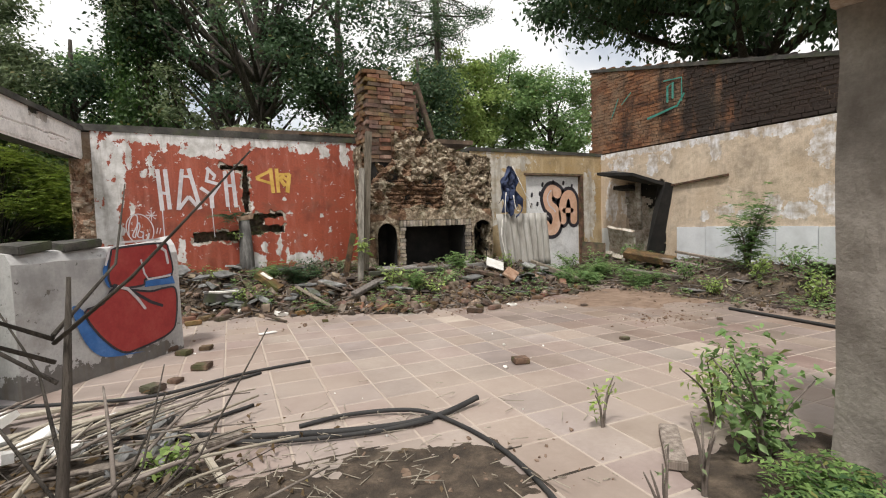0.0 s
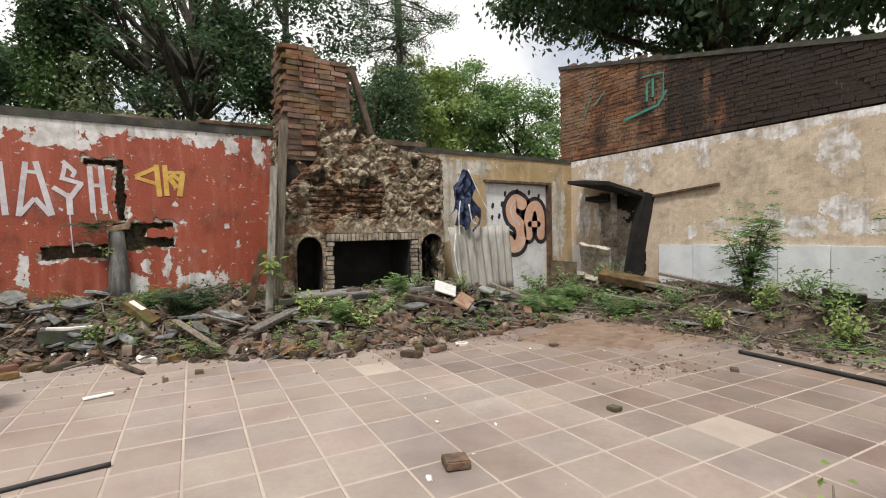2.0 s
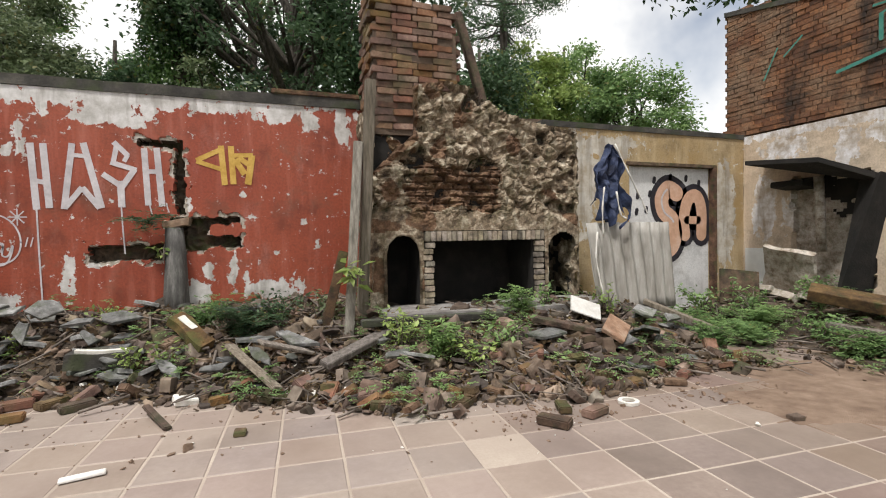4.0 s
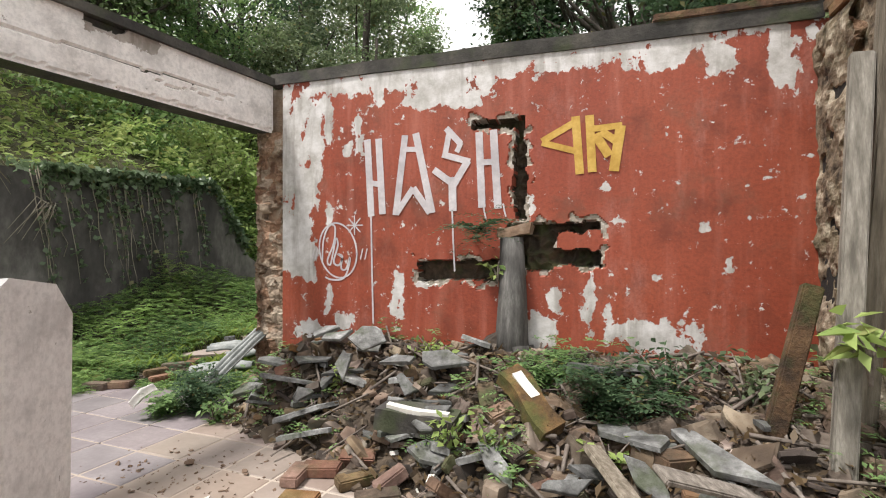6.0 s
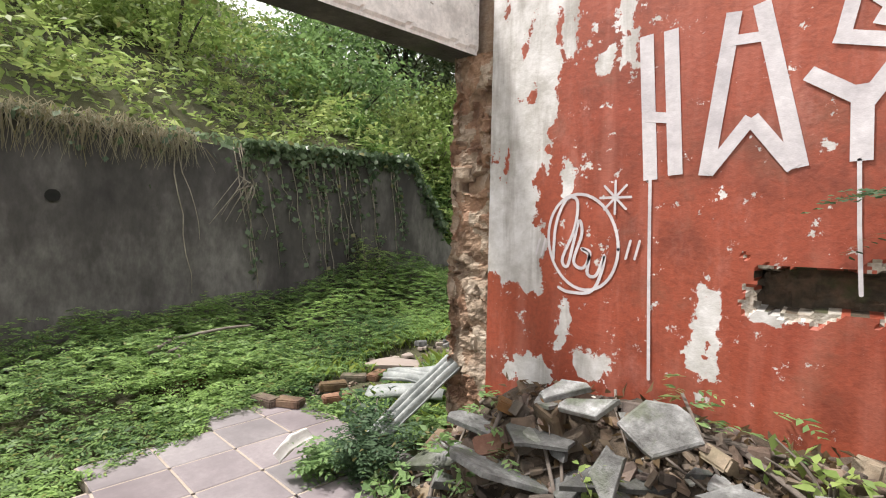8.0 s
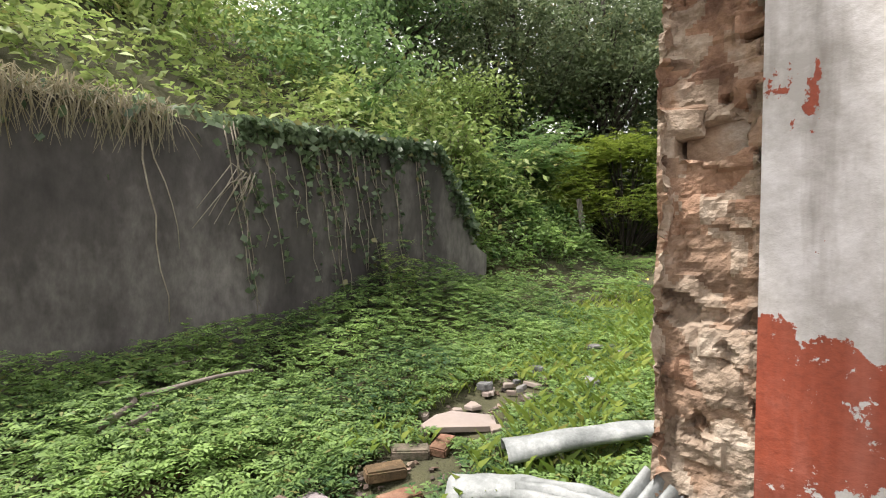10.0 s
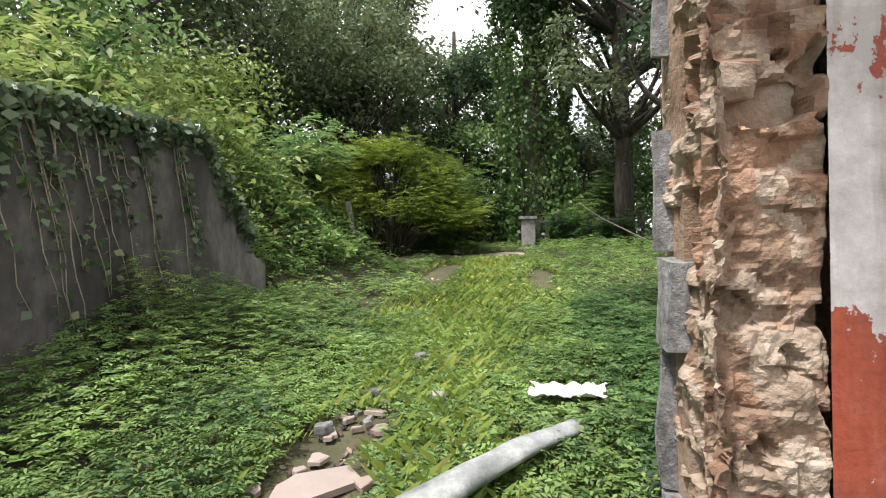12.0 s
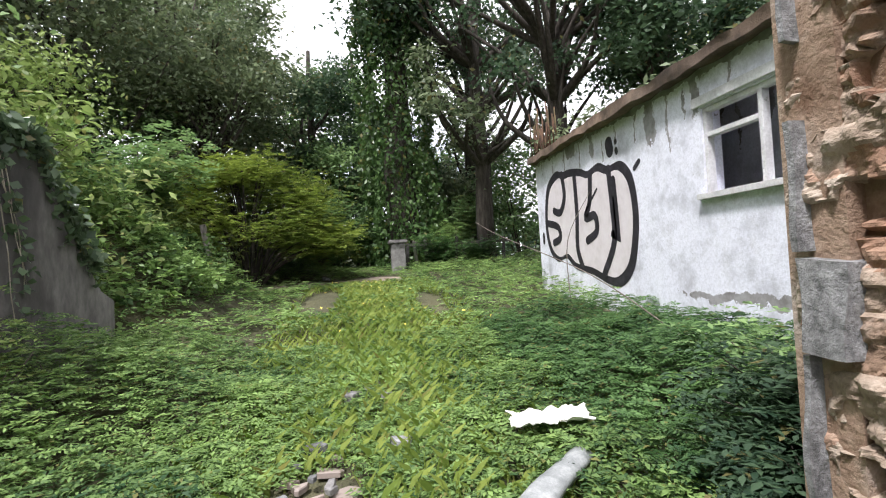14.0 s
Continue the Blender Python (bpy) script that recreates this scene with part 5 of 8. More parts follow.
# ---------------- retaining wall ----------------
def rt_top(y):
    return 2.28 + 0.06 * max(0.0, y - 9.0) - 1.5 * sstep(11.6, 13.0, y)


rv, rf = [], []
ys = np.arange(0.0, 13.01, 0.25)
for y in ys:
    t = rt_top(y)
    for x, z in ((-5.74, -0.2), (-5.72, t), (-6.0, t + 0.01), (-6.0, -0.2)):
        rv.append((x + 0.01 * n3(y, z), y, z + (0.015 * n3(y * 2, 4) if z > 1 else 0)))
for i in range(len(ys) - 1):
    for k in range(4):
        a, b = i * 4 + k, i * 4 + (k + 1) % 4
        rf.append((a, b, b + 4, a + 4))
rf += [(3, 2, 1, 0), tuple(len(rv) - 4 + k for k in range(4))]
retaining_wall = thing("retaining_wall", "dark damp rendered retaining wall hung with roots and ivy", "retaining wall", kind="structure", me=mesh("retaining_wall", rv, rf, M_retain))
# solid black disc on the face; the hole's shade is only its colour
hole_r = part("drain_hole", mesh("drain_hole", *tube_vf([(-5.75, 7.08, 1.58), (-5.712, 7.08, 1.58)], [0.06, 0.06], 14), M_sootshade), retaining_wall, "round drain hole, its inner shade painted as a black disc")

# ---------------- pillar by the entrance ----------------
pillar = thing("entrance_pillar", "grey rendered pillar with bare crumbling brick showing", "pillar", kind="structure", at=pose(2.42, 0.63, 0))
M_pillar = surface("stained_grey_brown_render", (0.14, 0.12, 0.105), (0.26, 0.235, 0.21), (0.38, 0.345, 0.31), 3, 40, 0.92, bump=0.7)
part("shaft", box("shaft", 0.0, 0.5, -0.25, 0.25, -0.05, 2.2, M_pillar, rough=0.02, cuts=8), pillar, "worn grey render")
part("bare_brick", relief("bare_brick", (0.14, -0.27, 0.0), (1, 0, 0), (0, 0, 1), (0, -1, 0), 0.36, 2.6, 0.03, torn(15, 0.8), [M_core]), pillar, "bare crumbling brick")
part("head", box("head", -0.28, 0.5, -0.25, 0.25, 2.2, 2.55, M_core, rough=0.05, cuts=8), pillar, "broken brick head and beam stub")

# ---------------- rubble heaps ----------------
def sheet_over(name, x0, x1, y0, y1, step, fz, mat):
    xs, ys_ = np.arange(x0, x1 + step / 2, step), np.arange(y0, y1 + step / 2, step)
    v = [(x, y, fz(x, y)) for y in ys_ for x in xs]
    k = len(xs)
    f = [(j * k + i, j * k + i + 1, (j + 1) * k + i + 1, (j + 1) * k + i) for j in range(len(ys_) - 1) for i in range(k - 1)
         if max(v[j * k + i][2], v[j * k + i + 1][2], v[(j + 1) * k + i][2]) > -0.004]
    return mesh(name, v, f, mat, smooth=True)


thing("rubble_heap", "heap of dark soil and crushed rubble along the wall", "rubble heap", kind="stuff", me=sheet_over("rubble_heap", -1.95, 5.9, 5.4, 8.2, 0.06, mound_z, M_soil))
thing("rubble_heap", "low heap of soil and debris along the beige wall", "rubble heap", kind="stuff", me=sheet_over("rubble_heap", 5.7, 8.3, 1.0, 8.2, 0.08, heap_z, M_soil))


def chunk_vf(sx, sy, sz, seed, n=9):
    """A broken flat lump: an uneven outline, a top and a bottom, with chipped edges."""
    r = np.random.default_rng(seed)
    ang = np.sort(r.uniform(0, 2 * math.pi, n) * 0.35 + np.arange(n) * 2 * math.pi / n * 1.0)
    rad = r.uniform(0.7, 1.15, n)
    ring = [(math.cos(a) * q * sx / 2, math.sin(a) * q * sy / 2) for a, q in zip(ang, rad)]
    V = [(x, y, -sz / 2 + r.normal(0, sz * 0.06)) for x, y in ring]
    V += [(x * 1.0, y * 1.0, sz * 0.32 + r.normal(0, sz * 0.06)) for x, y in ring]
    V += [(x * 0.9, y * 0.9, sz / 2 + r.normal(0, sz * 0.06)) for x, y in ring]
    F = [tuple(range(n))[::-1], tuple(range(2 * n, 3 * n))]
    for a, b in ((0, n), (n, 2 * n)):
        for i in range(n):
            j = (i + 1) % n
            F.append((a + i, a + j, b + j, b + i))
    return V, F


def worn_brick(name, mat, seed):
    return box(name, -0.11, 0.11, -0.055, 0.055, -0.03, 0.03, mat, bevel=0.009, rough=0.012, seed=seed)


def scatter_vf(shapes, spots):
    """Copies of small shapes joined as one: spots are (shape, pose)."""
    V, F = [], []
    for s, m in spots:
        v, f = shapes[s]
        k = len(V)
        V += [m @ Vector(p) for p in v]
        F += [tuple(i + k for i in q) for q in f]
    return V, F


def tilt_pose(x, y, z, t=25):
    return pose(x, y, z, rng.normal(0, t), rng.normal(0, t), rng.uniform(0, 360))


def in_heap():
    while True:
        x, y = rng.uniform(-1.75, 5.6), rng.uniform(5.5, 8.12)
        if 2.25 < x < 4.8 and y > 7.3:
            continue
        if mound_edge(x) + 0.04 - 0.1 * abs(rng.standard_normal()) < y:
            return x, y


small = [chunk_vf(1, r1, r2, s, 7) for s, (r1, r2) in enumerate(((0.8, 0.4), (0.6, 0.16), (0.9, 0.12), (0.7, 0.5), (0.4, 0.12), (0.8, 0.22)))]
spots = []
for k in range(5600):
    x, y = in_heap()
    sz = min(0.27, 0.025 + rng.exponential(0.05))
    spots.append((k % 6, tilt_pose(x, y, max(0.0, mound_z(x, y)) + sz * 0.12, 22) @ Matrix.Scale(sz, 4)))
for k in range(1500):
    x, y = rng.uniform(6.0, 8.2), rng.uniform(1.5, 8.1)
    sz = min(0.14, 0.02 + rng.exponential(0.03))
    spots.append((k % 6, tilt_pose(x, y, rest_z(x, y) + sz * 0.12, 22) @ Matrix.Scale(sz, 4)))
thing("small_rubble", "small broken brick, stone and plaster pieces strewn over the heaps", "rubble", kind="stuff", me=mesh("small_rubble", *scatter_vf(small, spots), M_rubble))
whites = []
for k in range(330):
    x, y = in_heap() if k < 250 else (rng.uniform(-1.5, 8), rng.uniform(2, 7))
    sz = min(0.12, 0.02 + rng.exponential(0.022)) * (1.0 if k < 250 else 0.5)
    whites.append((k % 6, tilt_pose(x, y, rest_z(x, y) + sz * 0.15, 25) @ Matrix.Scale(sz, 4)))
thing("plaster_bits", "white plaster crumbs scattered over rubble and tiles", "rubble", kind="stuff", me=mesh("plaster_bits", *scatter_vf(small, whites), M_whiteplas))
grit = []
for k in range(1500):
    c = [(6.0, 4.0, 0.9), (4.6, 3.6, 0.5), (5.6, 4.8, 0.8), (3.1, 5.5, 0.5), (4.4, 5.4, 0.6), (0.5, 6.4, 1.6), (-1.2, 6.8, 0.5), (0.4, 1.6, 0.9)][k % 8]
    x, y = c[0] + rng.normal(0, c[2] * 0.6), c[1] + rng.normal(0, c[2] * 0.35)
    if -1.9 < x < 8.2 and y < 8.1:
        sz = min(0.09, 0.008 + rng.exponential(0.012))
        grit.append((k % 6, tilt_pose(x, y, rest_z(x, y) + sz * 0.1, 25) @ Matrix.Scale(sz, 4)))
thing("grit", "clods and crumbs of brown earth on the tiles", "grit", kind="stuff", me=mesh("grit", *scatter_vf(small, grit), M_dirtred))

# larger flat slabs
slabs = []
for s in range(7):
    me = mesh("stone_slab", *chunk_vf(0.40, 0.30, 0.036, 40 + s, 5 + s % 3), M_slabgrey)
    slabs.append(me)
PLACED = [(-0.95, 7.8), (-1.02, 7.5), (-0.6, 7.65), (-0.2, 7.65), (0.0, 7.5), (0.22, 7.4), (-0.35, 7.35), (0.15, 7.2), (-0.75, 7.3), (-1.3, 7.65), (0.55, 7.25), (0.9, 7.05), (1.15, 7.3), 
          (4.9, 6.7), (5.15, 6.6), (5.0, 6.4), (5.3, 6.8), (4.7, 6.5), (1.45, 6.95), (2.4, 6.45), (3.5, 6.35)]
for k in range(52):
    x = rng.uniform(-1.6, 1.9) if k < 40 else rng.uniform(1.9, 5.5)
    PLACED.append((x, rng.uniform(mound_edge(x) + 0.15, 7.95 if x < 2 else 6.9)))
for i, (x, y) in enumerate(PLACED):
    ob = thing("stone_slab", "broken grey slate-like slab lying on the rubble heap", "slab", "slabs on the heap", me=slabs[i % 7], at=pose(x, y, mound_z(x, y) + rng.uniform(0.03, 0.1), rng.normal(12, 9), rng.normal(0, 11), rng.uniform(0, 360)))
    k = rng.choice([0.35, 0.5, 0.7, 1.0, 1.35], p=[0.25, 0.3, 0.2, 0.15, 0.1])
    ob.scale = (k, k * rng.uniform(0.5, 1.0), rng.uniform(0.4, 1.1))
for x, y, z, sx, sy, rx, ry, rz in ((-0.55, 7.72, 0.66, 0.8, 0.8, 48, 8, 12), (-0.68, 7.62, 0.47, 0.36, 0.95, 66, 3, 4), (-0.84, 7.78, 0.64, 0.75, 0.55, 30, -22, 25), (-0.96, 7.84, 0.66, 0.7, 0.5, 24, -8, 10), (-0.30, 7.62, 0.52, 0.95, 0.6, 30, -16, 10), (0.02, 7.66, 0.55, 1.1, 0.75, 26, 6, -8),
                                    (-0.17, 7.5, 0.42, 0.55, 0.6, 58, 10, 0), (0.08, 7.28, 0.30, 0.8, 0.6, 42, -24, 20), (0.5, 7.05, 0.2, 0.9, 0.4, 30, 30, -40), (0.85, 6.9, 0.2, 0.8, 0.45, 40, -12, 30), (1.2, 6.95, 0.26, 0.9, 0.4, 36, 28, -50), (-0.9, 7.45, 0.3, 0.6, 0.5, 34, 12, 60), (4.95, 6.62, 0.42, 1.2, 0.9, 26, 6, 10), (5.2, 6.5, 0.34, 1.0, 0.8, 30, -10, 40), (4.75, 6.35, 0.30, 0.9, 0.7, 22, 14, 70)):
    ob = thing("stone_slab", "large pale grey slate-like slab propped on the rubble heap", "slab", "slabs on the heap", me=slabs[int(abs(x) * 10) % 7], at=pose(x, y, z, rx, ry, rz))
    ob.scale = (sx * 0.85, sy * 0.85, 0.8)
# bricks lying about
bricks = [worn_brick("loose_brick", M_brickdark if s % 2 else M_brick, s) for s in range(4)]
SPOT = [(-0.42, 6.72, 0.03, 10), (3.2, 5.5, 0.03, 70), (3.35, 5.35, 0.03, 20), (3.0, 5.3, 0.03, 130), (4.0, 5.75, 0.04, 10), (4.35, 5.65, 0.04, 150), (4.6, 5.8, 0.04, 30), (4.85, 5.9, 0.04, 80), (5.1, 5.95, 0.03, 15),
        (2.6, 5.85, 0.06, 40), (2.9, 5.95, 0.08, 110), (2.2, 6.0, 0.07, 10), (1.7, 6.35, 0.05, 60), (1.35, 6.45, 0.05, 120), (0.95, 6.6, 0.05, 20), (-0.25, 7.0, 0.15, 45), (-0.5, 7.05, 0.18, 15), (-0.45, 7.12, 0.24, 80), (-0.35, 7.2, 0.27, 20), (3.7, 6.0, 0.1, 60),
        (4.2, 6.2, 0.18, 20), (4.45, 6.3, 0.2, 100), (4.6, 6.05, 0.14, 40), (4.3, 6.0, 0.1, 160), (3.4, 5.95, 0.08, 25), (2.0, 6.2, 0.1, 80), (-0.6, 6.95, 0.13, 100), (-0.05, 6.85, 0.08, 30)]
for i, (x, y, z, a) in enumerate(SPOT):
    zz = max(0.0, mound_z(x, y))
    t = 0 if zz < 0.01 else 14
    ob = thing("loose_brick", "worn orange-brown brick lying by the rubble heap", "brick", "loose bricks", me=bricks[i % 4], at=pose(x, y, zz + 0.03, rng.normal(0, t), rng.normal(0, t), a))
    k = rng.uniform(0.75, 1.05)
    ob.scale = (k, k, k)
for i in range(110):
    x, y = in_heap()
    y = min(y, mound_edge(x) + (rng.uniform(0.3, 0.9) if x < 0.9 else rng.uniform(0.05, 0.8)))
    ob = thing("loose_brick", "broken orange-brown brick half buried in the rubble", "brick", "bricks in the rubble", me=bricks[i % 4], at=pose(x, y, max(0.0, mound_z(x, y)) + rng.uniform(0.02, 0.06), rng.normal(0, 24), rng.normal(0, 24), rng.uniform(0, 360)))
    k = rng.uniform(0.6, 1.1)
    ob.scale = (k * rng.uniform(0.45, 1.0), k, k)
dark_brick = worn_brick("loose_brick", M_brickdark, 11)
for x, y, k in ((2.12, 3.07, 0.85), (-0.35, 4.45, 0.9), (3.48, 3.15, 0.5), (-0.55, 4.15, 0.6), (5.1, 3.2, 0.45), (4.5, 4.8, 0.5), (1.1, 5.9, 0.5), (-0.7, 4.0, 0.9), (-0.3, 5.2, 0.7), (-0.5, 5.1, 0.8), (-0.65, 5.35, 0.9), (6.3, 3.4, 0.5)):
    ob = thing("loose_brick", "mossy broken brick end on the dusty tiles", "brick", "loose bricks", me=dark_brick, at=pose(x, y, 0.03 * k, 0, 0, 77 * x))
    ob.scale = (k * 0.75, k * 1.3, k)


def plank(x, y, z, ln, w, t, rx, ry, rz, mat, label, name="plank", cat="plank"):
    return thing(name, label, cat, "timber in the rubble", me=box(name, -ln / 2, ln / 2, -w / 2, w / 2, -t / 2, t / 2, mat, bevel=min(0.006, t / 4), rough=0.006, seed=x), at=pose(x, y, z, rx, ry, rz))


lintel = thing("lintel_piece", "dark mossy concrete lintel piece in the rubble", "lintel", "timber in the rubble", me=box("lintel_piece", -0.25, 0.25, -0.07, 0.07, -0.065, 0.065, M_coping, rough=0.035, seed=5, cuts=7), at=pose(-0.01, 7.33, 0.26, 6, 2, -4))
thing("plaster_strip", "white plaster strip on top of the broken lintel", "plaster", me=box("plaster_strip", -0.2, 0.2, -0.02, 0.02, -0.02, 0.012, M_whiteplas, rough=0.012, cuts=4), at=pose(-0.01, 7.29, 0.335, 6, 2, -4))
thing("rotten_timber", "rotten orange-brown timber section in the rubble", "timber", "timber in the rubble", me=box("rotten_timber", -0.22, 0.22, -0.075, 0.075, -0.045, 0.045, M_woodbrown, rough=0.035, seed=9, cuts=8), at=pose(0.62, 7.4, 0.42, 14, 30, -42))
thing("plaster_strip", "white painted splinter on the rotten timber", "plaster", me=box("plaster_strip", -0.1, 0.1, -0.03, 0.03, -0.02, 0.01, M_whiteplas, rough=0.008, cuts=3), at=pose(0.60, 7.43, 0.5, 14, 30, -42))
plank(1.3, 7.95, 0.53, 1.5, 0.1, 0.06, 5, -2, 3, M_wood, "grey weathered plank along the wall foot")
plank(1.55, 7.8, 0.47, 1.2, 0.12, 0.07, 5, 6, 8, M_woodbrown, "dark rotten plank along the wall foot")
plank(1.5, 6.85, 0.3, 0.8, 0.09, 0.025, 20, 20, 40, M_wood, "grey splintered plank in the rubble")
plank(1.15, 6.75, 0.22, 0.7, 0.1, 0.03, -15, 22, -55, M_wood, "grey splintered plank in the rubble")
plank(2.05, 6.75, 0.32, 0.85, 0.12, 0.05, 10, -14, 28, M_wood, "mossy weathered plank in the rubble")
plank(2.75, 6.9, 0.46, 1.4, 0.1, 0.06, 3, 1, 2, M_coping, "mossy timber along the hearth edge")
plank(3.9, 6.55, 0.38, 0.6, 0.12, 0.05, 10, 12, -20, M_woodbrown, "dark rotten plank in the rubble")
plank(5.75, 6.75, 0.24, 1.15, 0.12, 0.05, 8, 22, -38, M_wood, "grey weathered board leaning by the roofing sheet")
plank(5.5, 6.9, 0.3, 0.9, 0.1, 0.04, 8, 18, -30, M_wood, "grey weathered board leaning by the roofing sheet")
plank(0.55, 6.35, 0.035, 0.45, 0.05, 0.025, 0, 6, -62, M_woodbrown, "brown stick lying at the heap's edge")
plank(4.32, 6.78, 0.48, 0.32, 0.22, 0.02, 38, 20, -20, M_whiteplas, "white fallen board in front of the hearth")
plank(4.35, 6.35, 0.34, 0.36, 0.22, 0.04, 32, -14, 40, M_torn3, "rusty orange tile panel tilted in the rubble")
plank(7.3, 4.2, 0.2, 0.7, 0.25, 0.02, 5, 3, 20, M_conc, "pale board lying by the beige wall")
plank(6.6, 4.6, 0.07, 0.55, 0.3, 0.025, 3, 3, 60, M_conc, "pale board lying by the beige wall")
plank(6.9, 5.2, 0.2, 1.6, 0.1, 0.05, 5, 5, -70, M_wood, "grey plank lying in the debris")
plank(7.5, 5.6, 0.38, 1.8, 0.12, 0.06, 5, 8, -78, M_wood, "grey plank lying in the debris")
plank(7.4, 6.1, 0.45, 0.9, 0.3, 0.12, 15, 10, -60, M_woodbrown, "dark rotten cabinet board in the debris")
plank(7.7, 4.9, 0.45, 1.6, 0.08, 0.04, 5, 8, -85, M_wood, "grey plank lying in the debris")
plank(7.6, 3.3, 0.42, 0.5, 0.4, 0.02, 10, 25, 20, M_conc, "pale broken board tilted in the debris")
plank(0.36, 5.6, 0.008, 0.2, 0.06, 0.012, 0, 0, 12, M_whiteplas, "white plaster strip on the tiles")
plank(0.68, 6.68, 0.03, 0.16, 0.12, 0.05, 10, 10, 20, M_whiteplas, "white plaster lump at the heap's edge")
plank(1.84, 1.35, 0.03, 0.46, 0.1, 0.05, 0, 0, 43, M_wood, "short grey timber offcut on the tiles")
plank(-0.15, 1.4, 0.02, 0.75, 0.035, 0.02, 0, 2, 96, M_wood, "pale thin batten on the ground")
plank(-1.0, 2.5, 0.08, 1.7, 0.09, 0.03, 4, 2, 12, M_wood, "pale weathered plank among twigs")
plank(-1.3, 2.0, 0.07, 1.5, 0.1, 0.03, 4, 3, 28, M_wood, "pale weathered plank among twigs")
plank(-0.9, 3.5, 0.02, 0.6, 0.08, 0.02, 0, 0, 30, M_whiteplas, "white batten by the painted block")
ring_me = bpy.data.meshes.new("pipe_ring")
bm = bmesh.new()
for a in range(20):
    t = a * math.pi / 10
    for rr, zz in ((0.045, 0.0), (0.075, 0.0), (0.075, 0.022), (0.045, 0.022)):
        bm.verts.new((rr * math.cos(t), rr * math.sin(t), zz))
bm.verts.ensure_lookup_table()
for a in range(20):
    for k in range(4):
        b = (a + 1) % 20
        bm.faces.new([bm.verts[a * 4 + k], bm.verts[a * 4 + (k + 1) % 4], bm.verts[b * 4 + (k + 1) % 4], bm.verts[b * 4 + k]])
bm.to_mesh(ring_me)
bm.free()
ring_me.materials.append(M_whiteplas)
thing("pipe_ring", "small white ring lying on the dusty tiles", "ring", me=ring_me, at=pose(3.72, 5.45, 0.002))

# black pipes and cable on the tiles
def floor_line(ctrl, r, n=10):
    return smooth_line([(x, y, z + r) for x, y, z in ctrl], n)


for ctrl, r in (([(-1.9, 3.9, 0.12), (-1.3, 3.85, 0.05), (-0.67, 3.77, 0.02), (-0.04, 4.05, 0.0), (0.53, 4.12, 0.0)], 0.013), ([(-1.7, 2.9, 0.1), (-0.83, 3.45, 0.03), (-0.28, 3.8, 0.01), (0.09, 4.0, 0.0)], 0.012),
                ([(-0.62, 2.95, 0.02), (-0.47, 3.02, 0.01), (-0.05, 3.23, 0.0)], 0.013), ([(-0.9, 3.05, 0.03), (-0.5, 2.87, 0.02), (-0.06, 2.62, 0.01), (0.576, 2.4, 0.0), (0.96, 2.377, 0.0), (1.3, 2.445, 0.03)], 0.02),
                ([(0.16, 2.69, 0.0), (0.49, 2.68, 0.01), (0.86, 2.5, 0.02), (1.02, 2.2, 0.0), (1.06, 1.73, 0.0), (0.97, 1.2, 0.0), (0.8, 0.8, 0.0)], 0.014), ([(5.76, 3.5, 0.0), (5.68, 2.83, 0.0), (5.6, 2.2, 0.0)], 0.02),
                ([(-0.75, 2.98, 0.04), (-0.1, 2.55, 0.02), (0.5, 2.36, 0.01), (0.9, 2.33, 0.01)], 0.014)):
    line = floor_line(ctrl, r)
    thing("plastic_pipe", "thin black plastic pipe lying across the tiles", "pipe", "black pipes", me=tubes("plastic_pipe", [(line, [r] * len(line))], M_hose, 8))

# roofing sheets by the broken wall end, outside debris
def bent_sheet(name, ln, w, bend, mat, waves=3):
    V, F = [], []
    for j, v in enumerate(np.linspace(0, 1, 14)):
        for i, u in enumerate(np.linspace(-0.5, 0.5, 19)):
            V.append((v * ln, u * w, bend * math.sin(v * 3.0) + 0.025 * math.sin(u * waves * 6.28) + 0.015 * n3(u * 4, v * 4)))
    for j in range(13):
        for i in range(18):
            F.append((j * 19 + i, j * 19 + i + 1, (j + 1) * 19 + i + 1, (j + 1) * 19 + i))
    return mesh(name, V, F, mat, smooth=True)


for x, y, z, rx, ry, rz, ln, w, b in ((-2.14, 7.72, 0.03, 24, -42, 58, 0.78, 0.13, 0.01), (-2.3, 8.12, 0.40, 10, -3, 6, 0.42, 0.12, 0.02)):
    ob = thing("roofing_sheet", "bent pale grey roofing sheet fallen by the broken wall end", "roofing sheet", "fallen roofing sheets", me=bent_sheet("roofing_sheet", ln, w, b, M_zinc), at=pose(x, y, z, rx, ry, rz))
    ob.modifiers.new("thick", "SOLIDIFY").thickness = 0.006
def gutter(ln, r, n=12):
    """A rolled sheet, open below, dented along its length."""
    V, F = [], []
    for j in range(n + 1):
        v = j / n
        for i in range(13):
            t = math.pi * (-0.12 + 1.24 * i / 12)
            q = r * (1 + 0.25 * n3(v * 4, i * 0.4, 3)) * (0.75 + 0.5 * v)
            V.append((v * ln, math.cos(t) * q * 1.25, math.sin(t) * q * 0.8 + 0.03 * math.sin(v * 3)))
    for j in range(n):
        for i in range(12):
            F.append((j * 13 + i, j * 13 + i + 1, (j + 1) * 13 + i + 1, (j + 1) * 13 + i))
    return mesh("rolled_sheet", V, F, M_zinc, smooth=True)


for x, y, z, rz, ln, r in ((-2.02, 9.72, 0.22, 224, 1.15, 0.065), (-2.35, 8.75, 0.10, 205, 0.6, 0.07)):
    ob = thing("rolled_sheet", "long rolled pale grey roofing sheet lying in the weeds", "roofing sheet", "fallen roofing sheets", me=gutter(ln, r), at=pose(x, y, z, 0, 6, rz))
    ob.modifiers.new("thick", "SOLIDIFY").thickness = 0.006
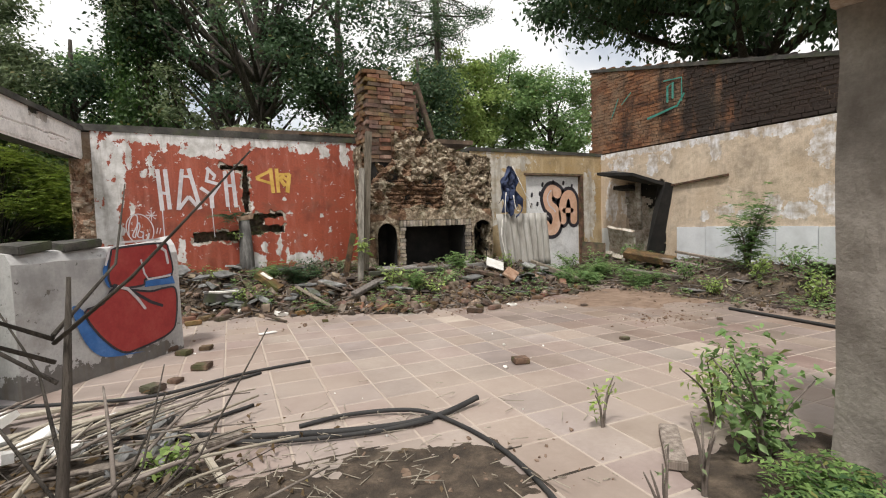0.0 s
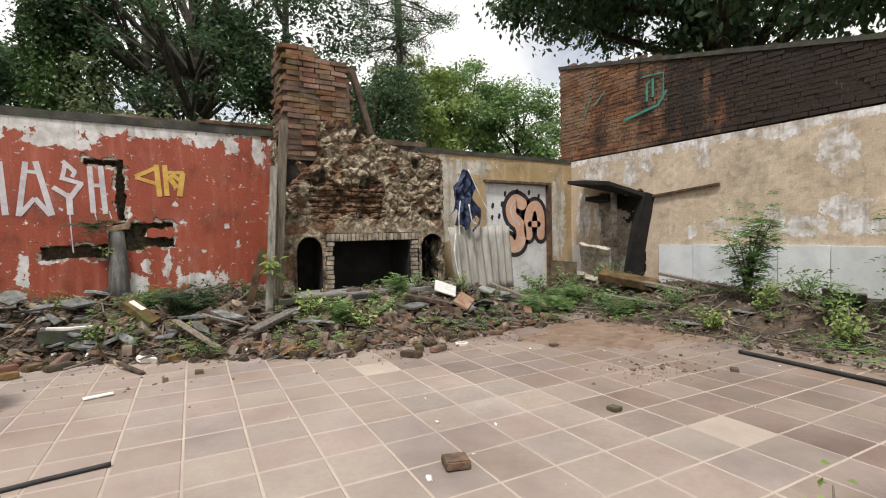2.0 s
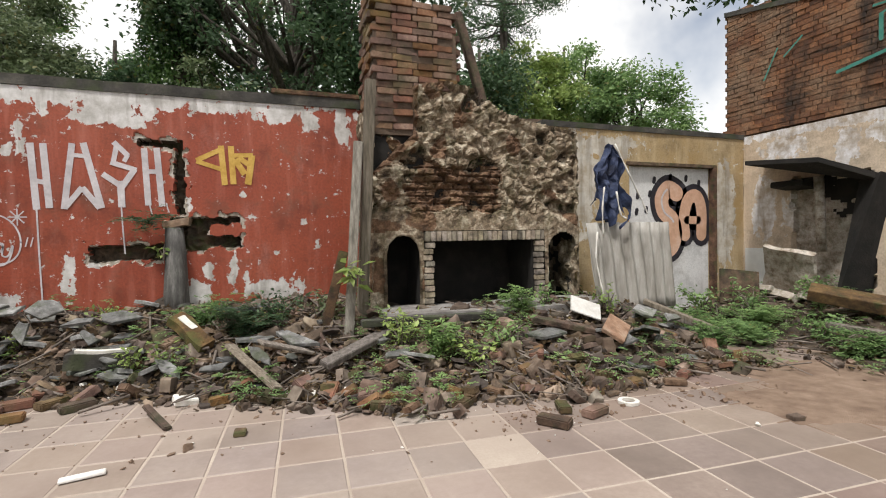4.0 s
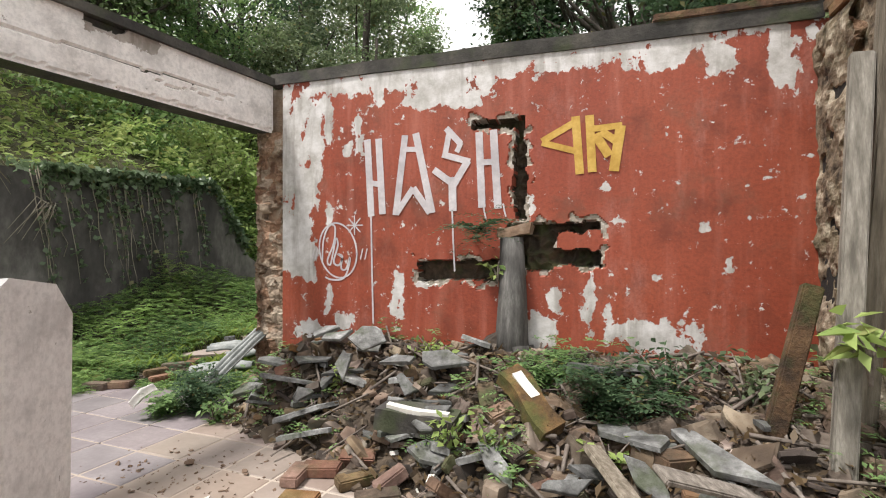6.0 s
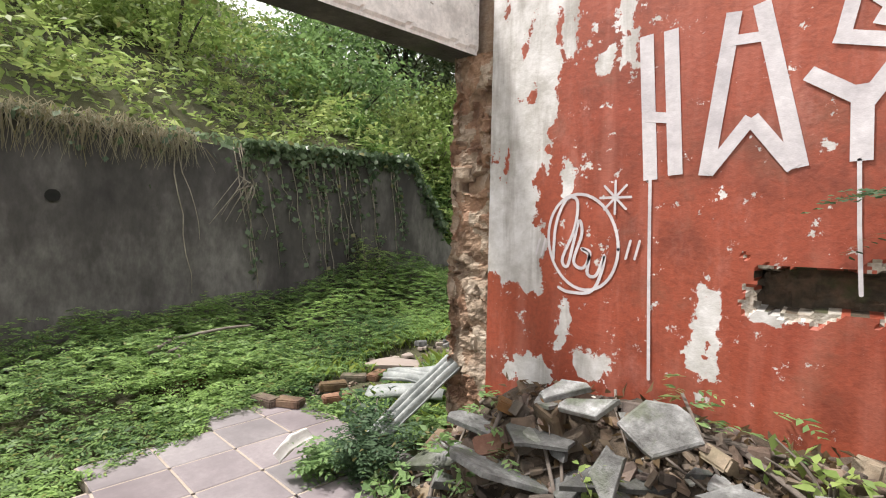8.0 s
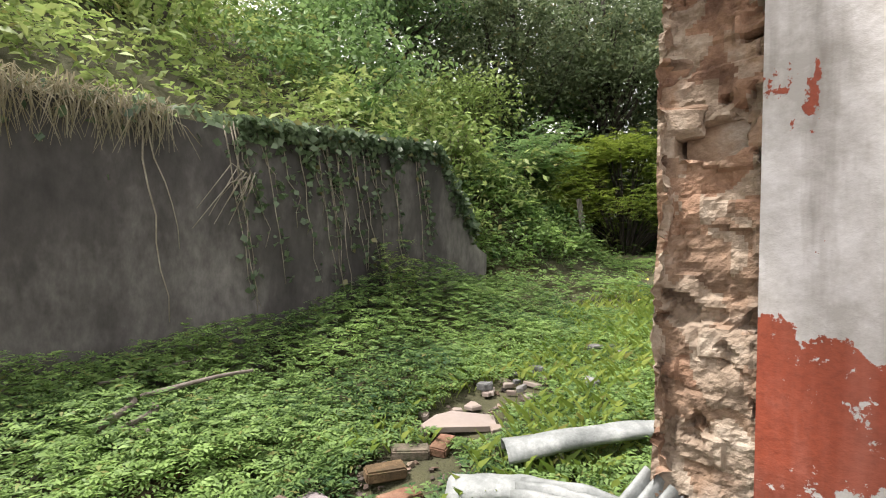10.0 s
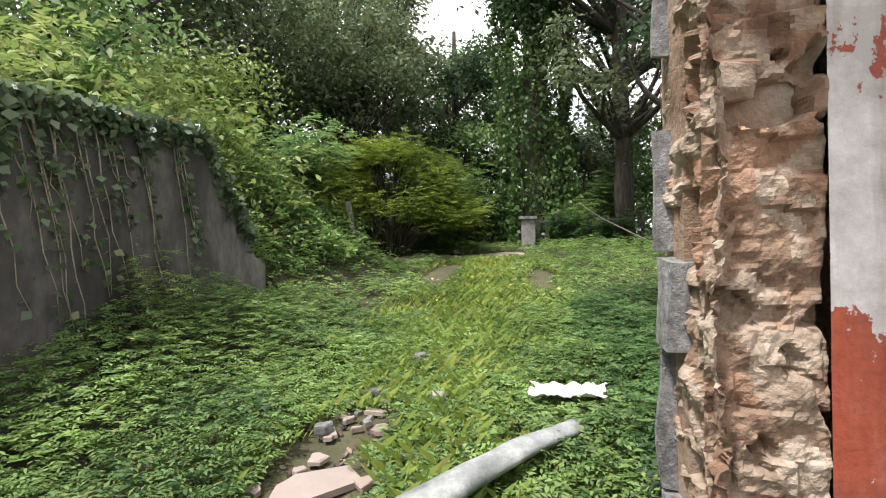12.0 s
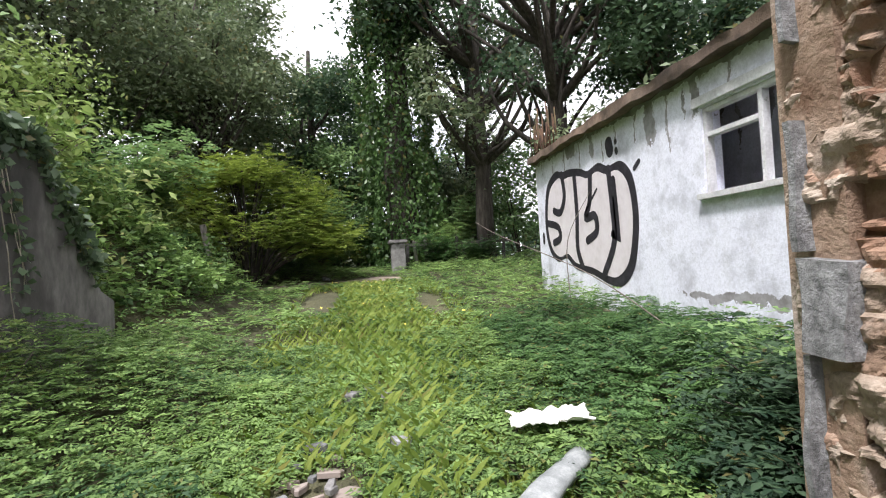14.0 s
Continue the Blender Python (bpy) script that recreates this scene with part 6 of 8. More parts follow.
def crumpled(name, ln, w, amp, mat, seed):
    """A flat, creased sheet with a torn outline."""
    V, F = [], []
    for j in range(25):
        for i in range(13):
            u, v = j / 24 - 0.5, i / 12 - 0.5
            e = 1 + 0.35 * n3(u * 5, v * 5, seed)
            V.append((u * ln * e, v * w * e, amp * (abs(n3(u * 7, v * 5, seed + 2)) + 0.5 * abs(n3(u * 17, v * 13, seed)))))
    for j in range(24):
        for i in range(12):
            F.append((j * 13 + i, j * 13 + i + 1, (j + 1) * 13 + i + 1, (j + 1) * 13 + i))
    return mesh(name, V, F, mat)


rag = thing("white_rag", "crumpled white plastic sheet lying on the undergrowth", "plastic sheet", me=crumpled("white_rag", 0.46, 0.2, 0.05, M_whiteplas, 3), at=pose(-2.05, 10.1, ground_z(-2.05, 10.1) + 0.2, 3, -3, -12))
rag.modifiers.new("thick", "SOLIDIFY").thickness = 0.006
thing("white_rag", "small white scrap among weeds by the tiles", "scrap", me=bent_sheet("white_rag", 0.2, 0.08, 0.03, M_whiteplas, 1), at=pose(-2.3, 7.35, 0.12, 20, -30, 70))
for i, (x, y, k, mm) in enumerate(((-2.92, 10.3, 0.9, 1), (-3.22, 11.2, 0.8, 0), (-2.95, 11.15, 0.6, 0), (-3.42, 10.35, 0.8, 1), (-3.56, 9.75, 0.7, 1), (-3.3, 9.9, 0.5, 0), (-3.1, 11.3, 0.5, 0), (-4.1, 20.5, 1.0, 1), (-4.39, 8.43, 0.7, 0), (-3.4, 10.0, 0.35, 1), (-3.5, 10.15, 0.3, 1))):
    ob = thing("stone_slab", "pale flat stone lying in the grass", "stone", "stones in the grass", me=mesh("stone_slab", *chunk_vf(0.24, 0.17, 0.07, 70 + i, 8), M_slabgrey if mm else M_conc), at=pose(x, y, ground_z(x, y) + 0.07, 4, 6, 50 * i))
    ob.scale = (k, k, k)
# broken paving where the tiled path ends
big = thing("paving_slab", "broken mauve paving slab lying flat in the grass", "paving", "paving fragments", me=mesh("paving_slab", *chunk_vf(0.62, 0.36, 0.04, 141, 6), M_tile), at=pose(-3.37, 9.22, ground_z(-3.37, 9.22) + 0.045, 2, 3, 60))
for i in range(16):
    x = -3.42 + 0.2 * rng.normal() + 0.25 * (i % 4 - 1.5) * 0.3
    y = 9.75 + 0.28 * rng.normal()
    ob = thing("paving_fragment", "pale mauve broken paving fragment lying on bare earth", "paving", "paving fragments", me=mesh("paving_fragment", *chunk_vf(0.2, 0.15, 0.03, 120 + i, 5), M_tile), at=pose(x, y, ground_z(x, y) + 0.03, rng.normal(0, 4), rng.normal(0, 4), 67 * i))
    k = rng.uniform(0.35, 1.1)
    ob.scale = (k, k, 1)
crumbs = []
for k in range(260):
    x, y = (-3.42 + rng.normal(0, 0.25), 9.75 + rng.normal(0, 0.35)) if k < 150 else (-3.2 + rng.normal(0, 0.3), 8.5 + rng.normal(0, 0.25))
    sz = 0.012 + rng.exponential(0.018)
    crumbs.append((k % 6, tilt_pose(x, y, max(ground_z(x, y), 0) + sz * 0.2, 20) @ Matrix.Scale(sz, 4)))
thing("grit", "crumbs of brick and mortar on bare earth", "grit", kind="stuff", me=mesh("grit", *scatter_vf(small, crumbs), M_rubble))
for i, (x, y, rz) in enumerate(((-3.22, 8.0, 25), (-3.38, 7.9, 10), (-3.05, 8.3, 70), (-3.36, 8.72, 40), (-3.27, 8.9, 110), (-3.3, 8.45, 60), (-4.2, 7.7, 30), (-3.95, 7.5, 100), (-4.0, 8.35, 30))):
    thing("loose_brick", "orange brick lying at the edge of the tiled path", "brick", "bricks by the path", me=bricks[i % 4], at=pose(x, y, max(0, rest_z(x, y)) + 0.03, 0, 0, rz))
for i, (a, b, r) in enumerate((((-5.23, 7.67, 0.3), (-5.23, 8.45, 0.34), 0.014), ((-4.82, 7.79, 0.28), (-4.57, 8.41, 0.36), 0.018), ((-4.55, 7.48, 0.24), (-4.86, 7.74, 0.28), 0.03), ((-4.46, 7.55, 0.22), (-4.63, 7.79, 0.27), 0.026), ((-4.54, 7.48, 0.2), (-4.3, 7.65, 0.22), 0.016))):
    mid = ((a[0] + b[0]) / 2 + 0.05, (a[1] + b[1]) / 2 + 0.08, (a[2] + b[2]) / 2 + 0.03)
    ln = smooth_line([a, mid, b], 5)
    thing("fallen_branch", "bleached grey fallen branch in the undergrowth", "branch", "fallen branches", me=tubes("fallen_branch", [(ln, list(np.linspace(r, r * 0.6, len(ln))))], M_twig, 7))

# heap of sticks and debris beside the entrance
def ground_rubble():
    sp = []
    for k in range(420):
        x, y = rng.uniform(-2.2, -0.5), rng.uniform(0.9, 3.3)
        sz = min(0.2, 0.03 + rng.exponential(0.05))
        sp.append((k % 6, tilt_pose(x, y, 0.03 + sz * 0.15 + 0.1 * max(0, -x - 1.0), 22) @ Matrix.Scale(sz, 4)))
    return scatter_vf(small, sp)


def stick_heap_z(x, y):
    r = math.hypot((x + 1.35) / 1.15, (y - 2.0) / 1.35) + 0.25 * n3(x * 2, y * 2)
    return 0.16 * (1 - sstep(0.2, 1.0, r)) + 0.03 * n3(x * 6, y * 6) * (r < 0.95) - 0.006 - 0.02 * (r > 1)


def loose_dirt_z(x, y):
    r = math.hypot((x - 0.25) / 1.0, (y - 1.75) / 0.55) + 0.55 * n3(x * 2.5, y * 2.5, 4)
    return 0.012 * (1 - sstep(0.3, 1.0, r)) + 0.006 * n3(x * 12, y * 12) * (r < 0.8) - 0.004 - 0.01 * (r > 0.95)


def corner_dirt_z(x, y):
    r = math.hypot((x - 5.7) / 1.5, (y - 4.9) / 1.1) + 0.5 * n3(x * 1.6, y * 1.6, 9)
    return 0.012 * (1 - sstep(0.35, 1.0, r)) + 0.004 * n3(x * 9, y * 9) * (r < 0.8) - 0.004 - 0.01 * (r > 0.95)


thing("rubble_heap", "low heap of dark soil and debris under the sticks", "rubble heap", kind="stuff", me=sheet_over("rubble_heap", -2.6, -0.1, 0.5, 3.5, 0.06, stick_heap_z, M_soil))
thing("loose_dirt", "scatter of loose grey-brown grit on the tiles", "dirt", kind="stuff", me=sheet_over("loose_dirt", -0.9, 1.5, 1.0, 2.6, 0.03, loose_dirt_z, M_soil))
thing("loose_dirt", "reddish earth spread over the tiles in the corner", "dirt", kind="stuff", me=sheet_over("loose_dirt", 3.9, 7.6, 3.5, 6.4, 0.05, corner_dirt_z, M_dirtred))
def pillar_dirt_z(x, y):
    r = math.hypot((x - 2.15) / 0.75, (y - 0.75) / 0.6) + 0.45 * n3(x * 2.5, y * 2.5, 6)
    return 0.03 * (1 - sstep(0.3, 1.0, r)) + 0.008 * n3(x * 10, y * 10) * (r < 0.85) - 0.004 - 0.01 * (r > 0.95)


thing("loose_dirt", "dark soil gathered at the foot of the pillar", "dirt", kind="stuff", me=sheet_over("loose_dirt", 1.2, 3.2, -0.1, 1.7, 0.04, pillar_dirt_z, M_soil))
thing("small_rubble", "grey rubble and plaster lumps heaped by the entrance", "rubble", kind="stuff", me=mesh("small_rubble", *ground_rubble(), M_slabgrey))
litter = []
for k in range(700):
    x, y = rng.normal(-0.4, 0.8), rng.normal(1.7, 0.6)
    a = rng.uniform(0, 6.28)
    l = rng.uniform(0.03, 0.16)
    z = 0.006 + rng.uniform(0, 0.03)
    litter.append(([(x, y, z), (x + l * math.cos(a), y + l * math.sin(a), z + rng.uniform(-0.002, 0.02))], 0.003))
thing("twig_litter", "dry twigs, straw and leaf crumbs on the floor", "litter", kind="stuff", me=tubes("twig_litter", litter, M_vine, 3))
for k in range(26):
    x, y = rng.normal(-1.15, 0.35), rng.normal(2.2, 0.55)
    a, l, r = rng.normal(0.55, 0.6), rng.uniform(0.7, 1.7), rng.uniform(0.006, 0.016)
    z0, z1 = rng.uniform(0.03, 0.15), rng.uniform(0.03, 0.4)
    p0 = Vector((x - l / 2 * math.cos(a), y - l / 2 * math.sin(a), z0))
    p1 = Vector((x + l / 2 * math.cos(a), y + l / 2 * math.sin(a), z1))
    mid = (p0 + p1) / 2 + Vector((rng.normal(0, 0.06), rng.normal(0, 0.06), 0.05))
    ln = smooth_line([p0, mid, p1], 4)
    thing("dry_stick", "dry grey stick in a heap of sticks", "stick", "heap of sticks", me=tubes("dry_stick", [(ln, list(np.linspace(r, r * 0.5, len(ln))))], M_twig, 6))

for k in range(22):
    x, y = rng.normal(-1.15, 0.35), rng.normal(2.6, 0.4)
    a, l, r = rng.normal(0.45, 0.5), rng.uniform(0.5, 1.4), rng.uniform(0.005, 0.012)
    z = max(0.0, stick_heap_z(x, y)) + rng.uniform(0.02, 0.12)
    ln = [Vector((x + s * l * math.cos(a), y + s * l * math.sin(a), z + 0.12 * s + 0.02 * math.sin(9 * s))) for s in (-0.5, -0.2, 0.1, 0.5)]
    thing("dry_stick", "bleached pale stick in a heap of sticks", "stick", "heap of sticks", me=tubes("dry_stick", [(ln, [r, r, r * 0.9, r * 0.7])], M_vine, 6))
for i, (x, y, k) in enumerate(((-1.25, 2.5, 1.0), (-1.12, 2.75, 0.8), (-1.4, 3.05, 1.1), (-1.55, 3.6, 1.2), (-1.0, 2.62, 0.7), (-1.3, 2.85, 0.6), (-0.85, 2.95, 0.5))):
    thing("plaster_lump", "white broken plaster lump among the sticks", "plaster", "plaster by the sticks", me=mesh("plaster_lump", *chunk_vf(0.26 * k, 0.18 * k, 0.06, 200 + i, 6), M_whiteplas), at=pose(x, y, max(0.0, stick_heap_z(x, y)) + 0.07, rng.normal(0, 20), rng.normal(0, 20), 50 * i))
for x, y, ln, w, a in ((-1.35, 3.75, 1.0, 0.06, 8), (-1.05, 3.2, 0.9, 0.09, 22), (-1.5, 3.3, 1.2, 0.11, 15), (-0.36, 2.45, 0.72, 0.035, 100)):
    plank(x, y, max(0.0, stick_heap_z(x, y)) + 0.05, ln, w, 0.025, 3, 2, a, M_vine, "bleached pale batten among the sticks")

# ---------------- plants ----------------
def leaf_array(c, size, up=0.5, slim=0.45, droop=0.0, r=rng):
    """Folded leaf blades at the points c (n, 3), facing mostly upwards for up near 1."""
    n = len(c)
    size = np.broadcast_to(size, (n,)) * r.uniform(0.65, 1.35, n)
    a = r.uniform(0, 2 * np.pi, n)
    tilt = r.normal(-droop, 0.5, n)
    d = np.stack([np.cos(a) * np.cos(tilt), np.sin(a) * np.cos(tilt), np.sin(tilt)], 1)
    rnd = r.normal(0, 1, (n, 3))
    rnd /= np.linalg.norm(rnd, axis=1, keepdims=True)
    nrm = rnd * (1 - up) + np.array([0, 0, 1.0]) * up
    s = np.cross(d, nrm)
    s /= np.linalg.norm(s, axis=1, keepdims=True) + 1e-6
    nn = np.cross(s, d)
    L = size[:, None]
    q = np.empty((n, 4, 3))
    q[:, 0] = c
    q[:, 1] = c + d * L * 0.45 + s * L * slim * 0.5 + nn * L * 0.12
    q[:, 2] = c + d * L
    q[:, 3] = c + d * L * 0.45 - s * L * slim * 0.5 + nn * L * 0.12
    return q


def sprays(c, stem, per, size, up=0.6, slim=0.4, r=rng):
    """Feathered sprays: per leaflets in pairs along a short arched stem at each point c."""
    n = len(c)
    a = r.uniform(0, 2 * np.pi, n)
    lift = r.uniform(-0.1, 0.5, n)
    d = np.stack([np.cos(a) * np.cos(lift), np.sin(a) * np.cos(lift), np.sin(lift)], 1)
    side = np.stack([-np.sin(a), np.cos(a), np.zeros(n)], 1)
    out = []
    k = per // 2
    for i in range(k):
        t = (i + 0.6) / k
        base = c + d * stem * t - np.array([0, 0, 1.0]) * (stem * 0.35 * t * t)
        for sg in (1, -1):
            L = size * (1.1 - 0.5 * t) * r.uniform(0.8, 1.2, (n, 1))
            o = side * sg * 0.8 + d * 0.5
            w = d * 0.5 - side * sg * 0.3
            z = r.normal(0, 0.12, (n, 1)) * np.array([0, 0, 1.0])
            q = np.empty((n, 4, 3))
            q[:, 0] = base
            q[:, 1] = base + (o * 0.45 + w * slim) * L + z * L
            q[:, 2] = base + o * L + z * L - np.array([0, 0, 0.15]) * L
            q[:, 3] = base + (o * 0.5 - w * slim * 0.6) * L + z * L
            out.append(q)
    return np.concatenate(out)


def in_ball(n, r=rng, hollow=0.55):
    v = r.normal(0, 1, (n, 3))
    v /= np.linalg.norm(v, axis=1, keepdims=True)
    return v * (hollow + (1 - hollow) * r.uniform(0, 1, (n, 1)) ** 0.6)


def tree(name, label, x, y, h, rad, crowns, leaf, mat, per=170, size=0.16, lean=(0, 0), limbs=14, bark=None, clump=0.75, droop=0.2, cat="tree", group="woodland trees"):
    """A tapered trunk with limbs that end in clumps of leaves; crowns are (dx, dy, z, rx, ry, rz, clumps)."""
    z0 = ground_z(x, y) - 0.1
    t = thing(name, label, cat, group, at=pose(x, y, z0))
    pts = [(lean[0] * k * k * h + 0.12 * n3(x, k * 4) * h * 0.1, lean[1] * k * k * h + 0.12 * n3(y, k * 4) * h * 0.1, k * h) for k in np.linspace(0, 1, 9)]
    lines = [(pts, list(np.linspace(rad, rad * 0.25, 9)))]
    cl = []
    for dx, dy, cz, rx, ry, rz, n in crowns:
        cl.append(in_ball(n) * np.array([rx, ry, rz]) + np.array([dx, dy, cz]))
    cl = np.concatenate(cl)
    for i in rng.permutation(len(cl))[:limbs]:
        tip = Vector(cl[i])
        k = min(0.92, max(0.25, (tip.z - 0.9) / h * 0.85))
        b = Vector(pts[int(k * 8)])
        mid = (b + tip) / 2 + Vector((rng.normal(0, 0.25), rng.normal(0, 0.25), -0.15))
        ln = smooth_line([b, mid, tip], 4)
        lines.append((ln, list(np.linspace(rad * 0.38, 0.02, len(ln)))))
    part("trunk", tubes("trunk", lines, bark or M_bark, 7), t)
    k = len(cl)
    cs = np.repeat(cl, per, 0) + rng.normal(0, 1, (k * per, 3)) * np.array([clump, clump, clump * 0.6]) * rng.uniform(0.6, 1.2, (k, 1)).repeat(per, 0) * 0.6
    part("crown", quads("crown", leaf_array(cs, size, 0.45, 0.5, droop), mat), t)
    return t


def shrub(name, label, x, y, z, r, h, n, size, mat, stems=7, cat="shrub", group="undergrowth shrubs", spray=False, wood=None):
    t = thing(name, label, cat, group, at=pose(x, y, z))
    lines, pts = [], []
    for k in range(stems):
        a = rng.uniform(0, 6.28)
        q = Vector((math.cos(a) * r * rng.uniform(0.3, 0.9), math.sin(a) * r * rng.uniform(0.3, 0.9), h * rng.uniform(0.6, 1.0)))
        ln = smooth_line([(0, 0, -0.05), (q.x * 0.3, q.y * 0.3, q.z * 0.55), q], 5)
        lines.append((ln, list(np.linspace(0.012 * (0.5 + h), 0.003, len(ln)))))
        pts += [np.array(p) for p in ln[3:]]
    tagged(part("stem", tubes("stem", lines, wood or M_twig, 5), t), kind="stuff")
    base = np.array(pts)[rng.integers(0, len(pts), n)] + rng.normal(0, 1, (n, 3)) * np.array([r, r, h]) * 0.13
    base[:, 2] = np.maximum(base[:, 2], 0.01)
    q = sprays(base, size * 2.2, 8, size, 0.6) if spray else leaf_array(base, size, 0.6, 0.5, 0.2)
    part("foliage", quads("foliage", q, mat), t)
    return t


def zs(x, y):
    return np.array([ground_z(a, b) for a, b in zip(x, y)])


def veg_height(x, y):
    """How tall the undergrowth stands: low along the trodden line, taller by the walls."""
    a = np.clip(np.abs(x + 3.0) / 2.2, 0.12, 1.0)
    n = np.array([0.65 + 0.7 * n3(p * 1.1, q * 1.1, 3) for p, q in zip(x, y)])
    right = np.clip((x + 2.0) / 1.0, 0, 1) * np.clip((14 - y) / 4, 0, 1)
    wall = np.clip((-4.4 - x) / 1.1, 0, 1) * np.clip((13 - y) / 1.5, 0, 1) * np.clip((y - 8.0) / 1.5, 0.6, 1.7)
    return np.clip(0.42 * a * n + 0.05 + 0.16 * right + 0.3 * wall, 0.04, 0.85)


def bare(x, y):
    """Trodden or tiled ground with no growth."""
    b = (np.abs(y - 19.5) < 0.85) & (x < -2.2) & (x > -9)
    b |= (np.hypot((x + 3.42 - 0.25 * (y - 9.7)) / 0.24, (y - 9.7) / 0.5) < 1) | (np.hypot((x + 3.2) / 0.3, (y - 8.55) / 0.35) < 1)
    b |= np.hypot((x - -3.37) / 0.35, (y - 9.22) / 0.3) < 1
    b |= (np.hypot((x + 2.0) / 0.25, (y - 15.6) / 1.4) < 1) | (np.hypot((x + 3.9) / 0.35, (y - 16.4) / 1.6) < 1)
    b |= (x > -3.7) & (x < -1.9) & (y < 8.2) & np.array([tile_there(p, q) for p, q in zip(x, y)])
    return b


def patch(n, x0, x1, y0, y1):
    x, y = rng.uniform(x0, x1, n), rng.uniform(y0, y1, n)
    ok = ~bare(x, y)
    ok &= ~((x > -1.95) & (y < 8.6)) & ~((x > 0.3) & (y > 9.6) & (y < 16.5)) & ~((x < -5.7) & (y < 12.2))
    return x[ok], y[ok]


near_x, near_y = patch(24000, -5.7, 0.36, 7.2, 13.0)
hh = veg_height(near_x, near_y)
zz = zs(near_x, near_y)
c = np.stack([near_x, near_y, zz + hh * rng.uniform(0.35, 1.0, len(near_x)) ** 0.7], 1)
# growth east of about x = -1.75 gets the darker leaf material
house_side = near_x + 0.35 * np.array([n3(p * 1.3, q * 1.3, 12) for p, q in zip(near_x, near_y)]) > -1.75
thing("undergrowth", "dense low green undergrowth of feathery leaves", "undergrowth", kind="stuff", me=quads("undergrowth", sprays(c[~house_side], 0.11, 8, 0.055), L_ground))
thing("undergrowth", "deep green ferny undergrowth beside the white house", "undergrowth", kind="stuff", me=quads("undergrowth", sprays(c[house_side], 0.14, 10, 0.06), L_fern))
x, y = patch(16000, -5.7, -2.2, 2.0, 8.6)
ok = (x < -2.3) | (y > 8.1)
x, y = x[ok], y[ok]
hh = 0.08 + 0.3 * np.clip((-3.2 - x) / 1.5, 0, 1) * np.array([0.7 + 0.6 * n3(p, q, 5) for p, q in zip(x, y)]) + 0.22 * np.clip((-4.6 - x) / 1.0, 0, 1)
c = np.stack([x, y, zs(x, y) + hh * rng.uniform(0.3, 1.0, len(x))], 1)
thing("undergrowth", "green undergrowth between the tiled path and the dark wall", "undergrowth", kind="stuff", me=quads("undergrowth", sprays(c, 0.10, 8, 0.05), L_ground))
x, y = patch(15000, -9.0, 4.0, 13.0, 24.0)
c = np.stack([x, y, zs(x, y) + veg_height(x, y) * 1.1 * rng.uniform(0.2, 1.0, len(x))], 1)
thing("undergrowth", "green undergrowth further off under the trees", "undergrowth", kind="stuff", me=quads("undergrowth", sprays(c, 0.16, 6, 0.1), L_ground))
# grass along the trodden line
x, y = patch(15000, -4.3, -1.4, 8.4, 19.0)
ok = rng.random(len(x)) < np.clip(1.25 - np.abs(x + 3.0) / 1.4, 0, 1)
x, y = x[ok], y[ok]
n = len(x)
b = np.stack([x, y, zs(x, y)], 1)
a = rng.uniform(0, 6.28, n)
L = rng.uniform(0.06, 0.2, n)[:, None]
d = np.stack([np.cos(a) * 0.45, np.sin(a) * 0.45, np.ones(n)], 1)
s = np.stack([-np.sin(a), np.cos(a), np.zeros(n)], 1) * 0.006
q = np.stack([b - s, b + s, b + d * L * 0.6 + s * 0.8, b + d * L + np.stack([np.cos(a), np.sin(a), -np.ones(n) * 0.6], 1) * L * 0.25], 1)
thing("grass", "yellowish green grass along the trodden line", "grass", kind="stuff", me=quads("grass", q, L_grass))
flowers = np.stack([rng.normal(-2.9, 0.5, 60), rng.uniform(13, 18, 60), np.zeros(60)], 1)
flowers[:, 2] = zs(flowers[:, 0], flowers[:, 1]) + 0.22
M_yel = surface("small_yellow_petals", (0.5, 0.4, 0.05), (0.65, 0.55, 0.1), (0.75, 0.65, 0.2), 9, 50, 0.7)
thing("flowers", "small yellow flowers in the grass", "flowers", kind="stuff", me=quads("flowers", leaf_array(flowers, 0.045, 0.9, 0.9), M_yel))
thing("dirt_path", "bare trodden earth where a lane crosses", "path", kind="structure", me=sheet_over("dirt_path", -9.0, -2.0, 18.9, 20.2, 0.3, lambda p, q: ground_z(p, q) + 0.02, M_pathsoil))

# hillside and bank
x, y = rng.uniform(-17, -5.9, 26000), rng.uniform(-1, 24, 26000)
gz = zs(x, y)
bump = np.array([max(0.0, n3(p * 0.55, q * 0.55, 2) + 0.25) for p, q in zip(x, y)])
ok = gz > 0.5
c = np.stack([x, y, gz + (0.15 + 1.9 * bump) * rng.uniform(0.1, 1, len(x))], 1)[ok]
# scrub leaves coloured as if sunlit, to brighten the slope
thing("hillside_growth", "tangled green scrub covering the hillside above the wall", "scrub", kind="stuff", me=quads("hillside_growth", np.concatenate([leaf_array(c[::2], 0.16, 0.5, 0.42, 0.25), leaf_array(c[::3] + rng.normal(0, 0.12, c[::3].shape), 0.12, 0.5, 0.5, 0.25), sprays(c[::5], 0.3, 8, 0.12)]), L_hill))
thing("hillside_growth", "pale yellow-green scrub on the hillside above the wall", "scrub", kind="stuff", me=quads("hillside_growth", np.concatenate([leaf_array(c[1::2] + np.array([0, 0, 0.1]), 0.14, 0.5, 0.4, 0.25), sprays(c[1::6], 0.3, 8, 0.11)]), L_light))
x, y = rng.uniform(-8.2, -4.3, 15000), rng.uniform(11.6, 18.5, 15000)
gz = zs(x, y)
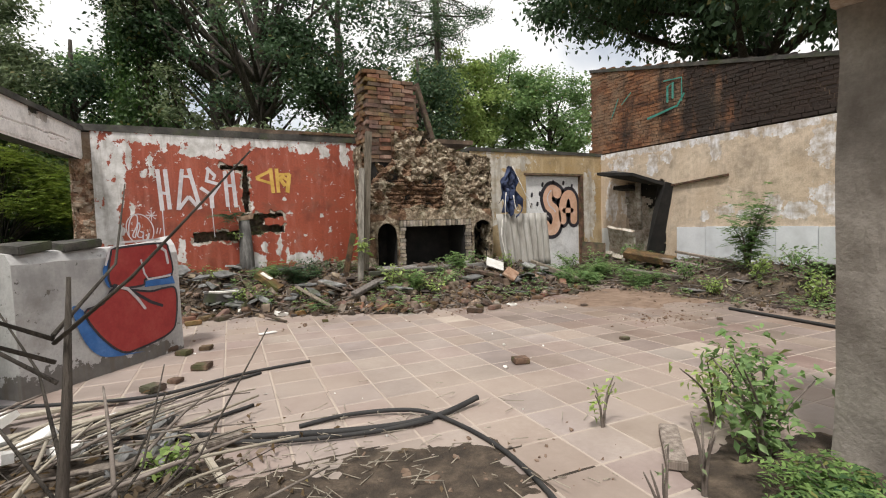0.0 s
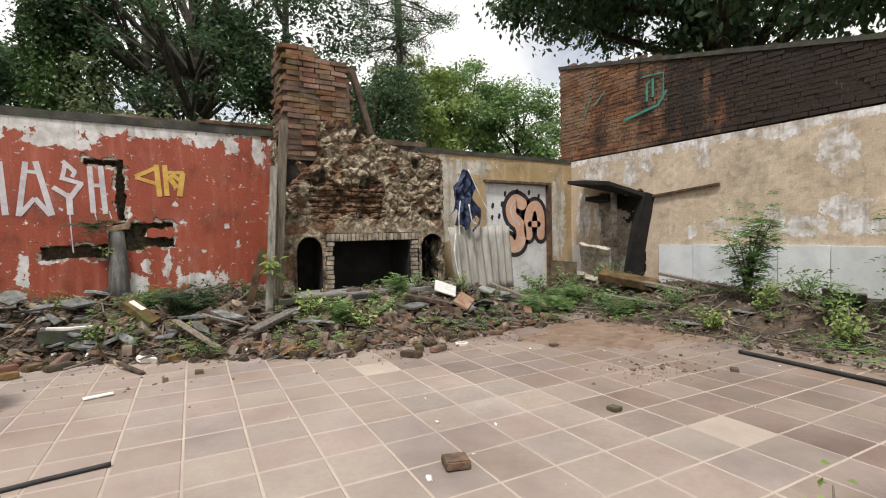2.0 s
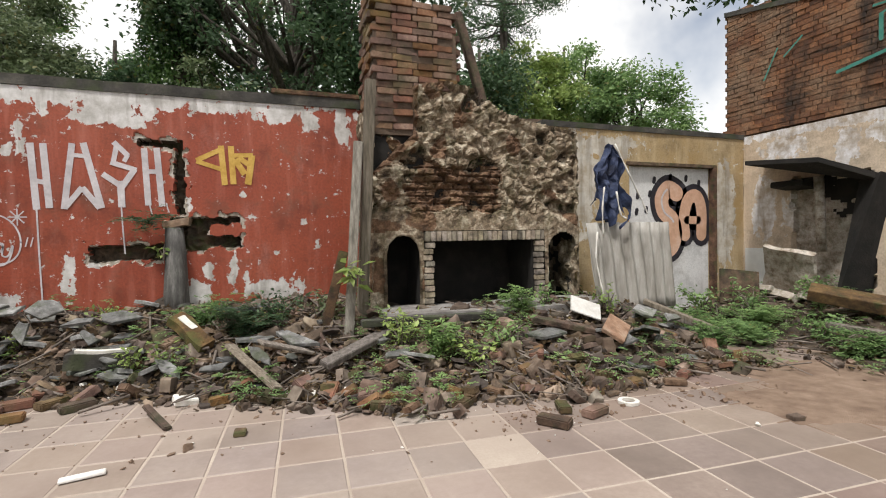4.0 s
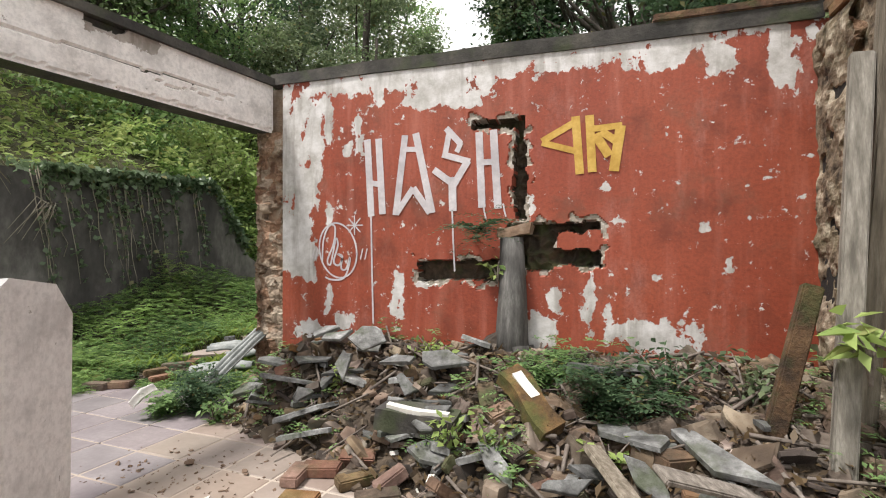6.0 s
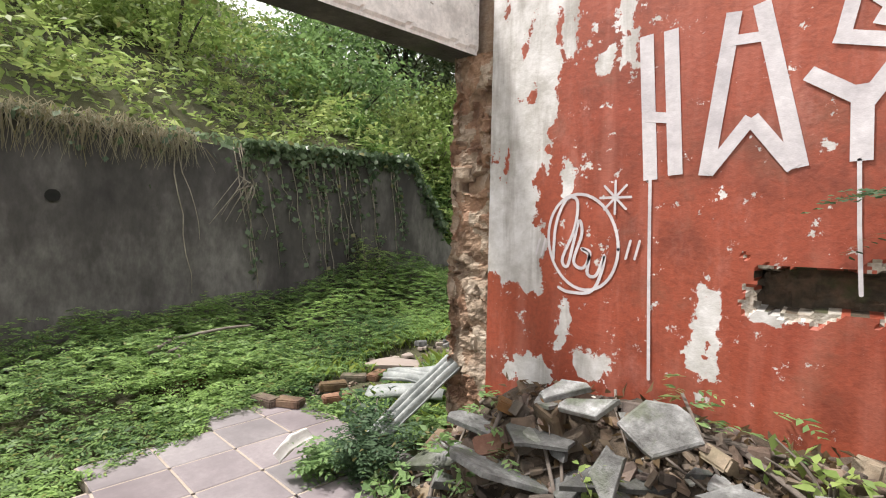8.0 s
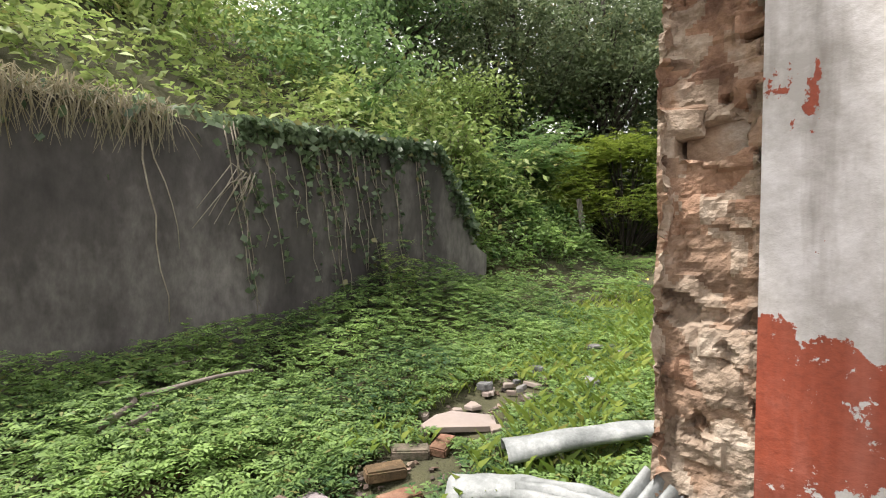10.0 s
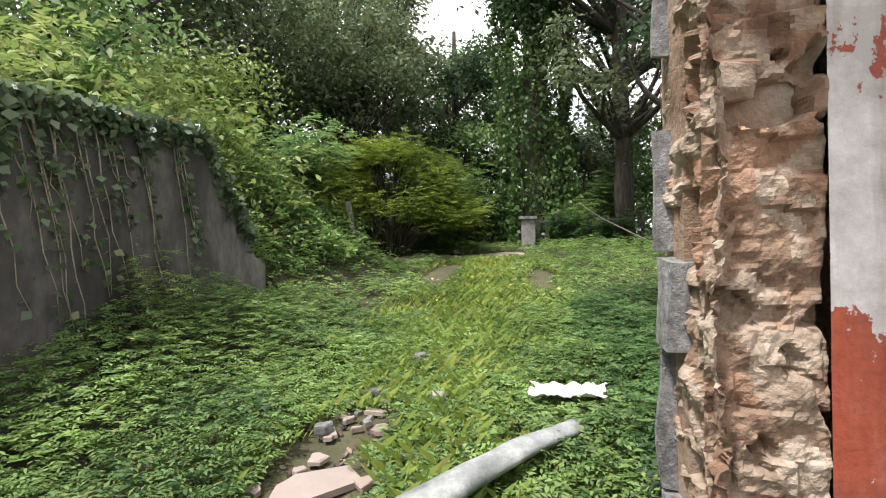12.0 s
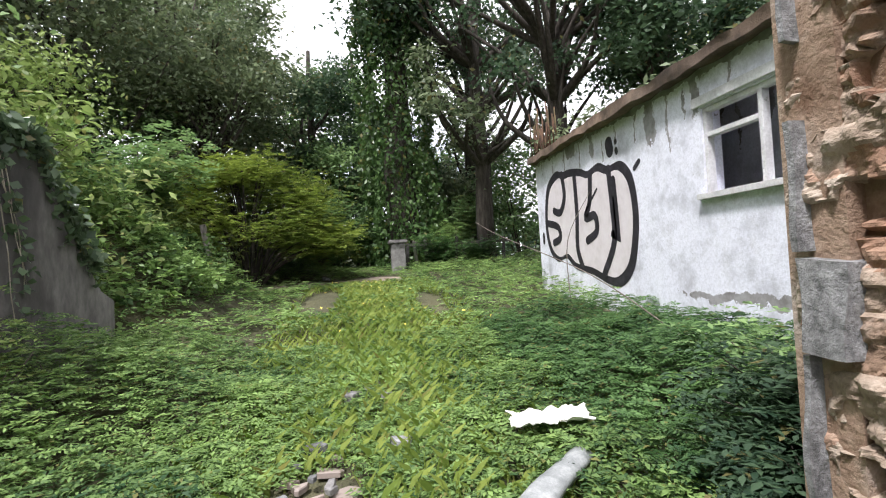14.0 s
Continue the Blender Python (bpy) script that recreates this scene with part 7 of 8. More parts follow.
ok = (gz > 0.35 + 0.075 * np.maximum(0, y - 9)) & ((y > 12.9) | (x < -6.0))
c = np.stack([x, y, gz + rng.uniform(0.02, 0.7, len(x)) * np.array([0.75 + 0.6 * n3(p, q, 8) for p, q in zip(x, y)])], 1)[ok]
thing("bank_growth", "dense green creepers covering the sloping bank", "creepers", kind="stuff", me=quads("bank_growth", np.concatenate([sprays(c[::2], 0.16, 6, 0.085), leaf_array(c, 0.10, 0.5, 0.55, 0.3)]), L_ground))

# ivy, roots and vines on the retaining wall
y = np.concatenate([rng.uniform(8.9, 12.6, 4200), rng.uniform(5.5, 9.0, 300)])
ty = np.array([rt_top(v) for v in y])
drop = np.abs(rng.normal(0, 0.10, len(y))) * (1 + 1.0 * (np.array([n3(v * 1.7, 3) for v in y]) > 0.1)) 
c = np.stack([-5.70 + rng.uniform(-0.18, 0.09, len(y)), y, ty + 0.12 - drop], 1)
thing("ivy", "glossy dark ivy spilling over the wall top", "ivy", kind="stuff", me=quads("ivy", leaf_array(c, 0.085, 0.15, 0.8, 0.6), L_wallivy))
strands, dots = [], []
for k in range(30):
    y0 = rng.uniform(8.75, 11.4) if k < 27 else rng.uniform(5.8, 8.6)
    top, ln = rt_top(y0), rng.uniform(0.5, 1.9)
    p = [(-5.70 + 0.015 * rng.random(), y0 + 0.006 * i * rng.normal() + 0.045 * i, top - ln * i / 6) for i in range(7)]
    strands.append((p, list(np.linspace(0.007, 0.003, 7))))
    if k < 27:
        for i in range(26):
            t = rng.random()
            dots.append((-5.68, y0 + 0.3 * t + rng.normal(0, 0.03), top - ln * t))
for y0 in (8.07, 8.85, 10.0):
    p = [(-5.69, y0 + 0.02 * math.sin(i * 2) + 0.03 * i, rt_top(y0) + 0.05 - 1.75 * i / 8) for i in range(9)]
    strands.append((p, list(np.linspace(0.008, 0.004, 9))))
for k in range(12):
    y0 = 8.85 + rng.normal(0, 0.16)
    z0 = 1.78 + rng.normal(0, 0.08)
    strands.append(([(-5.68, 9.0, 1.85), (-5.62, (9.0 + y0) / 2, z0 + 0.1), (-5.64, y0 - 0.1, z0 - rng.uniform(0.05, 0.35))], [0.01, 0.006, 0.003]))
tagged(part("hanging_vines", tubes("hanging_vines", strands, M_vine, 4), retaining_wall, "pale dry vines hanging down the wall"), kind="stuff")
tagged(part("vine_leaves", quads("vine_leaves", leaf_array(np.array(dots), 0.07, 0.1, 0.85, 0.5), L_wallivy), retaining_wall, "small ivy leaves along the vines"), kind="stuff")
n = 1500
y = rng.uniform(4.5, 8.3, n)
b = np.stack([np.full(n, -5.74) + rng.uniform(-0.1, 0.04, n), y, np.array([rt_top(v) for v in y]) + rng.uniform(0, 0.12, n)], 1)
e = b + np.stack([rng.uniform(0.02, 0.16, n), rng.normal(0, 0.12, n), -rng.uniform(0.02, 0.42, n)], 1)
s = np.array([0, 0.004, 0])
mdl = (b + e) / 2 + np.stack([rng.uniform(0.02, 0.1, n), np.zeros(n), rng.uniform(0.02, 0.12, n)], 1)
thing("dry_grass", "bleached dry grass hanging over the wall top", "grass", kind="stuff", me=quads("dry_grass", np.concatenate([np.stack([b - s, b + s, mdl + s, mdl - s], 1), np.stack([mdl - s, mdl + s, e + s * 0.3, e - s * 0.3], 1)]), L_dry))

# dead leaves and splinters over heaps and floor
pts = []
for k in range(7500):
    if k < 5200:
        x, y = in_heap()
        z = max(0.0, mound_z(x, y)) + rng.uniform(0.01, 0.07)
    elif k < 6600:
        x, y = rng.uniform(6.0, 8.2), rng.uniform(1.5, 8.1)
        z = rest_z(x, y) + rng.uniform(0.01, 0.06)
    else:
        x, y = rng.normal(-1.2, 0.6), rng.normal(1.9, 0.7)
        z = max(0.0, stick_heap_z(x, y)) + rng.uniform(0.005, 0.04)
    pts.append((x, y, z))
thing("leaf_litter", "dead brown leaves and splinters over the rubble", "leaf litter", kind="stuff", me=quads("leaf_litter", leaf_array(np.array(pts), 0.06, 0.5, 0.4, 0.0), L_litter))
splinters = []
for k in range(650):
    x, y = in_heap() if k < 430 else (rng.uniform(6.0, 8.2), rng.uniform(1.5, 8.0))
    a, l = rng.uniform(0, 6.28), rng.uniform(0.06, 0.4)
    z = rest_z(x, y) + rng.uniform(0.02, 0.09)
    splinters.append(([(x, y, z), (x + l * math.cos(a), y + l * math.sin(a), max(rest_z(x + l * math.cos(a), y + l * math.sin(a)), 0) + rng.uniform(0.02, 0.09))], rng.uniform(0.003, 0.012)))
thing("splinters", "grey splinters and sticks strewn through the rubble", "sticks", kind="stuff", me=tubes("splinters", splinters, M_twig, 4))
# seedlings creeping over the heaps
pts = []
while len(pts) < 1500:
    x, y = in_heap() if len(pts) < 800 else (rng.uniform(5.8, 8.2), rng.uniform(1.5, 8.1))
    if n3(x * 1.6, y * 1.6, 21) > 0.05:
        pts.append((x, y, rest_z(x, y) + rng.uniform(0.04, 0.16)))
thing("seedlings", "small green seedlings and creepers over the rubble", "weeds", kind="stuff", me=quads("seedlings", sprays(np.array(pts), 0.1, 8, 0.05), L_mid))

# weeds on the rubble and floor
WEEDS = [(6.6, 5.6, 0.35, 0.3, L_mid, 220), (7.0, 5.0, 0.35, 0.3, L_mid, 220), (6.5, 4.2, 0.3, 0.25, L_light, 160), (7.6, 6.6, 0.4, 0.35, L_mid, 240), (6.1, 6.9, 0.4, 0.3, L_mid, 260), (7.2, 7.2, 0.4, 0.35, L_mid, 260), (5.9, 7.5, 0.35, 0.35, L_mid, 220), (7.7, 3.7, 0.4, 0.4, L_mid, 240),
         (1.05, 7.45, 0.35, 0.30, L_dark, 330), (1.35, 7.55, 0.4, 0.26, L_dark, 330), (0.75, 7.7, 0.3, 0.22, L_mid, 150), (2.35, 6.65, 0.28, 0.35, L_light, 170), (2.6, 6.5, 0.25, 0.3, L_mid, 150), (3.25, 6.5, 0.3, 0.3, L_mid, 150), (3.75, 7.0, 0.3, 0.3, L_mid, 130),
         (4.05, 7.1, 0.2, 0.28, L_mid, 90), (2.9, 6.35, 0.25, 0.25, L_light, 100), (-1.35, 7.75, 0.25, 0.2, L_mid, 120), (-0.1, 7.9, 0.2, 0.22, L_light, 70), (-1.72, 7.55, 0.18, 0.18, L_mid, 120), (-2.0, 7.72, 0.25, 0.26, L_dark, 320), (-2.35, 8.05, 0.3, 0.32, L_dark, 380), (-2.2, 7.6, 0.16, 0.16, L_mid, 120),
         (4.7, 6.9, 0.25, 0.3, L_light, 90), (5.5, 6.3, 0.3, 0.3, L_mid, 160), (6.3, 7.3, 0.45, 0.3, L_mid, 280), (6.8, 6.9, 0.5, 0.3, L_mid, 320), (6.9, 6.2, 0.4, 0.28, L_mid, 250), (6.3, 6.5, 0.4, 0.25, L_mid, 240), (6.9, 7.7, 0.4, 0.4, L_mid, 240), (7.2, 4.0, 0.35, 0.35, L_light, 200),
         (7.3, 3.2, 0.45, 0.5, L_mid, 260), (6.9, 3.0, 0.4, 0.4, L_light, 220), (0.2, 7.2, 0.15, 0.28, L_light, 60), (0.45, 7.15, 0.12, 0.25, L_light, 50), (1.05, 7.1, 0.14, 0.2, L_light, 40), (-0.75, 7.7, 0.1, 0.2, L_light, 40), (1.75, 7.6, 0.3, 0.3, L_olive, 140)]
for i, (x, y, r, h, m, n) in enumerate(WEEDS):
    shrub("weed", "leafy green weed growing through the rubble", x, y, max(rest_z(x, y), 0) - 0.02, r, h, n, 0.06 if m is not L_dark else 0.05, m, 6, "weed", "weeds in the ruin", spray=(m in (L_dark, L_mid) and i % 2 == 0))
shrub("sapling", "tall feathery green sapling by the white wall panels", 7.5, 4.3, 0.25, 0.38, 1.3, 420, 0.085, L_mid, 8, "sapling", "saplings", True)
shrub("sapling", "bushy green sapling by the beige wall", 7.7, 2.6, 0.2, 0.6, 1.2, 420, 0.09, L_mid, 8, "sapling", "saplings", True)
shrub("sapling", "leafy shrub growing beside the entrance pillar", 2.15, 1.05, -0.02, 0.38, 0.62, 520, 0.06, L_mid, 9, "shrub", "shrubs by the entrance", False)
shrub("sapling", "pale leafy shrub growing beside the entrance pillar", 2.35, 1.45, -0.02, 0.42, 0.5, 260, 0.055, L_light, 8, "shrub", "shrubs by the entrance", False)
shrub("weed", "low bright green clump beside the entrance pillar", 1.9, 0.6, -0.02, 0.4, 0.2, 420, 0.05, L_ground, 9, "weed", "shrubs by the entrance", True)
shrub("weed", "small green weed among the sticks", -0.55, 2.35, 0.02, 0.2, 0.18, 120, 0.045, L_light, 6, "weed", "weeds in the ruin", False)
shrub("weed", "thin weed with yellow tips on the tiles", 1.75, 1.75, 0.0, 0.14, 0.32, 34, 0.05, L_light, 4, "weed", "weeds on the tiles", False)
shrub("weed", "thin dry weed on the tiles", 1.15, 0.85, 0.0, 0.12, 0.4, 10, 0.03, L_olive, 5, "weed", "weeds on the tiles", False)
shrub("weed", "thin dry weed on the tiles", 1.6, 1.0, 0.0, 0.12, 0.4, 10, 0.03, L_olive, 5, "weed", "weeds on the tiles", False)
shrub("weed", "bright leafy plant growing on the timber post", 2.02, 6.98, 0.78, 0.16, 0.2, 26, 0.13, L_light, 4, "weed", "weeds in the ruin", False)
shrub("weed", "bright leafy plant rooted in the broken wall slot", 0.30, 8.10, 1.08, 0.09, 0.14, 16, 0.07, L_light, 3, "weed", "weeds in the ruin", False)
fern = thing("fern", "dark fern hanging from the broken wall slot", "fern", at=pose(0.18, 8.14, 1.42))
for nn, sp, st_, pr, sz in ((14, 0.03, 0.42, 26, 0.07), (24, 0.06, 0.2, 14, 0.05)):
    tagged(part("frond", quads("frond", sprays(rng.normal(0, sp, (nn, 3)), st_, pr, sz) * np.array([1, 0.35, 1]) - np.array([0, 0.07, 0]), L_dark), fern), kind="stuff")
# bare sapling and twigs in front
st = thing("bare_sapling", "leafless grey sapling by the entrance", "sapling", "saplings", at=pose(-0.70, 1.10, 0))
tw = [([(0, 0, -0.05), (0.0, 0.0, 0.3), (0.03, 0.02, 0.62), (0.05, 0.0, 0.85)], [0.022, 0.018, 0.012, 0.005])]
for k in range(11):
    z = rng.uniform(0.25, 0.75)
    a, l = rng.uniform(0, 6.28), rng.uniform(0.15, 0.5)
    q0 = Vector((0.02, 0.01, z))
    q1 = q0 + Vector((math.cos(a) * l * 0.5, math.sin(a) * l * 0.5, l * 0.3))
    q2 = q1 + Vector((math.cos(a + 0.4) * l * 0.5, math.sin(a + 0.4) * l * 0.5, l * 0.5))
    tw.append(([q0, q1, q2], [0.006, 0.004, 0.002]))
for i, (l, r) in enumerate(tw):
    part("branch" if i else "trunk", tubes("branch" if i else "trunk", [([Vector(p) * 1.35 for p in l], r)], M_bark, 5), st)
for k in range(10):
    x0, y0 = rng.normal(-1.0, 0.4), rng.normal(1.5, 0.4)
    a, l = rng.uniform(0.2, 2.6), rng.uniform(0.7, 1.4)
    ln = smooth_line([(x0, y0, 0.05), (x0 + 0.4 * l * math.cos(a), y0 + 0.4 * l * math.sin(a), 0.16 * l), (x0 + l * math.cos(a), y0 + l * math.sin(a), 0.2 * l)], 4)
    thing("bramble", "thin dry bramble stem arching up from the sticks", "bramble", "brambles", me=tubes("bramble", [(ln, list(np.linspace(0.007, 0.002, len(ln))))], M_bark, 4))
shrub("sapling", "spindly yellow-leaved sapling before the dark wall", -5.35, 10.6, ground_z(-5.35, 10.6), 0.4, 1.05, 260, 0.06, L_light, 7, "sapling", "saplings", True)
shrub("sapling", "spindly sapling in the undergrowth", -5.3, 11.3, ground_z(-5.3, 11.3), 0.35, 0.6, 160, 0.055, L_olive, 6, "sapling", "saplings", True)
shrub("sapling", "dark leafy plants beside the white house", -0.95, 9.3, ground_z(-0.95, 9.3), 0.6, 0.7, 750, 0.08, L_dark, 11, "shrub", "undergrowth shrubs", True)
shrub("sapling", "leafy sapling beside the white house", -1.4, 8.95, ground_z(-1.4, 8.95), 0.5, 0.6, 520, 0.08, L_dark, 9, "shrub", "undergrowth shrubs", True)
shrub("sapling", "leafy shrub beside the white house", -0.6, 9.8, ground_z(-0.6, 9.8), 0.7, 0.65, 520, 0.085, L_mid, 9, "shrub", "undergrowth shrubs", True)
for ctrl in ([(-0.3, 11.2, 0.4), (-0.7, 12.2, 1.0), (-1.3, 13.4, 1.5), (-1.5, 14.0, 1.75)], [(-0.5, 13.2, 0.6), (-0.45, 13.3, 1.4), (-0.2, 13.1, 2.0)]):
    ln = smooth_line(ctrl, 5)
    thing("bare_branch", "bare pale branch arching out of the undergrowth", "branch", "bare branches", me=tubes("bare_branch", [(ln, list(np.linspace(0.008, 0.003, len(ln))))], M_twig, 5))

# roof growth on the white house
x, y = rng.uniform(0.3, 4.5, 5000), rng.uniform(9.8, 16.4, 5000)
c = np.stack([x, y, 3.15 + np.array([0.1 + 0.8 * max(0, n3(p * 0.8, q * 0.8)) for p, q in zip(x, y)]) * rng.uniform(0, 1, 5000)], 1)
thing("roof_growth", "weeds and creepers growing on the flat roof", "weeds", kind="stuff", me=quads("roof_growth", leaf_array(c, 0.12, 0.4, 0.4, 0.2), L_olive))
dry = []
for k in range(40):
    x, y = 0.3 + 0.12 * rng.random(), rng.uniform(15.4, 16.5)
    dry.append(([(x, y, 3.05), (x, y + rng.normal(0, 0.05), 3.05 + rng.uniform(0.3, 1.0))], 0.012))
thing("dry_canes", "dry brown canes standing at the roof's end", "canes", kind="stuff", me=tubes("dry_canes", dry, M_woodbrown, 4))

# ---------------- trees ----------------
tree("tree", "tall dark broadleaf tree behind the white house, its limbs showing", 2.2, 19.5, 12, 0.3, [(0, 0, 9.0, 3.8, 3.2, 4.2, 50), (-0.5, -1, 6.0, 2.6, 2.0, 1.6, 10)], None, L_dark, 120, 0.17, limbs=44, clump=0.6)
tree("tree", "tall dark broadleaf tree behind the white house", 5.2, 19.0, 11, 0.28, [(0, 0, 8.2, 2.7, 2.6, 3.8, 60), (0, -1, 5.2, 2.2, 2.0, 1.6, 24)], None, L_dark, 190, 0.18)
tree("tree", "dense olive tree over the flat roof", 0.8, 22.5, 13, 0.32, [(0, 0, 9.5, 3.5, 3.0, 4.2, 34), (-0.5, -1, 5.0, 2.5, 2, 1.6, 14)], None, L_olive, 130, 0.18, limbs=34, clump=0.6)
tree("tree", "light feathery tree on the bank", -12.2, 18.0, 7.5, 0.14, [(0.2, 0, 5.6, 2.6, 2.6, 2.4, 42)], None, L_mid, 150, 0.15, droop=0.5)
tree("tree", "tall tree high on the hillside", -16.5, 12.5, 9, 0.2, [(0, 0, 6.0, 3.2, 3.4, 2.8, 42)], None, L_mid, 170, 0.19)
tree("tree", "tall tree high on the hillside", -17.0, 4.0, 8, 0.2, [(0, 0, 5.5, 3.2, 3.4, 2.8, 26)], None, L_olive, 170, 0.19)
tree("tree", "dark olive tree on the slope above the bank", -12.6, 15.0, 7, 0.2, [(0, 0, 4.6, 2.4, 2.4, 2.0, 46)], None, L_olive, 170, 0.17)
tree("tree", "tall dark tree high on the hillside", -13.0, 21.0, 12, 0.25, [(0, 0, 8.0, 3.6, 3.6, 3.6, 55)], None, L_dark, 180, 0.2)
tree("tree", "dense grey-green tree beyond the clearing", -9.4, 25.0, 13, 0.35, [(0, 0, 9.2, 3.2, 3.0, 3.4, 62), (1.5, -1.5, 5.5, 3.0, 2.0, 1.8, 34)], None, L_olive, 190, 0.2)
tree("tree", "dark tree beyond the clearing", -4.9, 27.5, 9.0, 0.3, [(0, 0, 5.3, 2.9, 2.4, 3.4, 70)], None, L_dark, 190, 0.2)
tree("tree", "dark wide tree behind the fence", 1.6, 27.0, 12, 0.4, [(0, 0, 9.0, 3.6, 3.0, 3.0, 36), (-1, 0, 4.0, 3.0, 1.6, 1.6, 24)], None, L_dark, 130, 0.18, limbs=40, clump=0.6)
tree("tree", "blue-green tree far beyond the clearing", -3.2, 32.0, 11, 0.3, [(-1.0, 0, 6.0, 3.4, 2.6, 4.2, 80)], None, L_mid, 180, 0.24)
trunk_tree = tree("tree", "massive old trunk clad in ivy beside the fence", -1.75, 23.6, 13, 0.62, [(2.2, 0, 12.0, 2.6, 2.6, 1.8, 34), (3.0, 0.5, 8.0, 2.0, 1.5, 1.2, 12), (-0.8, 0, 13.0, 3.0, 2.6, 1.8, 48), (-0.2, 0, 9.4, 1.5, 1.5, 2.2, 34)], None, L_dark, 170, 0.19, limbs=16)
n = 17000
z = rng.uniform(0.2, 12, n)
a = rng.uniform(0, 6.28, n)
r = (1.02 + 0.42 * np.array([n3(math.cos(p) * 2, math.sin(p) * 2 + 5, q * 0.6) for p, q in zip(a, z)])) * (1 + 0.25 * rng.random(n))
c = np.stack([r * np.cos(a), r * np.sin(a), z], 1)
part("ivy_cladding", quads("ivy_cladding", leaf_array(c, 0.15, 0.15, 0.7, 0.9), L_ivy), trunk_tree, "dark ivy covering the trunk")
def dome(name, label, x, y, rx, ry, h, n, size, mat):
    """A rounded bush: tiers of leafy sprays over a shell, dark and open inside, on forked stems."""
    t = thing(name, label, "shrub", "large shrubs", at=pose(x, y, ground_z(x, y)))
    k = 90
    v = in_ball(k, hollow=0.9)
    v[:, 2] = np.abs(v[:, 2])
    v *= (1 + 0.14 * np.array([[n3(p[0] * 3, p[1] * 3, p[2] * 3)] for p in v]))
    cl = v * np.array([rx, ry, h * 0.75]) + np.array([0, 0, h * 0.22])
    lines = [(smooth_line([(p[0] * 0.1, p[1] * 0.1, -0.1), (p[0] * 0.45, p[1] * 0.45, p[2] * 0.6), tuple(p)], 4), 0.025) for p in cl[::2]]
    tagged(part("stem", tubes("stem", lines, M_bark, 4), t), kind="stuff")
    cs = np.repeat(cl, n // k, 0) + rng.normal(0, 1, (k * (n // k), 3)) * np.array([0.38, 0.38, 0.14])
    cs[:, 2] = np.maximum(cs[:, 2], 0.05)
    part("foliage", quads("foliage", sprays(cs, size * 2.0, 8, size, 0.6), mat), t)


dome("shrub", "rounded yellow-green shrub at the end of the bank", -5.9, 19.9, 2.1, 1.8, 3.1, 8000, 0.115, L_shrub)
tree("tree", "tall tree far behind the clearing", -10.8, 31.0, 15, 0.3, [(0, 0, 10.5, 3.0, 3.0, 4.0, 60)], None, L_mid, 170, 0.22)
shrub("shrub", "dark shrub under the trees", -4.4, 23.4, ground_z(-4.4, 23.4), 1.8, 2.2, 1500, 0.17, L_mid, 26, "shrub", "large shrubs", True)
shrub("shrub", "dark shrub beyond the old trunk", 0.2, 24.2, ground_z(0.2, 24.2), 1.6, 2.0, 1200, 0.17, L_mid, 24, "shrub", "large shrubs", True)
shrub("shrub", "ivy-green shrub growing through the fence", -1.0, 21.6, ground_z(-1.0, 21.6), 0.7, 1.0, 700, 0.11, L_fern, 16, "shrub", "large shrubs", True)
shrub("shrub", "ivy-green shrub growing through the fence", 0.3, 21.7, ground_z(0.3, 21.7), 0.8, 0.8, 600, 0.11, L_fern, 16, "shrub", "large shrubs", True)
shrub("shrub", "leafy shrub behind the fence", -0.6, 22.6, ground_z(-0.6, 22.6), 0.9, 1.3, 900, 0.13, L_ground, 20, "shrub", "large shrubs", True)
shrub("shrub", "broad-leaved pale shrub on the bank crest", -7.2, 14.0, ground_z(-7.2, 14.0), 1.1, 1.4, 1100, 0.15, L_light, 20, "shrub", "large shrubs", False)
shrub("shrub", "leafy shrub on the bank crest", -6.8, 16.2, ground_z(-6.8, 16.2), 1.2, 1.5, 800, 0.16, L_mid, 20, "shrub", "large shrubs", True)
def thicket(x, y, rx, ry, h, n, size, mat, label):
    """A wall of leaves from the ground up, in clumps, on many thin stems."""
    z0 = ground_z(x, y)
    t = thing("thicket", label, "thicket", "thickets under the trees", at=pose(x, y, z0))
    k = max(14, int(rx * ry * h * 1.1))
    cl = in_ball(k, hollow=0.3) * np.array([rx, ry, h / 2]) + np.array([0, 0, h / 2])
    lines = []
    for p in cl[::2]:
        ln = smooth_line([(p[0] * 0.4, p[1] * 0.4, -0.1), (p[0] * 0.7, p[1] * 0.7, p[2] * 0.5), tuple(p)], 3)
        lines.append((ln, list(np.linspace(0.04, 0.01, len(ln)))))
    tagged(part("stem", tubes("stem", lines, M_bark, 4), t), kind="stuff")
    per = max(1, n // k)
    cs = np.repeat(cl, per, 0) + rng.normal(0, 0.42, (k * per, 3)) * np.array([1, 1, 0.6])
    cs[:, 2] = np.maximum(cs[:, 2], 0.02)
    part("foliage", quads("foliage", leaf_array(cs, size, 0.5, 0.5, 0.25), mat), t)


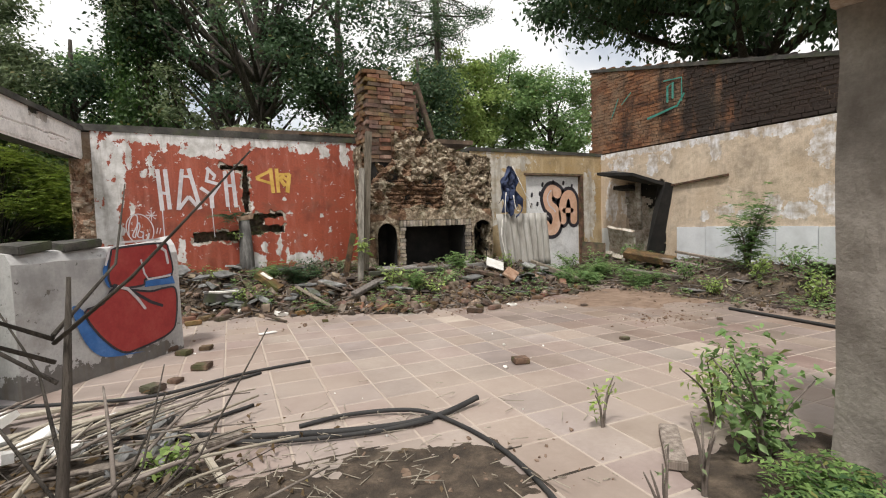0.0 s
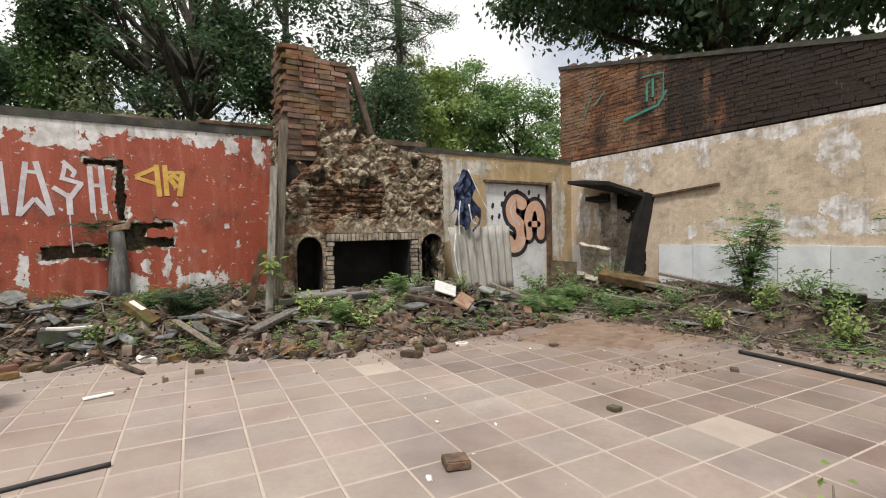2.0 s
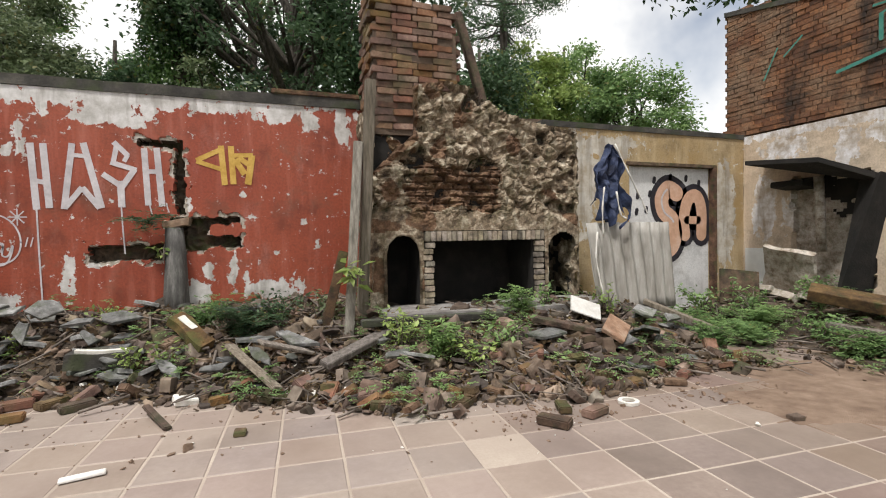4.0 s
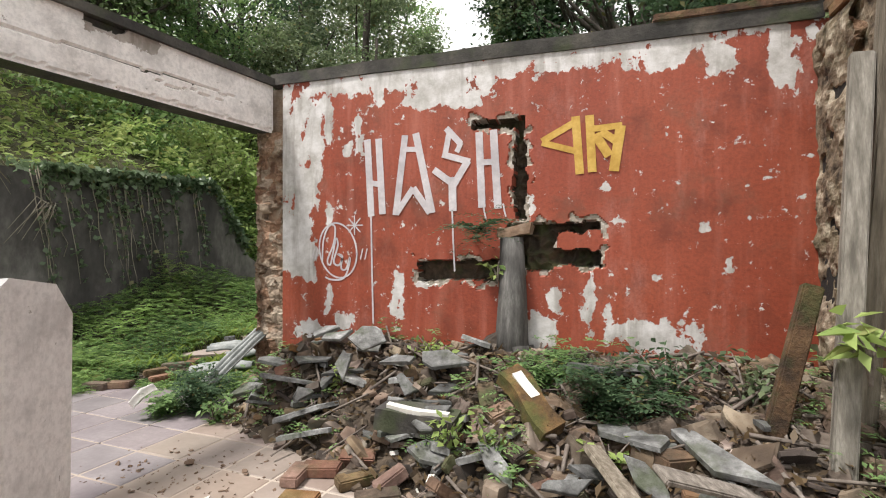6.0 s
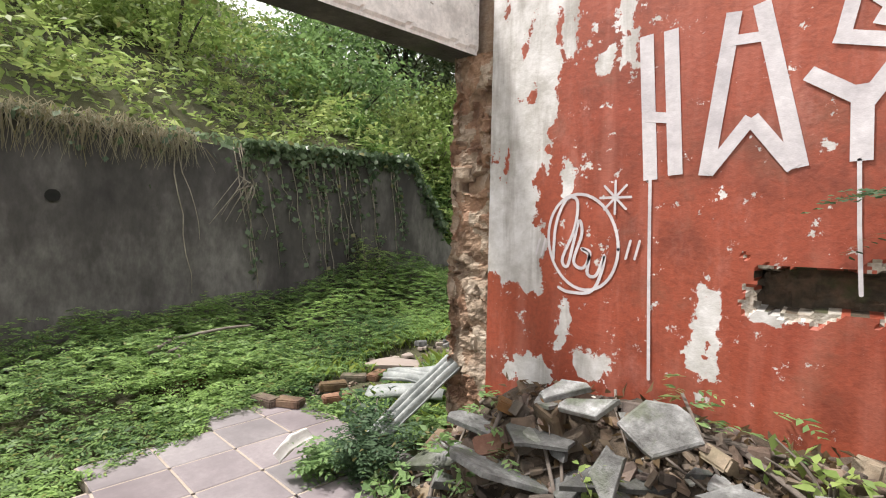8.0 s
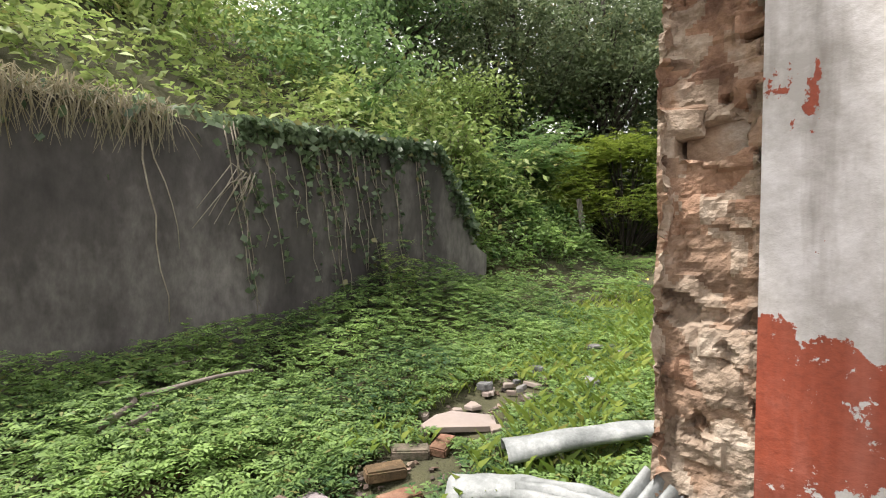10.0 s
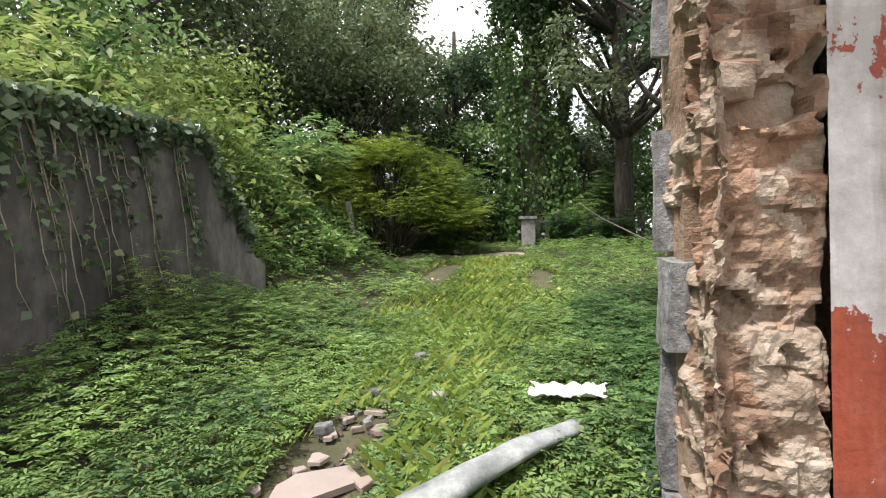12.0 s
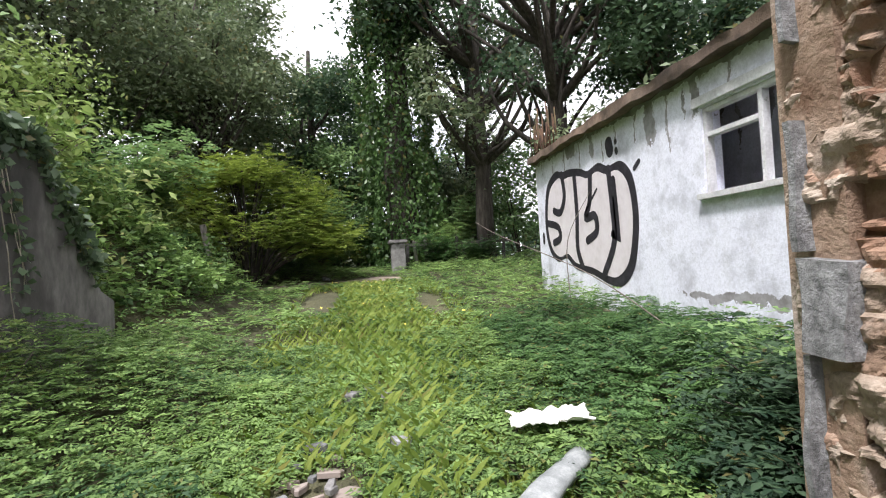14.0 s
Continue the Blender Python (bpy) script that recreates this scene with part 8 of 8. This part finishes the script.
for x, y, rx, ry, h, n, size, mat in ((-9.5, 21.5, 2.6, 2.0, 5.0, 6500, 0.17, L_mid), (-7.0, 23.2, 2.2, 1.6, 5.5, 6500, 0.17, L_olive), (-4.2, 25.4, 2.0, 1.4, 5.0, 6000, 0.18, L_mid), (-3.4, 24.0, 1.0, 0.9, 2.6, 2500, 0.15, L_mid), (0.4, 26.0, 2.2, 1.4, 4.5, 6000, 0.18, L_olive),
                                      (2.6, 23.5, 1.6, 1.4, 4.6, 4500, 0.17, L_mid), (-13.5, 16.5, 2.6, 2.6, 4.5, 6000, 0.18, L_mid), (-9.6, 16.5, 1.7, 1.6, 2.2, 4000, 0.13, L_light), (-9.2, 12.6, 1.7, 1.8, 2.6, 4500, 0.13, L_mid), (-9.5, 9.4, 1.6, 1.8, 2.4, 4500, 0.13, L_light), (-10.0, 6.2, 1.8, 2.0, 2.4, 4500, 0.14, L_mid),
                                      (-10.5, 3.0, 2.0, 2.0, 2.6, 4500, 0.15, L_mid), (-0.5, 31.0, 4.0, 1.6, 6.0, 6000, 0.26, L_mid), (-8.0, 29.0, 4.0, 1.6, 6.5, 6000, 0.26, L_olive), (6.8, 17.6, 2.0, 1.4, 4.2, 4500, 0.17, L_mid)):
    thicket(x, y, rx, ry, h, n, size, mat, "dense green thicket under the trees")
tree("tree", "dark spreading tree at the top of the bank", -9.9, 20.6, 9.5, 0.25, [(0, 0, 5.6, 3.2, 2.6, 2.4, 80), (-1.2, -1.5, 4.2, 2.6, 2.0, 1.6, 40)], None, L_olive, 190, 0.15, limbs=26)
tree("tree", "brown-green tree leaning over the bank", -7.6, 22.6, 9.0, 0.25, [(0, 0, 6.0, 2.4, 2.2, 2.2, 60)], None, L_olive, 180, 0.15, limbs=24)
# distant trees beyond the east wing
tree("tree", "rounded bright green tree beyond the ruin", 14.5, 27.0, 10, 0.3, [(0, 0, 7.2, 3.6, 3.0, 3.4, 75)], None, L_light, 200, 0.24, group="distant trees")
tree("tree", "rounded green tree beyond the ruin", 19.0, 29.0, 12, 0.3, [(0, 0, 8.4, 3.6, 3.0, 3.8, 85)], None, L_mid, 200, 0.24, group="distant trees")
tree("tree", "rounded olive tree beyond the ruin", 22.5, 27.0, 10, 0.3, [(0, 0, 7.0, 3.2, 3.0, 3.4, 70)], None, L_mid, 190, 0.24, group="distant trees")
tree("tree", "dark green tree beyond the chimney", 10.0, 22.0, 8.5, 0.25, [(0, 0, 6.0, 1.7, 1.8, 2.6, 45)], None, L_dark, 190, 0.19, group="distant trees")
tree("tree", "big dark tree hanging over the brick wall", 12.6, 7.0, 10, 0.4, [(0, 0, 8.3, 3.8, 4.6, 2.6, 95), (-1.5, -2, 6.2, 2.2, 3.2, 1.2, 34), (-2.4, 2.6, 7.9, 2.2, 2.4, 1.1, 44)], None, L_dark, 190, 0.19, droop=0.7, group="trees over the wall")
tree("tree", "big dark tree hanging over the brick wall", 13.5, 1.5, 10, 0.4, [(0, 0, 8.0, 3.8, 4.0, 2.6, 75)], None, L_dark, 180, 0.19, droop=0.7, group="trees over the wall")
# tall conifer with tiered open branches
cz0 = ground_z(13.0, 25.6)
con = thing("conifer", "tall bare-trunked conifer with open tiers of branches", "tree", "distant trees", at=pose(13.0, 25.6, cz0))
lines, cl = [([(0, 0, -0.2), (0.05, 0, 8), (0, 0.1, 21)], [0.26, 0.22, 0.1])], []
for k in range(64):
    z = rng.uniform(10.6, 20) if k > 24 else rng.uniform(10.6, 13.5)
    a, l = rng.uniform(0, 6.28), rng.uniform(1.8, 3.6)
    e = Vector((math.cos(a) * l, math.sin(a) * l, z + rng.normal(-0.3, 0.4)))
    ln = smooth_line([(0, 0, z), (e.x * 0.5, e.y * 0.5, z - 0.25), e], 4)
    lines.append((ln, list(np.linspace(0.05, 0.012, len(ln)))))
    for t in (0.72, 0.86, 1.0):
        cl.append((e.x * t, e.y * t, e.z + 0.05))
part("trunk", tubes("trunk", lines, M_bark, 6), con)
cl = np.array(cl)
cs = np.repeat(cl, 110, 0) + rng.normal(0, 0.26, (len(cl) * 110, 3)) * np.array([1, 1, 0.7])
part("crown", quads("crown", leaf_array(cs, 0.16, 0.4, 0.3, 0.1), L_dark), con)
# growth hiding the far edges of the plot
x, y = rng.uniform(-30, 40, 9000), rng.uniform(29, 40, 9000)
c = np.stack([x, y, zs(x, y) + rng.uniform(0, 4.5, 9000) * np.array([0.6 + 0.5 * n3(p * 0.2, 1) for p in x])], 1)
thing("far_thicket", "dark green thicket closing the view far off", "thicket", kind="stuff", me=quads("far_thicket", leaf_array(c, 0.55, 0.4, 0.6, 0.3), L_dark))

# fence and gate post beyond the clearing
gp = thing("gate_post", "weathered grey stone gate post with a flat cap", "gate post", at=pose(-2.1, 21.5, ground_z(-2.1, 21.5)))
part("shaft", box("shaft", -0.2, 0.2, -0.2, 0.2, -0.1, 0.85, M_conc, bevel=0.02, rough=0.015), gp)
part("cap", box("cap", -0.27, 0.27, -0.27, 0.27, 0.85, 0.95, M_conc, bevel=0.02, rough=0.012), gp, "flat stone cap")
fence = thing("fence", "old dark timber fence overgrown at its foot", "fence", at=pose(-1.2, 22.0, ground_z(-1.2, 22.0)))
# rail and slats use the dark coping colour so they stand out little
part("rail", box("rail", -0.7, 2.6, -0.03, 0.03, 0.70, 0.78, M_coping, bevel=0.006), fence)
for k in range(11):
    part("slat", box("slat", -0.05, 0.05, -0.02, 0.02, -0.1, 0.8 + 0.08 * (k % 3), M_coping, bevel=0.004), fence, at=pose(-0.6 + 0.3 * k, -0.055, 0, 0, rng.normal(0, 3), 0))
wp = thing("marker_post", "leaning pale post in the bank's growth", "post", me=box("marker_post", -0.05, 0.05, -0.05, 0.05, -0.2, 1.5, M_wood, bevel=0.008), at=pose(-6.0, 17.6, ground_z(-6.0, 17.6) + 0.1, 0, -8, 0))

# ---------------- floor tiles, last ----------------
M_tile2 = surface("worn_floor_tile_joined", (0.185, 0.14, 0.122), (0.27, 0.215, 0.192), (0.365, 0.305, 0.27), 1.1, 26, 0.6, island=0.14, bump=0.25, dist=0.004, dust=0.75)
M_tile3 = surface("reddish_brown_floor_tile", (0.125, 0.086, 0.07), (0.19, 0.14, 0.118), (0.27, 0.205, 0.172), 1.1, 26, 0.6, island=0.16, bump=0.25, dist=0.004, dust=0.3)
M_tile4 = surface("reddish_brown_floor_tile_loose", (0.125, 0.086, 0.07), (0.19, 0.14, 0.118), (0.27, 0.205, 0.172), 1.1, 26, 0.6, each=0.16, bump=0.25, dist=0.004, dust=0.45)
M_tileout = surface("rain_washed_mauve_tile", (0.16, 0.135, 0.145), (0.225, 0.195, 0.205), (0.30, 0.265, 0.27), 1.6, 30, 0.65, each=0.12, bump=0.25, dist=0.004)
J = 0.0065
TB = [(-TS / 2 + J, -TS / 2 + J), (TS / 2 - J, -TS / 2 + J), (TS / 2 - J, TS / 2 - J), (-TS / 2 + J, TS / 2 - J)]


def tile_vf():
    c = 0.006
    inner = [(x * (1 - c / 0.16), y * (1 - c / 0.16)) for x, y in TB]
    V = [(x, y, -0.03) for x, y in TB] + [(x, y, -0.004) for x, y in TB] + [(x, y, 0.0) for x, y in inner]
    F = [(8, 9, 10, 11)]
    for i in range(4):
        j = (i + 1) % 4
        F += [(i, j, 4 + j, 4 + i), (4 + i, 4 + j, 8 + j, 8 + i)]
    return V, F


tile_me = mesh("tile", *tile_vf(), M_tile)
tile_brown = mesh("tile", *tile_vf(), M_tile4)
tile_out = mesh("tile", *tile_vf(), M_tileout)
rest, east = [], []
beds = []
count = 0
for i in range(-15, 23):
    for j in range(-19, 12):
        p, q = (i + 0.5) * TS, (j + 0.5) * TS
        x, y = TX + p * math.cos(TURN) - q * math.sin(TURN), TY + p * math.sin(TURN) + q * math.cos(TURN)
        z = -0.0015 * abs(n3(x * 3, y * 3))
        if -1.95 < x < 8.15 and -1.2 < y < 8.1:
            if mound_z(x, y) > 0.12 or heap_z(x, y) > 0.12:
                continue
        elif not tile_there(x, y):
            continue
        if x <= -1.95:
            beds.append(box_vf(x - TS / 2, x + TS / 2, y - TS / 2, y + TS / 2, -0.12, -0.005))
        if rng.random() < 0.004:
            continue
        m = pose(x, y, z, rng.normal(0, 0.12), rng.normal(0, 0.12), math.degrees(TURN) + rng.normal(0, 0.25))
        brown = x + 0.25 * (y - 3.0) > 3.5 + 0.5 * n3(x * 1.3, y * 1.3)
        if -3.4 < x < 4.6 and 3.0 < y and count < 300:
            part("tile", (tile_brown if brown else tile_me) if x > -1.6 else tile_out, floor, at=m)
            count += 1
        else:
            v, f = tile_vf()
            (east if brown else rest).append(([m @ Vector(p) for p in v], f))
tagged(part("tiles", mesh("tiles", *join_vf(rest), M_tile2), floor, "worn brownish floor tiles"), kind="stuff")
tagged(part("tiles", mesh("tiles", *join_vf(east), M_tile3), floor, "reddish brown floor tiles swept free of dust"), kind="stuff")
part("path_bed", mesh("path_bed", *join_vf(beds), M_grout), floor, "mortar bed of the tiled path outside")
